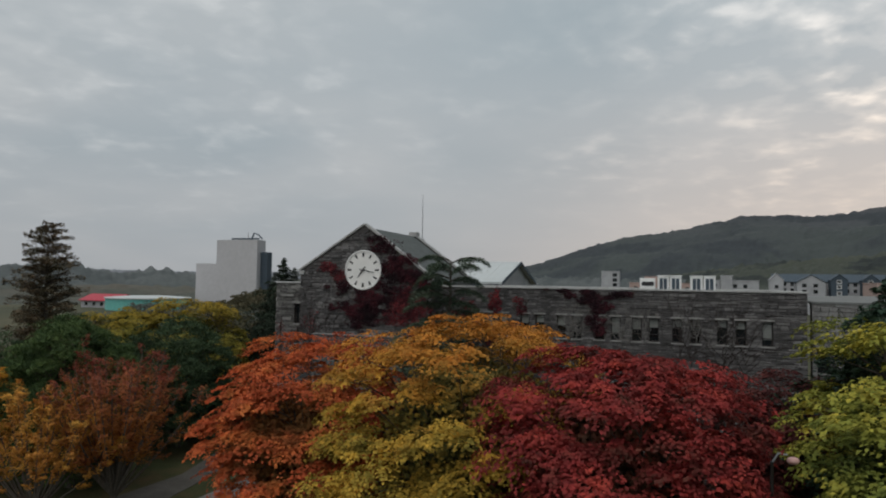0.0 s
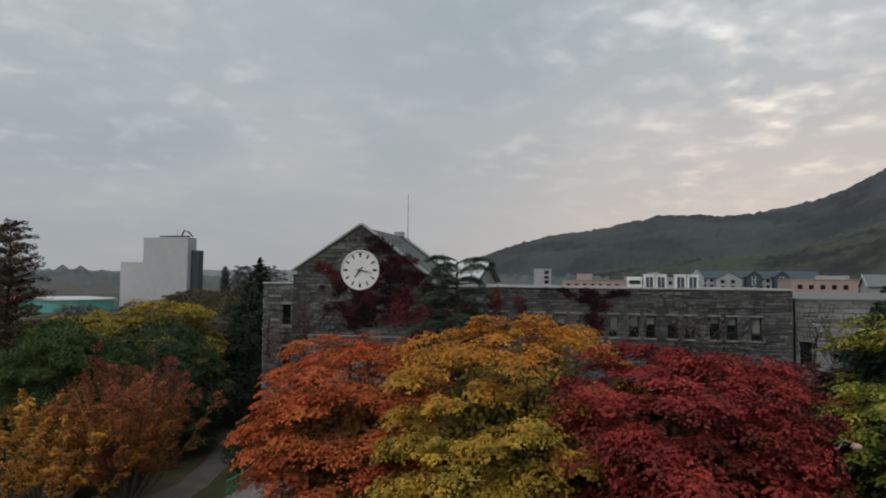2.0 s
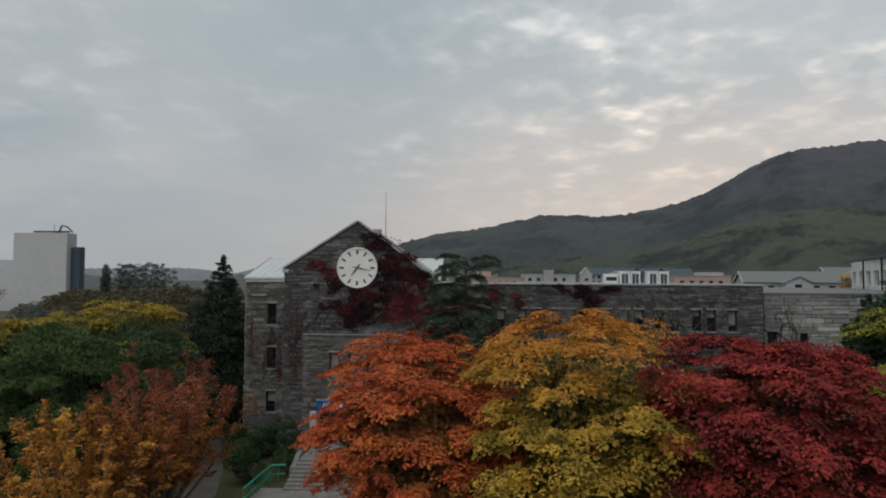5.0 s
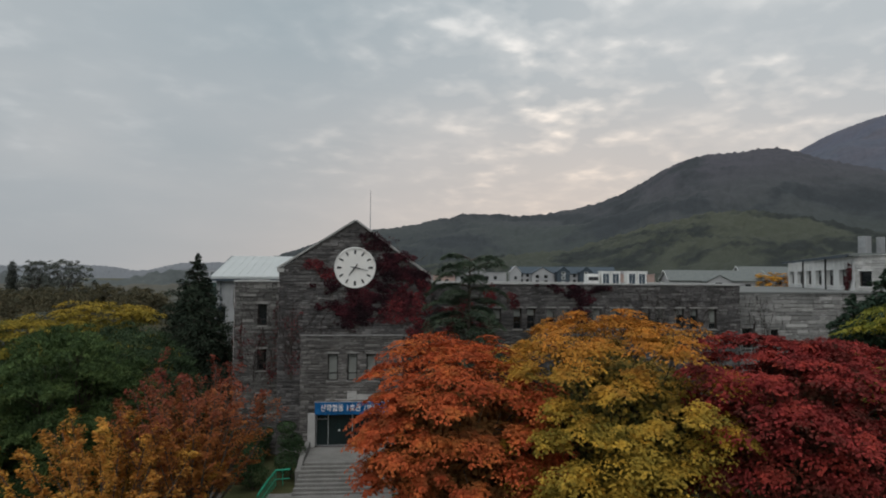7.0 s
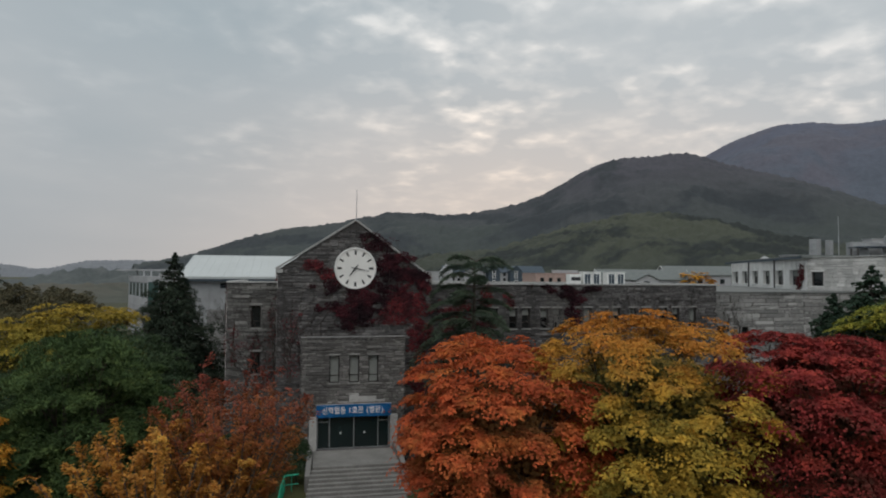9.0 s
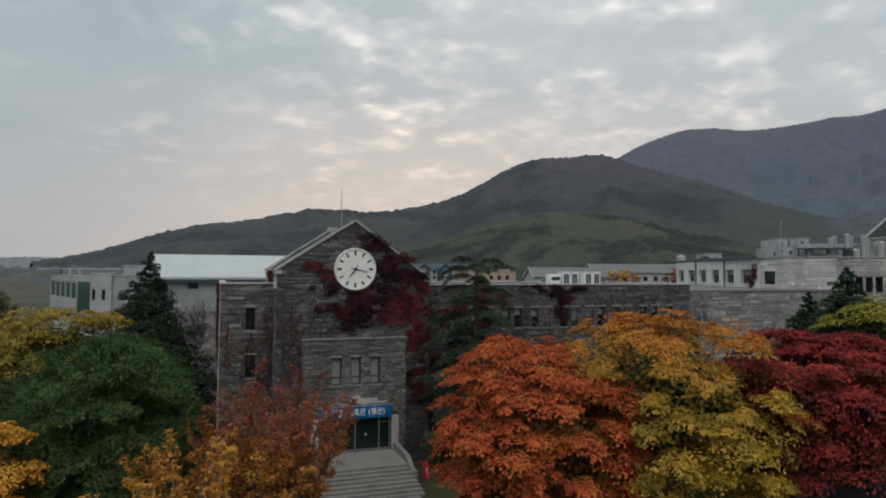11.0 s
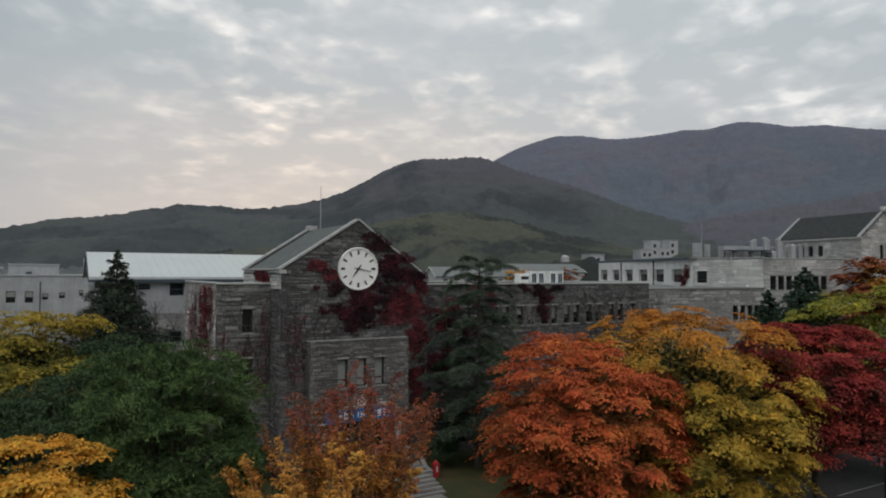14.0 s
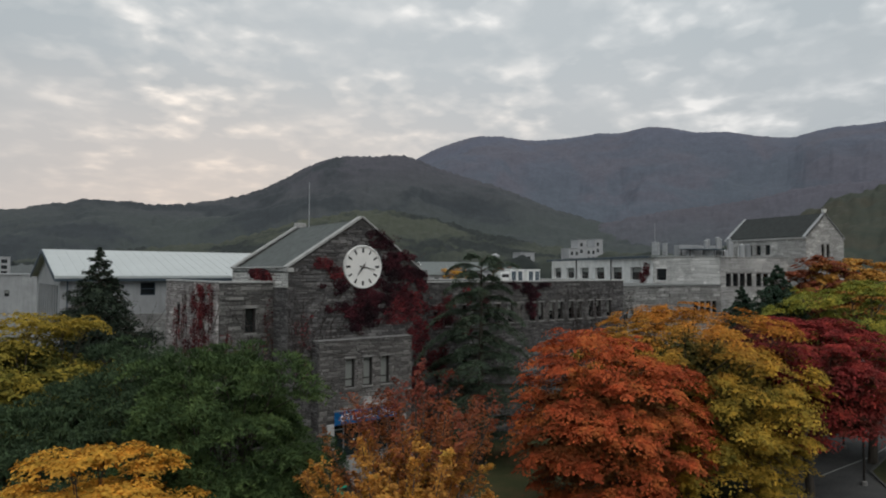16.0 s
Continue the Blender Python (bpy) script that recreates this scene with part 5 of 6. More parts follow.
pav = house("glass_pavilion", "white pavilion with a band of tinted glazing under a thin canopy", *PAV, 2.6, 12.7, 0, FARWHITE, FARWHITE,
            holes=[(0.7 + 5.4 * i, 5.7 + 5.4 * i, 8.3, 11.7) for i in range(5)] + [(1.2 + 2.7 * i, 2.1 + 2.7 * i, 4.6, 6.6) for i in range(9)], overhang=0.05, glass=TEALPANE, frame_mat=FARWHITE, gw=0.22)
pm, pl = wall_frame((-34.3, 93.0), (-31.3, 88.5))
part("link_wall", boxed(0, pl, 0.05, 0.35, 0, 12.9, pm), FARWHITE, pav)
part("glazed_panel", boxed(0.4, pl - 0.2, -0.05, 0.048, 6.0, 11.8, pm), TEALPANE, pav)
slab(pav, "canopy", [(-47.0, 119.5), (-27.5, 99.5), (-22.0, 112.0), (-40.0, 134.0)], 14.1, 14.4, FARWHITE)
for q in (0.15, 0.5, 0.85):
    cx, cy = PAV[0][0] * (1 - q) + PAV[1][0] * q + 1.2, PAV[0][1] * (1 - q) + PAV[1][1] * q + 0.5
    part("column", tube(bmesh.new(), [(cx, cy, 12.9), (cx, cy, 14.12)], [0.18, 0.18], 8), FARWHITE, pav)

# tower block far off
tw = house("tower_block", "tall pale windowless tower block with a lower shoulder", (-157.4, 185.0), (-137.4, 185.0), 6, 28.7, 0, TOWERGREY, TOWERGREY, overhang=0.0)
part("shoulder", boxed(-168.5, -157.6, 186.0, 190.0, 0, 19.0), TOWERGREY, tw)
part("stair_tower", boxed(-137.3, -134.0, 187.5, 190.8, 0, 23.9), NAVY, tw)
part("roof_edge", boxed(-150, -137.1, 184.8, 186.0, 29.15, 29.7), NAVY, tw)
part("crane_jib", tube(bmesh.new(), [(-144, 190, 29.1), (-142.5, 190, 32.1), (-140.5, 190, 31.5), (-138.5, 190, 29.6)], [0.35, 0.35, 0.3, 0.3], 6), NAVY, tw)
part("mast", tube(bmesh.new(), [(-145.5, 190, 29.1), (-145.5, 190, 32.5)], [0.15, 0.1], 6), STEEL, tw)

# teal drum and a red roof in the valley
drum = thing("storage_drum", "teal round hall with a pale flat rim", "building", at=(-172.8, 164.0, 0))
part("wall", tube(bmesh.new(), [(0, 0, -0.3), (0, 0, 4.4)], [15.5, 15.5], 48), TEAL, drum)
part("rim", tube(bmesh.new(), [(0, 0, 4.4), (0, 0, 4.8), (0, 0, 5.3)], [16.0, 16.0, 9.0], 48), ROOF_WHITE, drum)
house("red_roofed_house", "white house with a red sheet roof", (-203.5, 160.0), (-186.0, 160.0), 12, 3.2, 5.4, OFFWHITE, REDROOF, holes=rows_of((2, 6, 10, 14), 1.6, (0.9,), 1.5), overhang=0.8)

# far campus above the long wing
def dormitory(p0, p1, depth, z_eave, z_ridge, label):
    m, L = wall_frame(p0, p1)
    n = int(L / 3.2)
    return house("dormitory", label, p0, p1, depth, z_eave, z_ridge, FARWHITE, NAVY, holes=rows_of([1.0 + 3.2 * i for i in range(n)], 1.5, (10.5, 13.4), 1.6), overhang=0.5, group="far dormitories")


dormitory((72.0, 302.0), (128.0, 296.0), 14, 15.4, 18.9, "white dormitory with a slate-blue pitched roof")
house("dormitory_gable", "white gabled end of a dormitory", (81.0, 294.0), (92.5, 293.4), 10, 15.2, 18.5, FARWHITE, NAVY, holes=rows_of((2.0, 6.6), 1.8, (10.0, 12.8), 1.6), ridge="y", overhang=0.4)
house("dormitory_gable", "small white dormitory gable", (70.0, 298.5), (76.0, 298.0), 8, 16.0, 19.2, FARWHITE, FARWHITE, holes=rows_of((2.2,), 1.6, (12.0,), 1.6), ridge="y", overhang=0.3)
for x in (94.5, 107.0):
    house("dormitory_gable", "slate-blue gabled stair bay with white windows", (x, 292.4), (x + 6.5, 292.0), 10, 16.2, 18.9, NAVY, NAVY, holes=rows_of((2.2,), 2.0, (9.4, 12.2, 14.6), 1.7), ridge="y", overhang=0.3, frame_mat=WHITE, gw=0.3)
pink = house("pink_block", "low pink-rendered flat-roofed block", (7.5, 260.0), (36.0, 260.0), 16, 13.6, 0, PINK, PINK, holes=rows_of([2 + 3.6 * i for i in range(7)], 1.6, (10.4,), 1.6), overhang=0.2)
part("roof_room", boxed(14.0, 21.0, 262, 268, 13.85, 16.6), PINK, pink)
pink = house("pink_block", "low pink-rendered flat-roofed block with a roof room", (87.5, 200.0), (108.5, 200.0), 16, 14.5, 0, PINK, PINK, holes=rows_of([2 + 3.6 * i for i in range(5)], 1.6, (11.2,), 1.6), overhang=0.2)
part("roof_room", boxed(97.2, 106.2, 201, 207, 14.75, 16.0), FARWHITE, pink)
house("cream_block", "long cream flat-roofed block", (36.3, 259.0), (60.5, 259.5), 14, 15.2, 0, FARWHITE, FARWHITE, holes=rows_of([2 + 4 * i for i in range(5)], 1.6, (12.0,), 1.6), overhang=0.2)
house("stair_tower", "pale stair tower rising over a flat roof", (45.3, 256.0), (49.8, 256.0), 2.5, 17.2, 0, FARWHITE, FARWHITE, overhang=0.1)
house("twin_tower", "white narrow stair tower with dark slots", (-10.4, 325.0), (-0.8, 325.0), 8, 19.8, 0, FARWHITE, FARWHITE, holes=rows_of((6.0,), 2.4, (11.5, 14.2, 16.9), 1.8), overhang=0.1)
house("barn", "low house with a grey-green pitched roof", (94.5, 155.5), (124.5, 149.5), 13, 12.7, 15.8, FARWHITE, GREENROOF, holes=rows_of([2.5 + 4.2 * i for i in range(6)], 1.8, (9.8,), 1.8), overhang=0.6, trim=WHITE)
house("barn", "low house with a grey-green pitched roof", (130.5, 174.5), (172.0, 165.0), 13, 14.4, 17.6, FARWHITE, GREENROOF, holes=rows_of([3 + 4.2 * i for i in range(8)], 1.8, (11.0,), 1.8), overhang=0.6, trim=WHITE)
house("barn_wing", "small white gable on a grey-green roofed house", (103.5, 148.5), (111.0, 147.2), 4.5, 12.4, 14.3, FARWHITE, GREENROOF, holes=[(2.6, 4.6, 10.4, 12.0)], ridge="y", overhang=0.4)
wt = thing("water_tower", "white water tower on legs", "tower", at=(210.7, 222.2, 0))
part("tank", tube(bmesh.new(), [(0, 0, 19.5), (0, 0, 22.6), (0, 0, 23.6)], [2.2, 2.2, 0.4], 16), FARWHITE, wt)
for x in (-1.6, 1.6):
    for y in (-1.6, 1.6):
        part("leg", tube(bmesh.new(), [(x * 1.1, y * 1.1, 0), (x, y, 19.6)], [0.25, 0.25], 6), FARWHITE, wt)
for x0, w, z, lab in ((216.5, 6.4, 25.2, "pale wing of a far hillside college block"), (223.4, 5, 29.6, "pale tower of a far hillside college block"), (228.9, 6.4, 26.0, "pale wing of a far hillside college block"), (235.8, 5, 30.2, "pale tower of a far hillside college block"), (184.0, 8, 22.4, "far pale hillside house")):
    house("hillside_block", lab, (x0, 175.0), (x0 + w, 174.0), 6, z, 0, FARWHITE, FARWHITE, holes=rows_of([1.2 + 3 * i for i in range(int(w / 3))], 1.5, (z - 3.2, z - 6.4), 1.7), overhang=0.2)

# gabled house beyond the terrace block
G1, GL = Vector((54.5, -5.6, 0)), Vector((0.21, 0.978, 0)) * 11.0
gm, gl = wall_frame(G1 + GL, G1)
far_gable = house("gable_house", "grey stone gabled house with a dark slate roof and white copings", tuple(G1 + GL), tuple(G1), 6.6, 17.7, 20.4, MORTAR_PALE, ROOF_DARK,
                  holes=rows_of((3.2, 4.4, 5.7), 0.62, (15.85,), 1.15), side_holes=[("r", (2.6, 3.1, 15.5, 17.0)), ("r", (3.5, 4.0, 15.5, 17.0))], overhang=0.0)
facing("stonework", far_gable, tuple(G1 + GL), tuple(G1), 10, 17.68, rows_of((3.2, 4.4, 5.7), 0.62, (15.85,), 1.15), STONE_GABLE, 31, course=0.2, mean=0.6, proud=0.03)
facing("stonework", far_gable, tuple(G1), tuple(gm @ Vector((gl, 6.6, 0))), 10, 20.3, [(2.6, 3.1, 15.5, 17.0), (3.5, 4.0, 15.5, 17.0)], STONE_GABLE, 32, inside=lambda x, z: z < 17.7 + (20.4 - 17.7) * (1 - abs(x - 3.3) / 3.3) - 0.08, course=0.2, mean=0.6, proud=0.03)
for gx in (-0.1, gl - 0.35):
    for s in (0, 1):
        y0, y1 = (-0.25, 3.3) if s == 0 else (6.85, 3.3)
        bm = prism(bmesh.new(), [(y0, 17.6), (y1, 20.45), (y1, 20.68), (y0, 17.83)], 0, gx, gx + 0.35)
        bmesh.ops.transform(bm, matrix=gm, verts=bm.verts)
        part("coping", bm, OFFWHITE, far_gable)
part("finial", tube(bmesh.new(), [gm @ Vector((gl - 0.1, 3.3, 20.7)), gm @ Vector((gl - 0.1, 3.3, 21.1))], [0.22, 0.28], 8), WHITE, far_gable)
part("eave_band", boxed(0, gl, -0.2, 0.1, 17.62, 17.8, gm), COPING, far_gable)
part("door", boxed(1.75, 2.45, -0.10, -0.04, 15.5, 16.9, gm, 0.01), WHITE, far_gable, "white painted service door")


# roof plant on the terrace block
def roof_tank(x, y, r, h):
    t = thing("roof_tank", "pale steel cylindrical tank standing on the flat roof", "tank", "roof plant", at=(x, y, 15.5))
    part("drum", tube(bmesh.new(), [(0, 0, 0), (0, 0, h * 0.9), (0, 0, h)], [r, r, r * 0.75], 14), OFFWHITE, t)
    part("lid", tube(bmesh.new(), [(0, 0, h), (0, 0, h + 0.08)], [r * 0.4, r * 0.35], 10), WHITE, t)


def roof_pipe(x, y, h):
    t = thing("roof_vent", "pale upright ventilation pipe on the flat roof", "vent pipe", "roof plant", at=(x, y, 15.5))
    part("pipe", tube(bmesh.new(), [(0, 0, 0), (0, 0, h)], [0.24, 0.24], 10), OFFWHITE, t)
    part("cowl", tube(bmesh.new(), [(0, 0, h), (0, 0, h + 0.18), (0, 0, h + 0.26)], [0.28, 0.28, 0.12], 10), OFFWHITE, t)


def roof_unit(x, y, w, d, h, rz):
    t = thing("roof_unit", "white boxed cooling unit on short legs", "air conditioner", "roof plant", at=(x, y, 15.5), rz=rz)
    part("casing", boxed(-w / 2, w / 2, -d / 2, d / 2, 0.25, h, None, 0.03), OFFWHITE, t)
    part("grille", boxed(-w * 0.4, w * 0.4, -d / 2 - 0.02, -d / 2 - 0.001, h * 0.45, h * 0.9), STEEL, t)
    for sx in (-1, 1):
        for sy in (-1, 1):
            part("leg", boxed(sx * w * 0.4 - 0.05, sx * w * 0.4 + 0.05, sy * d * 0.4 - 0.05, sy * d * 0.4 + 0.05, 0, 0.252), STEEL, t)


roof_unit(46.5, 8.6, 0.8, 0.8, 1.9, -70)
roof_unit(47.7, 8.1, 0.5, 0.6, 1.8, -70)
roof_unit(50.6, 7.0, 2.6, 1.4, 1.6, -30)
roof_unit(53.5, 6.5, 3.0, 1.6, 1.5, -30)
for x, y, r, h in ((49.2, 5.6, 0.5, 0.9), (51.0, 4.4, 0.55, 1.0), (52.6, 3.2, 0.5, 0.9)):
    roof_tank(x, y, r, h)
for i, h in enumerate((1.9, 2.1, 2.3, 2.1, 2.2, 1.7)):
    roof_pipe(51.0 + 0.72 * i, 4.6 - 0.35 * i + 0.5 * (i % 2), h)
for x, y, r, h in ((55.4, 2.4, 0.36, 1.7), (56.3, 2.0, 0.38, 1.8)):
    roof_tank(x, y, r, h)
shed = thing("plant_shed", "low white plant shed with a flat roof", "shed", "roof plant", at=(55.2, 8.0, 15.5), rz=-25)
part("wall", boxed(-2.2, 2.2, -1.5, 1.5, 0, 1.5), OFFWHITE, shed)
part("roof", boxed(-2.4, 2.4, -1.7, 1.7, 1.5, 1.65), OFFWHITE, shed)
pergola = thing("roof_pergola", "dark flat sheet on posts over the roof plant", "pergola", "roof plant", at=(50.2, 4.6, 15.5), rz=-28)
part("sheet", boxed(-2.4, 2.4, -1.2, 1.2, 0.95, 1.05), NAVY, pergola)
for sx in (-2.2, 2.2):
    for sy in (-1, 1):
        part("post", boxed(sx - 0.05, sx + 0.05, sy - 0.05, sy + 0.05, 0, 0.952), DARKFRAME, pergola)

roof_mast = thing("roof_mast", "thin steel mast on the colonnaded wing's roof", "mast", "roof plant", at=(55.0, 14.6, 15.78))
part("pole", tube(bmesh.new(), [(0, 0, 0), (0, 0, 2.4), (0, 0, 4.7)], [0.05, 0.04, 0.025], 8), STEEL, roof_mast)
part("foot", boxed(-0.2, 0.2, -0.2, 0.2, 0, 0.1, None, 0.02), STEEL, roof_mast)

# cooling units on the long wing's roof


def cooling_unit(x0, x1, label="white framed cooling unit with dark louvred panels"):
    t = thing("cooling_unit", label, "air conditioner", "units on the long wing roof", at=(x0, 7.4, 12.6))
    w = x1 - x0
    part("casing", boxed(0, w, 0, 0.9, 0, 1.30, None, 0.02), WHITE, t)
    n = 2
    for i in range(n):
        a = 0.12 + (w - 0.24) * i / n
        part("louvre", boxed(a + 0.02, a + (w - 0.24) / n - 0.03, -0.03, -0.001, 0.25, 1.14), NAVY, t)
    part("cap", boxed(-0.04, w + 0.04, -0.05, 0.95, 1.302, 1.36), WHITE, t)


for x0, x1 in ((21.0, 21.82), (21.88, 22.7), (23.34, 24.17), (24.24, 25.07)):
    cooling_unit(x0, x1)
vent = thing("roof_vent_box", "low white roof ventilation box with a dark mouth", "vent", at=(19.72, 7.4, 12.6))
part("casing", boxed(0, 1.1, 0, 0.9, 0, 1.12, None, 0.02), WHITE, vent)
part("mouth", boxed(0.12, 1.0, -0.03, -0.001, 0.55, 0.86), BLACK, vent)
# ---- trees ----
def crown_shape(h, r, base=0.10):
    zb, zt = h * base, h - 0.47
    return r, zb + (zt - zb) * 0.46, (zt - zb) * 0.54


L_ORANGE = leaf_material("orange_red_leaves", [(0.36, 0.076, 0.033), (0.50, 0.114, 0.043), (0.54, 0.175, 0.052)], inner_shade=(0.27, 0.140, 0.055), shape=crown_shape(10.3, 5.1), scale=0.6)
L_YELLOW = leaf_material("yellow_olive_leaves", [(0.225, 0.185, 0.040), (0.42, 0.285, 0.050), (0.60, 0.370, 0.058)], zrange=(7.8, 11.2), top=(0.53, 0.222, 0.044), inner_shade=(0.115, 0.122, 0.048), shape=crown_shape(12.0, 5.7), scale=0.75)
L_CRIMSON = leaf_material("crimson_leaves", [(0.125, 0.044, 0.034), (0.275, 0.040, 0.040), (0.40, 0.066, 0.050)], inner_shade=(0.125, 0.080, 0.050), shape=crown_shape(11.0, 4.6), scale=0.6)
L_LIME = leaf_material("yellow_green_leaves", [(0.135, 0.170, 0.040), (0.29, 0.295, 0.058), (0.48, 0.40, 0.066)], inner_shade=(0.085, 0.115, 0.036), shape=crown_shape(12.8, 5.4))
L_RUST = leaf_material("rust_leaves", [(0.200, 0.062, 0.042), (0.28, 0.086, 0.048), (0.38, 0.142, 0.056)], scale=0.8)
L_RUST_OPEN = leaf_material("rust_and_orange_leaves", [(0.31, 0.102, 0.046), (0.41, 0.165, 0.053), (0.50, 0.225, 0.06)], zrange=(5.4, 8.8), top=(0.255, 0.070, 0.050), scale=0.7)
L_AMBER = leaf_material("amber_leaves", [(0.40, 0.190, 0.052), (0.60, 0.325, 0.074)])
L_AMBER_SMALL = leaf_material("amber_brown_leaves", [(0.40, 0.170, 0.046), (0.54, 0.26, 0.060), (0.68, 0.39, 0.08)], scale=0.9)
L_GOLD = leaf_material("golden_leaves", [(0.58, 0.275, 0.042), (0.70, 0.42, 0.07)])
L_OLIVE = leaf_material("olive_gold_leaves", [(0.155, 0.155, 0.036), (0.28, 0.240, 0.046), (0.39, 0.295, 0.053)], zrange=(8, 12), top=(0.38, 0.265, 0.045), inner_shade=(0.095, 0.110, 0.036), shape=crown_shape(11.5, 4.7))
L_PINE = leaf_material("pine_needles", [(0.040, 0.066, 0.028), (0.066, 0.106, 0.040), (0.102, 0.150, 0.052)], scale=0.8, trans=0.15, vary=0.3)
# Pine needles in a darker copy: the neighbours' shade sits in the colour.
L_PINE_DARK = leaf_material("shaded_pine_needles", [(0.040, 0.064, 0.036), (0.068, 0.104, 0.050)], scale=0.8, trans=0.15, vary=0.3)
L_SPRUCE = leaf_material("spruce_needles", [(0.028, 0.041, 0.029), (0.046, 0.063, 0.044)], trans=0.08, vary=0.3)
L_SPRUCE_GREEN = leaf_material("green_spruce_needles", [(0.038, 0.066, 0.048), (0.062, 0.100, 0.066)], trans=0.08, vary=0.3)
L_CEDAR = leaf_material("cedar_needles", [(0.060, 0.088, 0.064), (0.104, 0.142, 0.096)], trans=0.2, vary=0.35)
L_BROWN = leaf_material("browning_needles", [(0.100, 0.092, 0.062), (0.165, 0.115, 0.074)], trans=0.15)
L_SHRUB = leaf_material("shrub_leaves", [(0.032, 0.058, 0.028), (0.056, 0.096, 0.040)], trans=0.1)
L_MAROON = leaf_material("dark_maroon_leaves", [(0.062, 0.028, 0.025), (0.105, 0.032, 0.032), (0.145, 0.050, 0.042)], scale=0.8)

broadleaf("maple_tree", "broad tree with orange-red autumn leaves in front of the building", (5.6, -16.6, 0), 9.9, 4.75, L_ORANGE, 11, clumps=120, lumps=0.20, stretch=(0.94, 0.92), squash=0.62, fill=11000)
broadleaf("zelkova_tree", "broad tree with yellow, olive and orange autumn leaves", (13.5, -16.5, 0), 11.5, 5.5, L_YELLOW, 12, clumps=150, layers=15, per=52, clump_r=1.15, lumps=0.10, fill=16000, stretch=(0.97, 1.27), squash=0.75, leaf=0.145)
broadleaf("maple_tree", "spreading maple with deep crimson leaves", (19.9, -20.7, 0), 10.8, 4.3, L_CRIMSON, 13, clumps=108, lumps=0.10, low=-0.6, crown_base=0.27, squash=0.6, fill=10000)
broadleaf("maple_tree", "dark maroon maple in the shade behind its neighbours", (26.0, -13.4, 0), 9.6, 2.9, L_MAROON, 31, clumps=80, per=34, leaf=0.16, fill=3000)
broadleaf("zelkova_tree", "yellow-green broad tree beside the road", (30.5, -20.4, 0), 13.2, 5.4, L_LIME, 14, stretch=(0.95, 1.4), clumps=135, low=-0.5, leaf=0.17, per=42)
fan_tree("zelkova_tree", "rust-red tree with open upswept branches", (-6.7, -16.4, 0), 10.0, 4.0, L_RUST_OPEN, 15, mains=38, side=13, per=58, leaf=0.125, plume=0.24, reach=0.20, bark=PALE_BARK)
fan_tree("zelkova_tree", "amber-leaved small tree with thin bare branches", (-9.4, -18.9, 0), 7.9, 4.3, L_AMBER_SMALL, 16, mains=30, side=12, per=66, leaf=0.125, plume=0.18, reach=0.17, fork=0.12, low=0.40, bark=PALE_BARK)
broadleaf("ginkgo_tree", "small golden yellow tree", (-18.8, -16.2, 0), 8.25, 2.75, L_GOLD, 17, clumps=105, clump_r=0.85, per=44, layers=12, lumps=0.08, leaf=0.13, squash=0.45)
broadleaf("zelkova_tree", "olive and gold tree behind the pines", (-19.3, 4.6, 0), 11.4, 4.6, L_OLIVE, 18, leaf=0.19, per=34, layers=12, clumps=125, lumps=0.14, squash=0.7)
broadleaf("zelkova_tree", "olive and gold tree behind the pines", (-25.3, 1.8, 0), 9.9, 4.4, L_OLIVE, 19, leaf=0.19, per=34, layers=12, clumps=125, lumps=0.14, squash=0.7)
broadleaf("zelkova_tree", "tall golden tree near the far gable", (52.6, -11.0, 0), 15.0, 4.6, L_AMBER, 20, leaf=0.32, per=22, clumps=100)
broadleaf("zelkova_tree", "rust-brown tree near the far gable", (49.8, -9.2, 0), 14.4, 3.6, L_RUST, 21, leaf=0.32, per=22, clumps=100)
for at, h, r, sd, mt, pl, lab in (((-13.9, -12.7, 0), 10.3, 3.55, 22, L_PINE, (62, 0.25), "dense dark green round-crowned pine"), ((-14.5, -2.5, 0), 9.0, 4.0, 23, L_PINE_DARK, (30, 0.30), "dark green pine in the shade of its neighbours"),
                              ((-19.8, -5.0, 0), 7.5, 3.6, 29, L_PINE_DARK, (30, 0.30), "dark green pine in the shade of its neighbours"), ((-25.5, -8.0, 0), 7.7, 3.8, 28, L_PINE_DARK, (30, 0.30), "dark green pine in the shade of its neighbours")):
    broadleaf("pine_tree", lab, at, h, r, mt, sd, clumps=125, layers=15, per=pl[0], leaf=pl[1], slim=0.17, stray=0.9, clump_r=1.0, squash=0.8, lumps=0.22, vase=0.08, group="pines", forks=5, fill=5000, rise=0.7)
conifer("spruce_tree", "dark pointed spruce beside the side wing", (-14.42, 11.7, 0), 15.4, 7.7, L_SPRUCE, 24, power=1.0, ragged=0.42, per=300, droop=0.04, tiers=52, width=0.3, start=0.03, needle=0.23, core=9000, flat=0.36)
conifer("metasequoia_tree", "tall browning dawn redwood with gaps in its crown", (-29.0, -2.3, 0), 17.7, 3.5, L_BROWN, 25, tiers=58, droop=-0.15, gaps=0.3, power=0.33, per=140, ragged=0.5, width=0.3, needle=0.26, start=0.1)
cedar("cedar_tree", "drooping blue-green cedar before the gable wall", (7.9, -3.4, 0), 15.1, 4.8, L_CEDAR, 26)
conifer("spruce_tree", "young green spruce by the terrace block", (30.2, -13.9, 0), 14.3, 7.2, L_SPRUCE_GREEN, 27, power=0.95, ragged=0.32, droop=0.04, per=300, width=0.32, start=0.22, needle=0.25, core=7000, flat=0.4)
conifer("spruce_tree", "smaller green spruce by the terrace block", (30.2, -11.0, 0), 12.5, 5.8, L_SPRUCE_GREEN, 30, power=0.95, ragged=0.32, droop=0.04, per=280, width=0.32, start=0.22, needle=0.25, core=5000, flat=0.4)

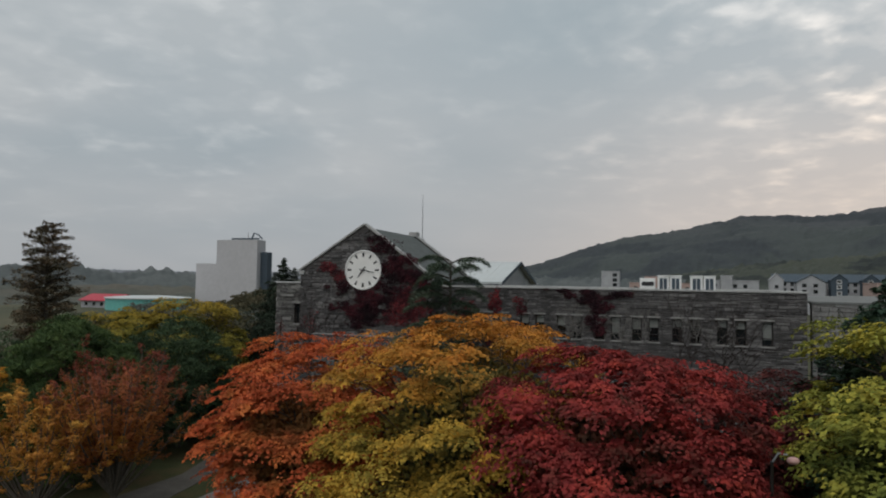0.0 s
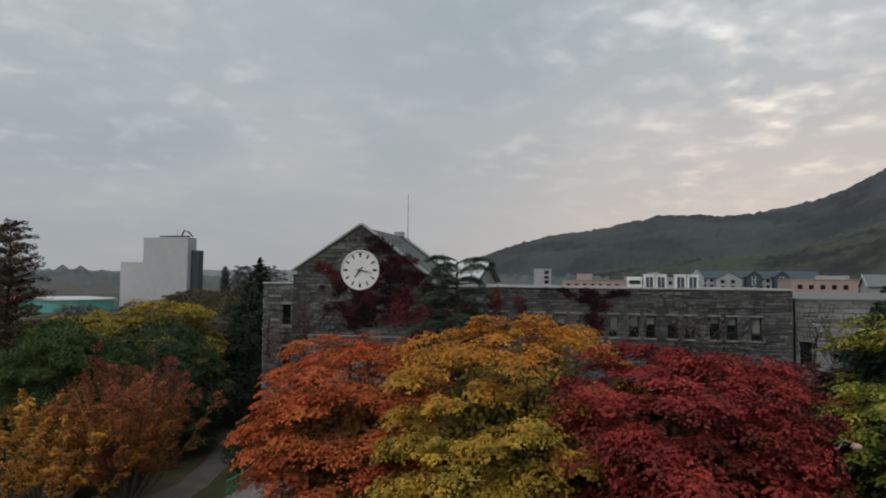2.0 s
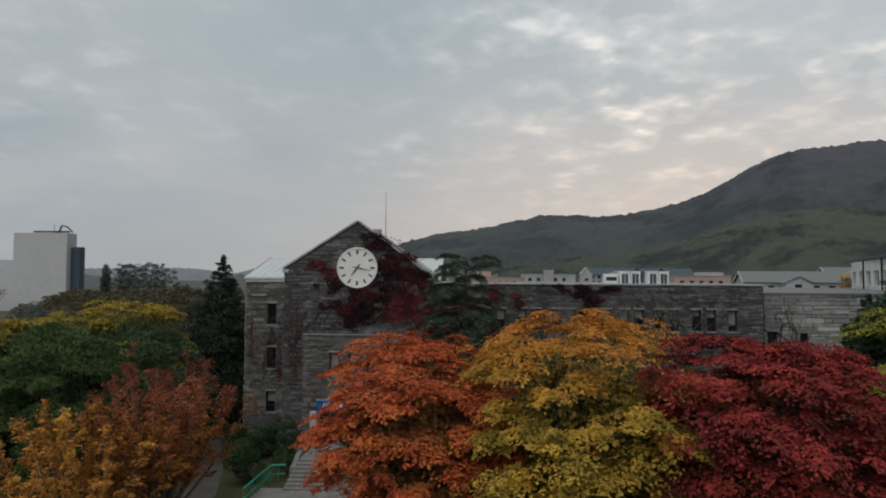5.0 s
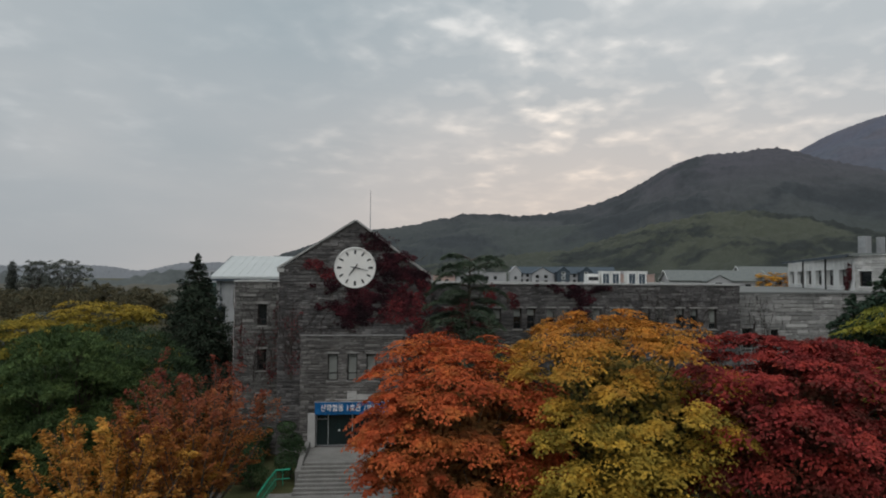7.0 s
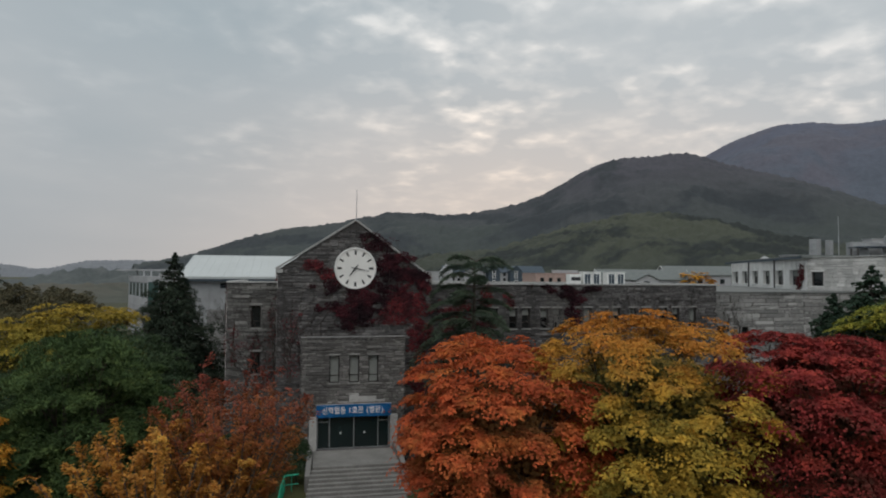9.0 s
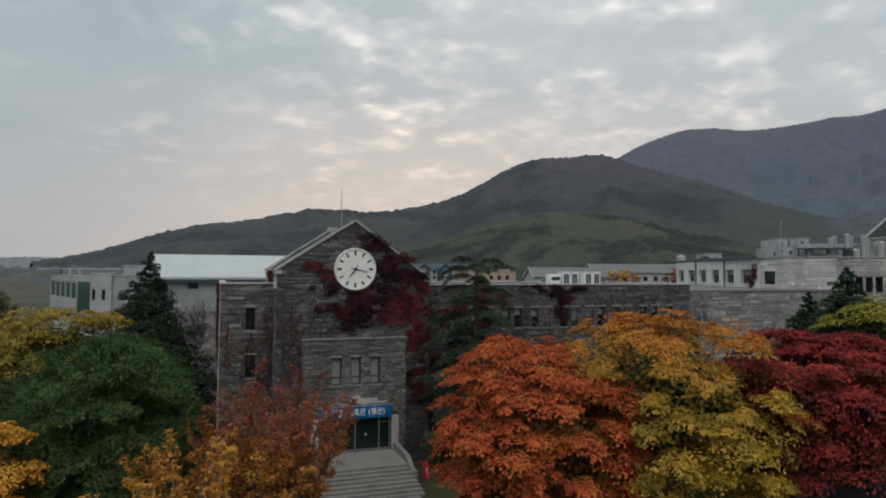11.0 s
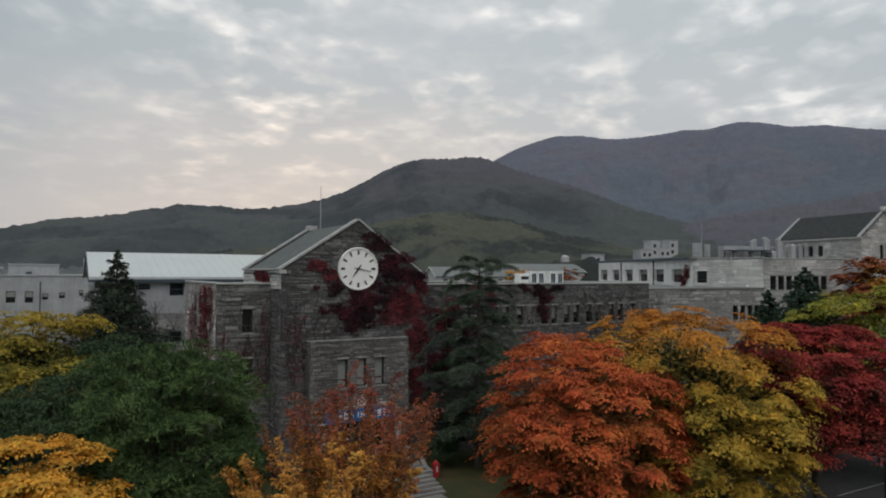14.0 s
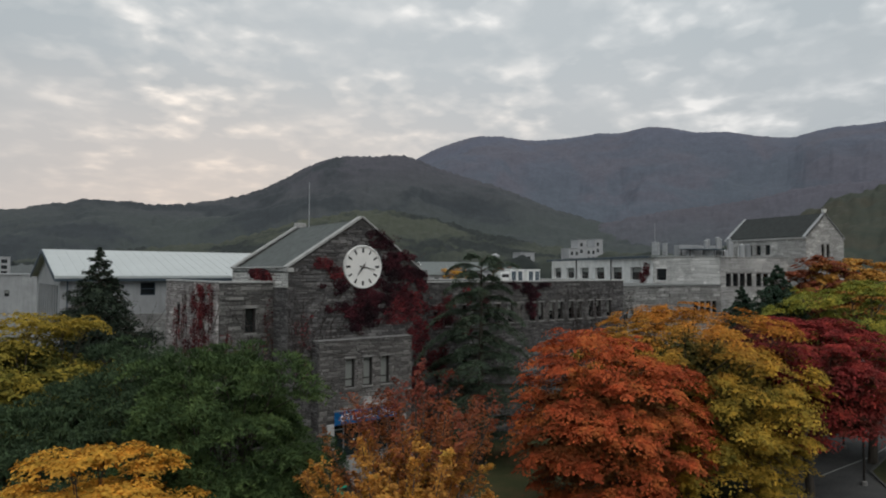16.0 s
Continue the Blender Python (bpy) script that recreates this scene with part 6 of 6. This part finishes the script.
# trees of the valley behind
# Grey-green leaves paled, with the valley haze put into their colours.
L_GREY = leaf_material("haze_grey_leaves", [(0.135, 0.152, 0.143), (0.160, 0.176, 0.160), (0.182, 0.188, 0.162)], trans=0.3, vary=0.25)
for at, h, r, sd in (((-131.4, 240.0, 0), 19.4, 8.6, 40), ((-146.5, 245.0, 0), 18.8, 6.2, 41), ((-52.0, 60.0, 0), 6.5, 5.0, 47), ((-66.0, 62.0, 0), 7.0, 5.5, 49), ((-85.0, 70.0, 0), 7.0, 6.0, 50), ((-48.0, 38.0, 0), 6.5, 4.5, 52)):
    broadleaf("valley_tree", "grey-green broad tree in the valley behind", at, h, r, L_GREY, sd, clumps=110, layers=9, per=18, leaf=0.40, clump_r=1.2, group="valley trees", fill=2500, squash=1.0, stray=0.9, lumps=0.25)
conifer("poplar_tree", "narrow hazy poplar in the valley behind", (-156.6, 245.7, 0), 18.4, 3.0, L_GREY, 56, tiers=40, droop=-0.5, power=0.35, per=60, needle=0.5, width=0.3, group="valley trees")
L_SCRUB = leaf_material("brown_olive_scrub_leaves", [(0.080, 0.082, 0.055), (0.115, 0.105, 0.066), (0.15, 0.122, 0.072)], trans=0.25, vary=0.3)
rng = random.Random(61)
for i in range(16):
    y = 50 + 95 * (i + rng.random()) / 16
    x = math.tan(radians(rng.uniform(-30, -21))) * (y + 48) - (4 if y < 85 else 9)
    broadleaf("scrub_tree", "low brown-olive tree in the valley thicket", (x, y, 0), rng.uniform(5.0, 7.4), rng.uniform(4.2, 5.8), L_SCRUB, 70 + i, clumps=48, layers=7, per=14, leaf=0.42, clump_r=1.3, group="valley thicket", fill=900, squash=0.9, stray=0.9, lumps=0.25)
for i in range(18):
    y = 104 + 88 * (i + rng.random()) / 18
    x = math.tan(radians(rng.uniform(-30, -16.8))) * (y + 47) - 4.5
    broadleaf("scrub_tree", "taller brown-olive tree in the valley thicket", (x, y, 0), rng.uniform(7.4, 10.2), rng.uniform(5.0, 7.2), L_SCRUB, 100 + i, clumps=48, layers=7, per=14, leaf=0.5, clump_r=1.5, group="valley thicket", fill=900, squash=0.9, stray=0.9, lumps=0.25)
for at, h, r, sd, mt, lab in (((125.0, 150.0, 0), 16.8, 4.0, 53, L_GOLD, "golden tree before the far grey-roofed houses"), ((131.5, 151.0, 0), 14.8, 3.6, 54, L_AMBER, "amber tree before the far grey-roofed houses"),
                              ((149.0, 150.0, 0), 16.6, 6.0, 55, L_RUST, "rust-red tree before the far grey-roofed houses")):
    broadleaf("valley_tree", lab, at, h, r, mt, sd, clumps=60, layers=6, per=16, leaf=0.5, clump_r=1.1, group="valley trees", fill=1500)


# ---- road, path and small things ----
def strip(name, label, left, right, z, mat):
    bm = bmesh.new()
    a, b, c, d = [[bm.verts.new((x, y, k)) for x, y in side] for side, k in ((left, z), (right, z), (right, -0.1), (left, -0.1))]
    for i in range(len(a) - 1):
        for p, q in ((a, b), (b, c), (c, d), (d, a)):
            bm.faces.new((p[i], p[i + 1], q[i + 1], q[i]))
    for i in (0, -1):
        bm.faces.new((a[i], b[i], c[i], d[i]))
    bmesh.ops.recalc_face_normals(bm, faces=list(bm.faces))
    return tagged(part(name, bm, mat), label, name.split("_")[0], kind="structure")


strip("road", "dark asphalt campus road under the trees", [(-30, -110), (-2, -72), (12, -45), (17, -34), (19, -30), (22, -26), (25, -23), (28, -21), (32, -20.4), (44, -19.4), (75, -17.5)],
      [(-38, -106), (-10, -70), (4, -43), (7, -34), (12, -25), (16, -19), (20, -16), (26.5, -13.2), (33, -12.2), (45, -11.6), (75, -10.5)], 0.03, ASPHALT)
strip("road_line", "white painted edge line on the road", [(24.0, -19.52), (28, -19.6), (32, -19.72), (44, -18.9)], [(24.0, -19.42), (28, -19.5), (32, -19.62), (44, -18.8)], 0.05, WORNPAINT)
kerb = tagged(new("kerb"), "pale concrete kerb along the road", "kerb", kind="structure")
pts = [(19, -30.1), (22, -26.1), (25, -23.1), (28, -21.1), (32, -20.5), (44, -19.5)]
for a, b in zip(pts, pts[1:]):
    m, L = wall_frame(a, b)
    n = max(1, int(L / 1.0))
    for i in range(n):
        part("kerb_stone", boxed(L * i / n + 0.008, L * (i + 1) / n - 0.008, -0.09, 0.09, 0, 0.14, m, 0.015), KERBSTONE, kerb)
strip("path", "brown-grey paved footpath beside the building", [(-9.9, -14), (-9.3, -8), (-10.6, -3), (-13.2, 4), (-14.6, 9)], [(-6.5, -14), (-7.2, -8), (-8.6, -3), (-11.4, 4), (-12.8, 9)], 0.03, PATHSTONE)
strip("forecourt", "pale paved forecourt before the entrance steps", [(-5.2, -14), (-4.8, -6.7)], [(2.9, -14), (2.7, -6.7)], 0.05, PAVING)


def shrub(label, at, r, h, seed, mat=None, n=5200, leaf=0.10):
    """A clipped evergreen: overlapping rounded heads of small leaves on stems."""
    rs = np.random.RandomState(seed)
    t = thing("shrub", label, "shrub", "entrance shrubs", at=at)
    heads = [(rs.uniform(-0.5, 0.5) * r, rs.uniform(-0.5, 0.5) * r, h * z, r * s) for z, s in ((0.25, 0.85), (0.45, 0.8), (0.62, 0.7), (0.8, 0.55), (0.3, 0.75), (0.55, 0.6))]
    P, N = [], []
    for x, y, z, q in heads:
        d = unit(rs, n // len(heads))
        P.append(np.array([x, y, z]) + d * q * np.array([1, 1, 0.62]) * rs.uniform(0.86, 1.04, (len(d), 1)))
        N.append(d + rs.normal(0, 0.4, d.shape))
    P, N = np.concatenate(P), np.concatenate(N)
    P[:, 2] = np.maximum(P[:, 2], 0.05)
    ln = leaf * rs.uniform(0.7, 1.4, len(P))
    leaves("foliage", P, N, rs.normal(size=P.shape), ln, ln * 0.6, mat or L_SHRUB, t)
    bm = bmesh.new()
    for x, y, z, q in heads[:4]:
        tube(bm, [(0, 0, -0.1), (x * 0.5, y * 0.5, z * 0.5), (x, y, z)], [0.07, 0.05, 0.03], 5)
    part("stem", bm, BARK, t)


shrub("clipped dark green evergreen shrub in rounded tiers", (-5.9, -5.7, 0), 1.25, 3.1, 1)
shrub("clipped dark green evergreen shrub in rounded tiers", (-3.9, -3.4, 0), 1.15, 4.1, 2)
shrub("dark green evergreen shrub by the wing wall", (-7.8, -1.0, 0), 1.3, 3.0, 3)
shrub("dark green evergreen shrub beside the entrance steps", (5.5, -2.4, 0), 1.2, 3.3, 4)
shrub("dark green evergreen shrub by the wing wall", (-6.6, 0.6, 0), 1.1, 2.6, 5)

rail = thing("green_railing", "green painted steel railing beside the steps", "railing")
rp = [(-4.85, -9.9), (-4.75, -7.2), (-4.6, -5.2), (-3.75, -5.0)]
for a, b in zip(rp, rp[1:]):
    part("top_rail", tube(bmesh.new(), [(*a, 1.02), (*b, 1.02)], [0.06, 0.06], 8), GREEN_PAINT, rail)
    part("low_rail", tube(bmesh.new(), [(*a, 0.45), (*b, 0.45)], [0.035, 0.035], 6), GREEN_PAINT, rail)
    m, L = wall_frame(a, b)
    for i in range(max(2, int(L / 0.5))):
        x = L * i / max(2, int(L / 0.5))
        part("baluster", tube(bmesh.new(), [m @ Vector((x, 0, 0)), m @ Vector((x, 0, 1.0))], [0.025, 0.025], 6), GREEN_PAINT, rail)

hydrant = thing("fire_hydrant", "red fire hydrant cabinet with white marks beside the steps", "hydrant", at=(4.15, -3.95, 0))
part("cabinet", boxed(-0.2, 0.2, -0.18, 0.18, 0.0, 0.95, None, 0.03), RED_PAINT, hydrant)
part("mark", boxed(-0.05, 0.05, -0.192, -0.181, 0.4, 0.75), WHITE, hydrant)
part("cap", tube(bmesh.new(), [(0, 0, 0.95), (0, 0, 1.02), (0, 0, 1.1)], [0.18, 0.16, 0.05], 10), RED_PAINT, hydrant)


def street_lamp(at, h, head, label, rz=0):
    t = thing("street_lamp", label, "street lamp", at=at, rz=rz)
    part("base", tube(bmesh.new(), [(0, 0, 0), (0, 0, 0.25), (0, 0, 0.32)], [0.2, 0.18, 0.09], 12), PAVING, t)
    part("pole", tube(bmesh.new(), [(0, 0, 0.3), (0, 0, h * 0.6), (0, 0, h)], [0.075, 0.06, 0.05], 10), DARKFRAME, t)
    part("arm", tube(bmesh.new(), [(0, 0, h - 0.05), (0.18, 0, h + 0.25), (0.45, 0, h + 0.22)], [0.04, 0.035, 0.03], 8), STEEL, t)
    bm = bmesh.new()
    bmesh.ops.create_uvsphere(bm, u_segments=16, v_segments=10, radius=0.19, matrix=Matrix.Translation((0.62, 0, h + 0.05)) @ Matrix.Diagonal((1, 0.8, 0.62, 1)))
    part("lantern", bm, head, t)


LANTERN = plain("pinkish_lantern_plastic", (0.55, 0.33, 0.30), 0.4, stain=0.0)
street_lamp((24.5, -22.0, 0), 7.9, LANTERN, "dark street lamp with a pinkish drop-shaped lantern", 10)
street_lamp((33.0, -17.5, 0), 6.0, WHITE, "dark street lamp post at the roadside", 180)


# ---- ivy ----
def ivy(label, p0, p1, blobs, mat, seed, density=520, size=0.105, off=0.06, clear=None):
    """Creeper on a wall: leaves over soft-edged patches, in the wall's own x and z, and bare stems."""
    rs = np.random.RandomState(seed)
    m, L = wall_frame(p0, p1)
    t = thing("ivy", label, "climbing plant", "ivy on the walls")
    P = []
    for cx, cz, rx, rz, dens in blobs:
        n = int(density * dens * rx * rz * 3.2)
        a, q = rs.uniform(0, 2 * np.pi, n), np.sqrt(rs.uniform(0, 1, n))
        x, z = cx + rx * q * np.cos(a), cz + rz * q * np.sin(a)
        keep = np.array([noise.fractal((u * 0.9 + seed, v * 1.5, 0.3), 0.7, 2.0, 5) for u, v in zip(x, z)]) + 0.75 - 1.15 * q ** 1.5 + rs.normal(0, 0.12, n) > 0.06
        P.append(np.stack([x[keep], z[keep]], 1))
    P = np.concatenate(P)
    if clear:
        P = P[np.hypot(P[:, 0] - clear[0], P[:, 1] - clear[1]) > clear[2]]
    n = len(P)
    mm = np.array(m)
    loc = np.stack([P[:, 0], -off - np.abs(rs.normal(0, 0.07, n)), P[:, 1]], 1)
    pos = loc @ mm[:3, :3].T + mm[:3, 3]
    nl = np.array([0, -1.0, 0.45]) + rs.normal(0, 0.45, (n, 3))
    nr = nl @ mm[:3, :3].T
    al = (np.array([0, -0.2, -1.0]) + rs.normal(0, 0.4, (n, 3))) @ mm[:3, :3].T
    ln = size * rs.uniform(0.6, 1.35, n)
    leaves("foliage", pos, nr, al, ln, ln * 0.85, mat, t, 0.12)
    bm = bmesh.new()
    for cx, cz, rx, rz, dens in blobs:
        for _ in range(4):
            x, z = cx + rs.uniform(-0.6, 0.6) * rx, cz - rz * 0.9
            pts = []
            for i in range(7):
                pts.append(m @ Vector((x, -0.06, z)))
                x += rs.normal(0, 0.16) * rx
                z += rz * 0.27
            tube(bm, pts, [0.02] * 6 + [0.008], 4)
    part("stem_mass", bm, BARK, t)["kind"] = "stuff"
    return t


L_IVY = leaf_material("dark_crimson_ivy", [(0.018, 0.010, 0.013), (0.034, 0.012, 0.017), (0.080, 0.020, 0.027)], scale=0.7, trans=0.1)
L_IVY_RED = leaf_material("red_ivy", [(0.050, 0.018, 0.022), (0.115, 0.026, 0.032), (0.20, 0.040, 0.044)], scale=0.9, trans=0.1)
g = -GX0
ivy("dark crimson ivy round the clock on the gable wall", *FRONT,
    [(g + 2.4, 13.4, 2.1, 1.9, 1.2), (g + 3.6, 13.7, 1.6, 1.0, 1.1), (g + 1.7, 15.7, 1.7, 0.65, 0.9), (g + 3.3, 14.7, 1.3, 0.6, 0.9), (g + 4.7, 13.2, 0.9, 0.8, 0.9), (g + 0.2, 11.6, 1.9, 1.5, 1.3), (g + 0.0, 10.5, 1.7, 1.0, 0.8),
     (g - 0.2, 9.8, 0.7, 0.6, 0.6), (g - 1.6, 12.8, 0.9, 1.1, 0.8), (g + 2.4, 11.8, 1.8, 1.2, 0.9), (g - 1.7, 11.3, 0.9, 0.5, 0.6), (g - 2.6, 11.2, 0.4, 0.3, 0.8), (g - 3.0, 12.7, 0.45, 0.22, 0.7), (g + 0.9, 16.4, 0.9, 0.45, 0.6)], L_IVY, 1, clear=(g, 14.0, 1.53))
ivy("red ivy spreading over the gable wall", *FRONT,
    [(g + 4.2, 11.3, 1.6, 1.9, 0.8), (g + 2.7, 10.8, 1.6, 0.9, 0.6), (g + 4.7, 9.0, 1.1, 1.9, 0.8), (g + 4.6, 6.2, 1.0, 2.1, 0.8), (g - 3.2, 14.3, 1.0, 0.5, 0.8), (g - 2.2, 13.6, 0.9, 0.6, 0.8), (g - 4.3, 9.6, 0.9, 1.6, 0.08), (g - 4.4, 7.3, 0.9, 1.5, 0.10),
     (g + 1.6, 10.4, 1.0, 0.5, 0.4), (g + 4.9, 12.6, 0.7, 0.7, 0.8)], L_IVY_RED, 2, clear=(g, 14.0, 1.53))
ivy("thin red ivy on the side wing front", *LWF, [(0.5, 8.6, 0.5, 2.0, 0.09), (1.6, 8.2, 0.9, 1.2, 0.09), (3.2, 9.2, 0.5, 3.0, 0.09), (2.9, 6.5, 0.7, 1.5, 0.12)], L_IVY_RED, 3)
ivy("thick red ivy on the side wing", *LWS, [(5.2, 10.6, 1.0, 2.0, 0.14), (7.5, 11.6, 0.9, 1.3, 0.45), (9.5, 11.4, 1.3, 1.7, 0.5), (8.4, 9.6, 2.0, 1.6, 0.28), (11.2, 11.2, 1.0, 1.8, 0.25), (6.4, 8.2, 2.2, 1.5, 0.22), (11.2, 8.4, 1.6, 1.8, 0.16), (9.4, 12.5, 1.4, 0.5, 0.7), (3.4, 9.0, 1.6, 2.2, 0.12)], L_IVY_RED, 4)
ivy("red ivy on the parapet under the roof edge", (GX0, GD), (GX0, 0.0), [(5.4, 13.45, 2.2, 0.5, 1.3), (7.2, 13.3, 1.5, 0.4, 1.0)], L_IVY_RED, 5)
ivy("dark crimson ivy hanging from the long wing's parapet", *RWF, [(17.0 - GX1, 12.4, 2.1, 0.5, 1.2), (17.0 - GX1, 11.8, 1.3, 0.8, 1.2), (17.2 - GX1, 10.6, 0.9, 0.9, 0.9), (19.0 - GX1, 12.6, 0.8, 0.25, 0.8), (14.9 - GX1, 12.75, 0.5, 0.2, 0.8), (13.6 - GX1, 12.8, 0.3, 0.15, 0.8)], L_IVY, 6)
ivy("red ivy on the long wing", *RWF, [(10.0 - GX1, 12.0, 0.7, 1.0, 0.9), (11.8 - GX1, 11.6, 0.7, 0.7, 0.7), (7.4 - GX1, 10.5, 1.6, 1.8, 0.6), (9.6 - GX1, 9.5, 1.2, 1.0, 0.5), (7.0 - GX1, 7.0, 1.4, 1.6, 0.6)], L_IVY_RED, 7)
ivy("red ivy on the white colonnaded wing", *B3, [(l3 - 1.3, 13.9, 0.9, 1.5, 1.0), (l3 - 2.2, 13.0, 0.9, 0.8, 0.8)], L_IVY_RED, 8)


def bare_vine(label, p0, p1, x0, x1, z0, z1, count, seed, mat):
    """Leafless creeper: thin stems that fan upward and fork over a wall."""
    rs = np.random.RandomState(seed)
    m, L = wall_frame(p0, p1)
    t = thing("bare_vine", label, "climbing plant", "ivy on the walls")
    for k in range(count):
        bm = bmesh.new()
        root = rs.uniform(x0, x1)
        for j in range(9):
            x, z, a = root, z0 + rs.uniform(0, 0.4) * (z1 - z0), rs.normal(0, 0.5)
            pts = []
            for i in range(9):
                pts.append(m @ Vector((min(max(x, 0.05), L - 0.05), -0.07, min(z, z1))))
                a += rs.normal(0, 0.35) - a * 0.1
                x += 0.42 * math.sin(a) * (z1 - z0) / 4
                z += 0.42 * abs(math.cos(a)) * (z1 - z0) / 4
            tube(bm, pts, [0.022 - 0.0018 * i for i in range(9)], 4)
        part("vine_stem", bm, mat, t)
    return t


VINE = bark_material("bare_vine_bark", (0.055, 0.045, 0.042))
VINE_PALE = bark_material("dry_vine_bark", (0.20, 0.19, 0.18))
bare_vine("dark leafless vine stems on the long wing", *RWF, 21.0 - GX1, 29.0 - GX1, 7.5, 12.7, 5, 71, VINE)
bare_vine("dry pale vine stems round the long wing's windows", *RWF, 14.5 - GX1, 24.5 - GX1, 9.2, 12.0, 9, 72, VINE_PALE)
bare_vine("dark leafless vine stems on the link wall", *S2, 0.4, 3.5, 7.0, 12.0, 2, 73, VINE)
bare_vine("dark leafless vine stems on the gable wall", *FRONT, 0.4, 3.4, 6.5, 12.5, 4, 74, VINE)
bare_vine("dark leafless vine stems on the side wing", *LWF, 0.3, 3.4, 5.0, 12.0, 3, 75, VINE)
bare_vine("bare vine stems over the hall's lower wall", (-13.2, 22.6), (4.9, 22.6), 1.0, 6.0, 6.5, 11.0, 5, 76, VINE)
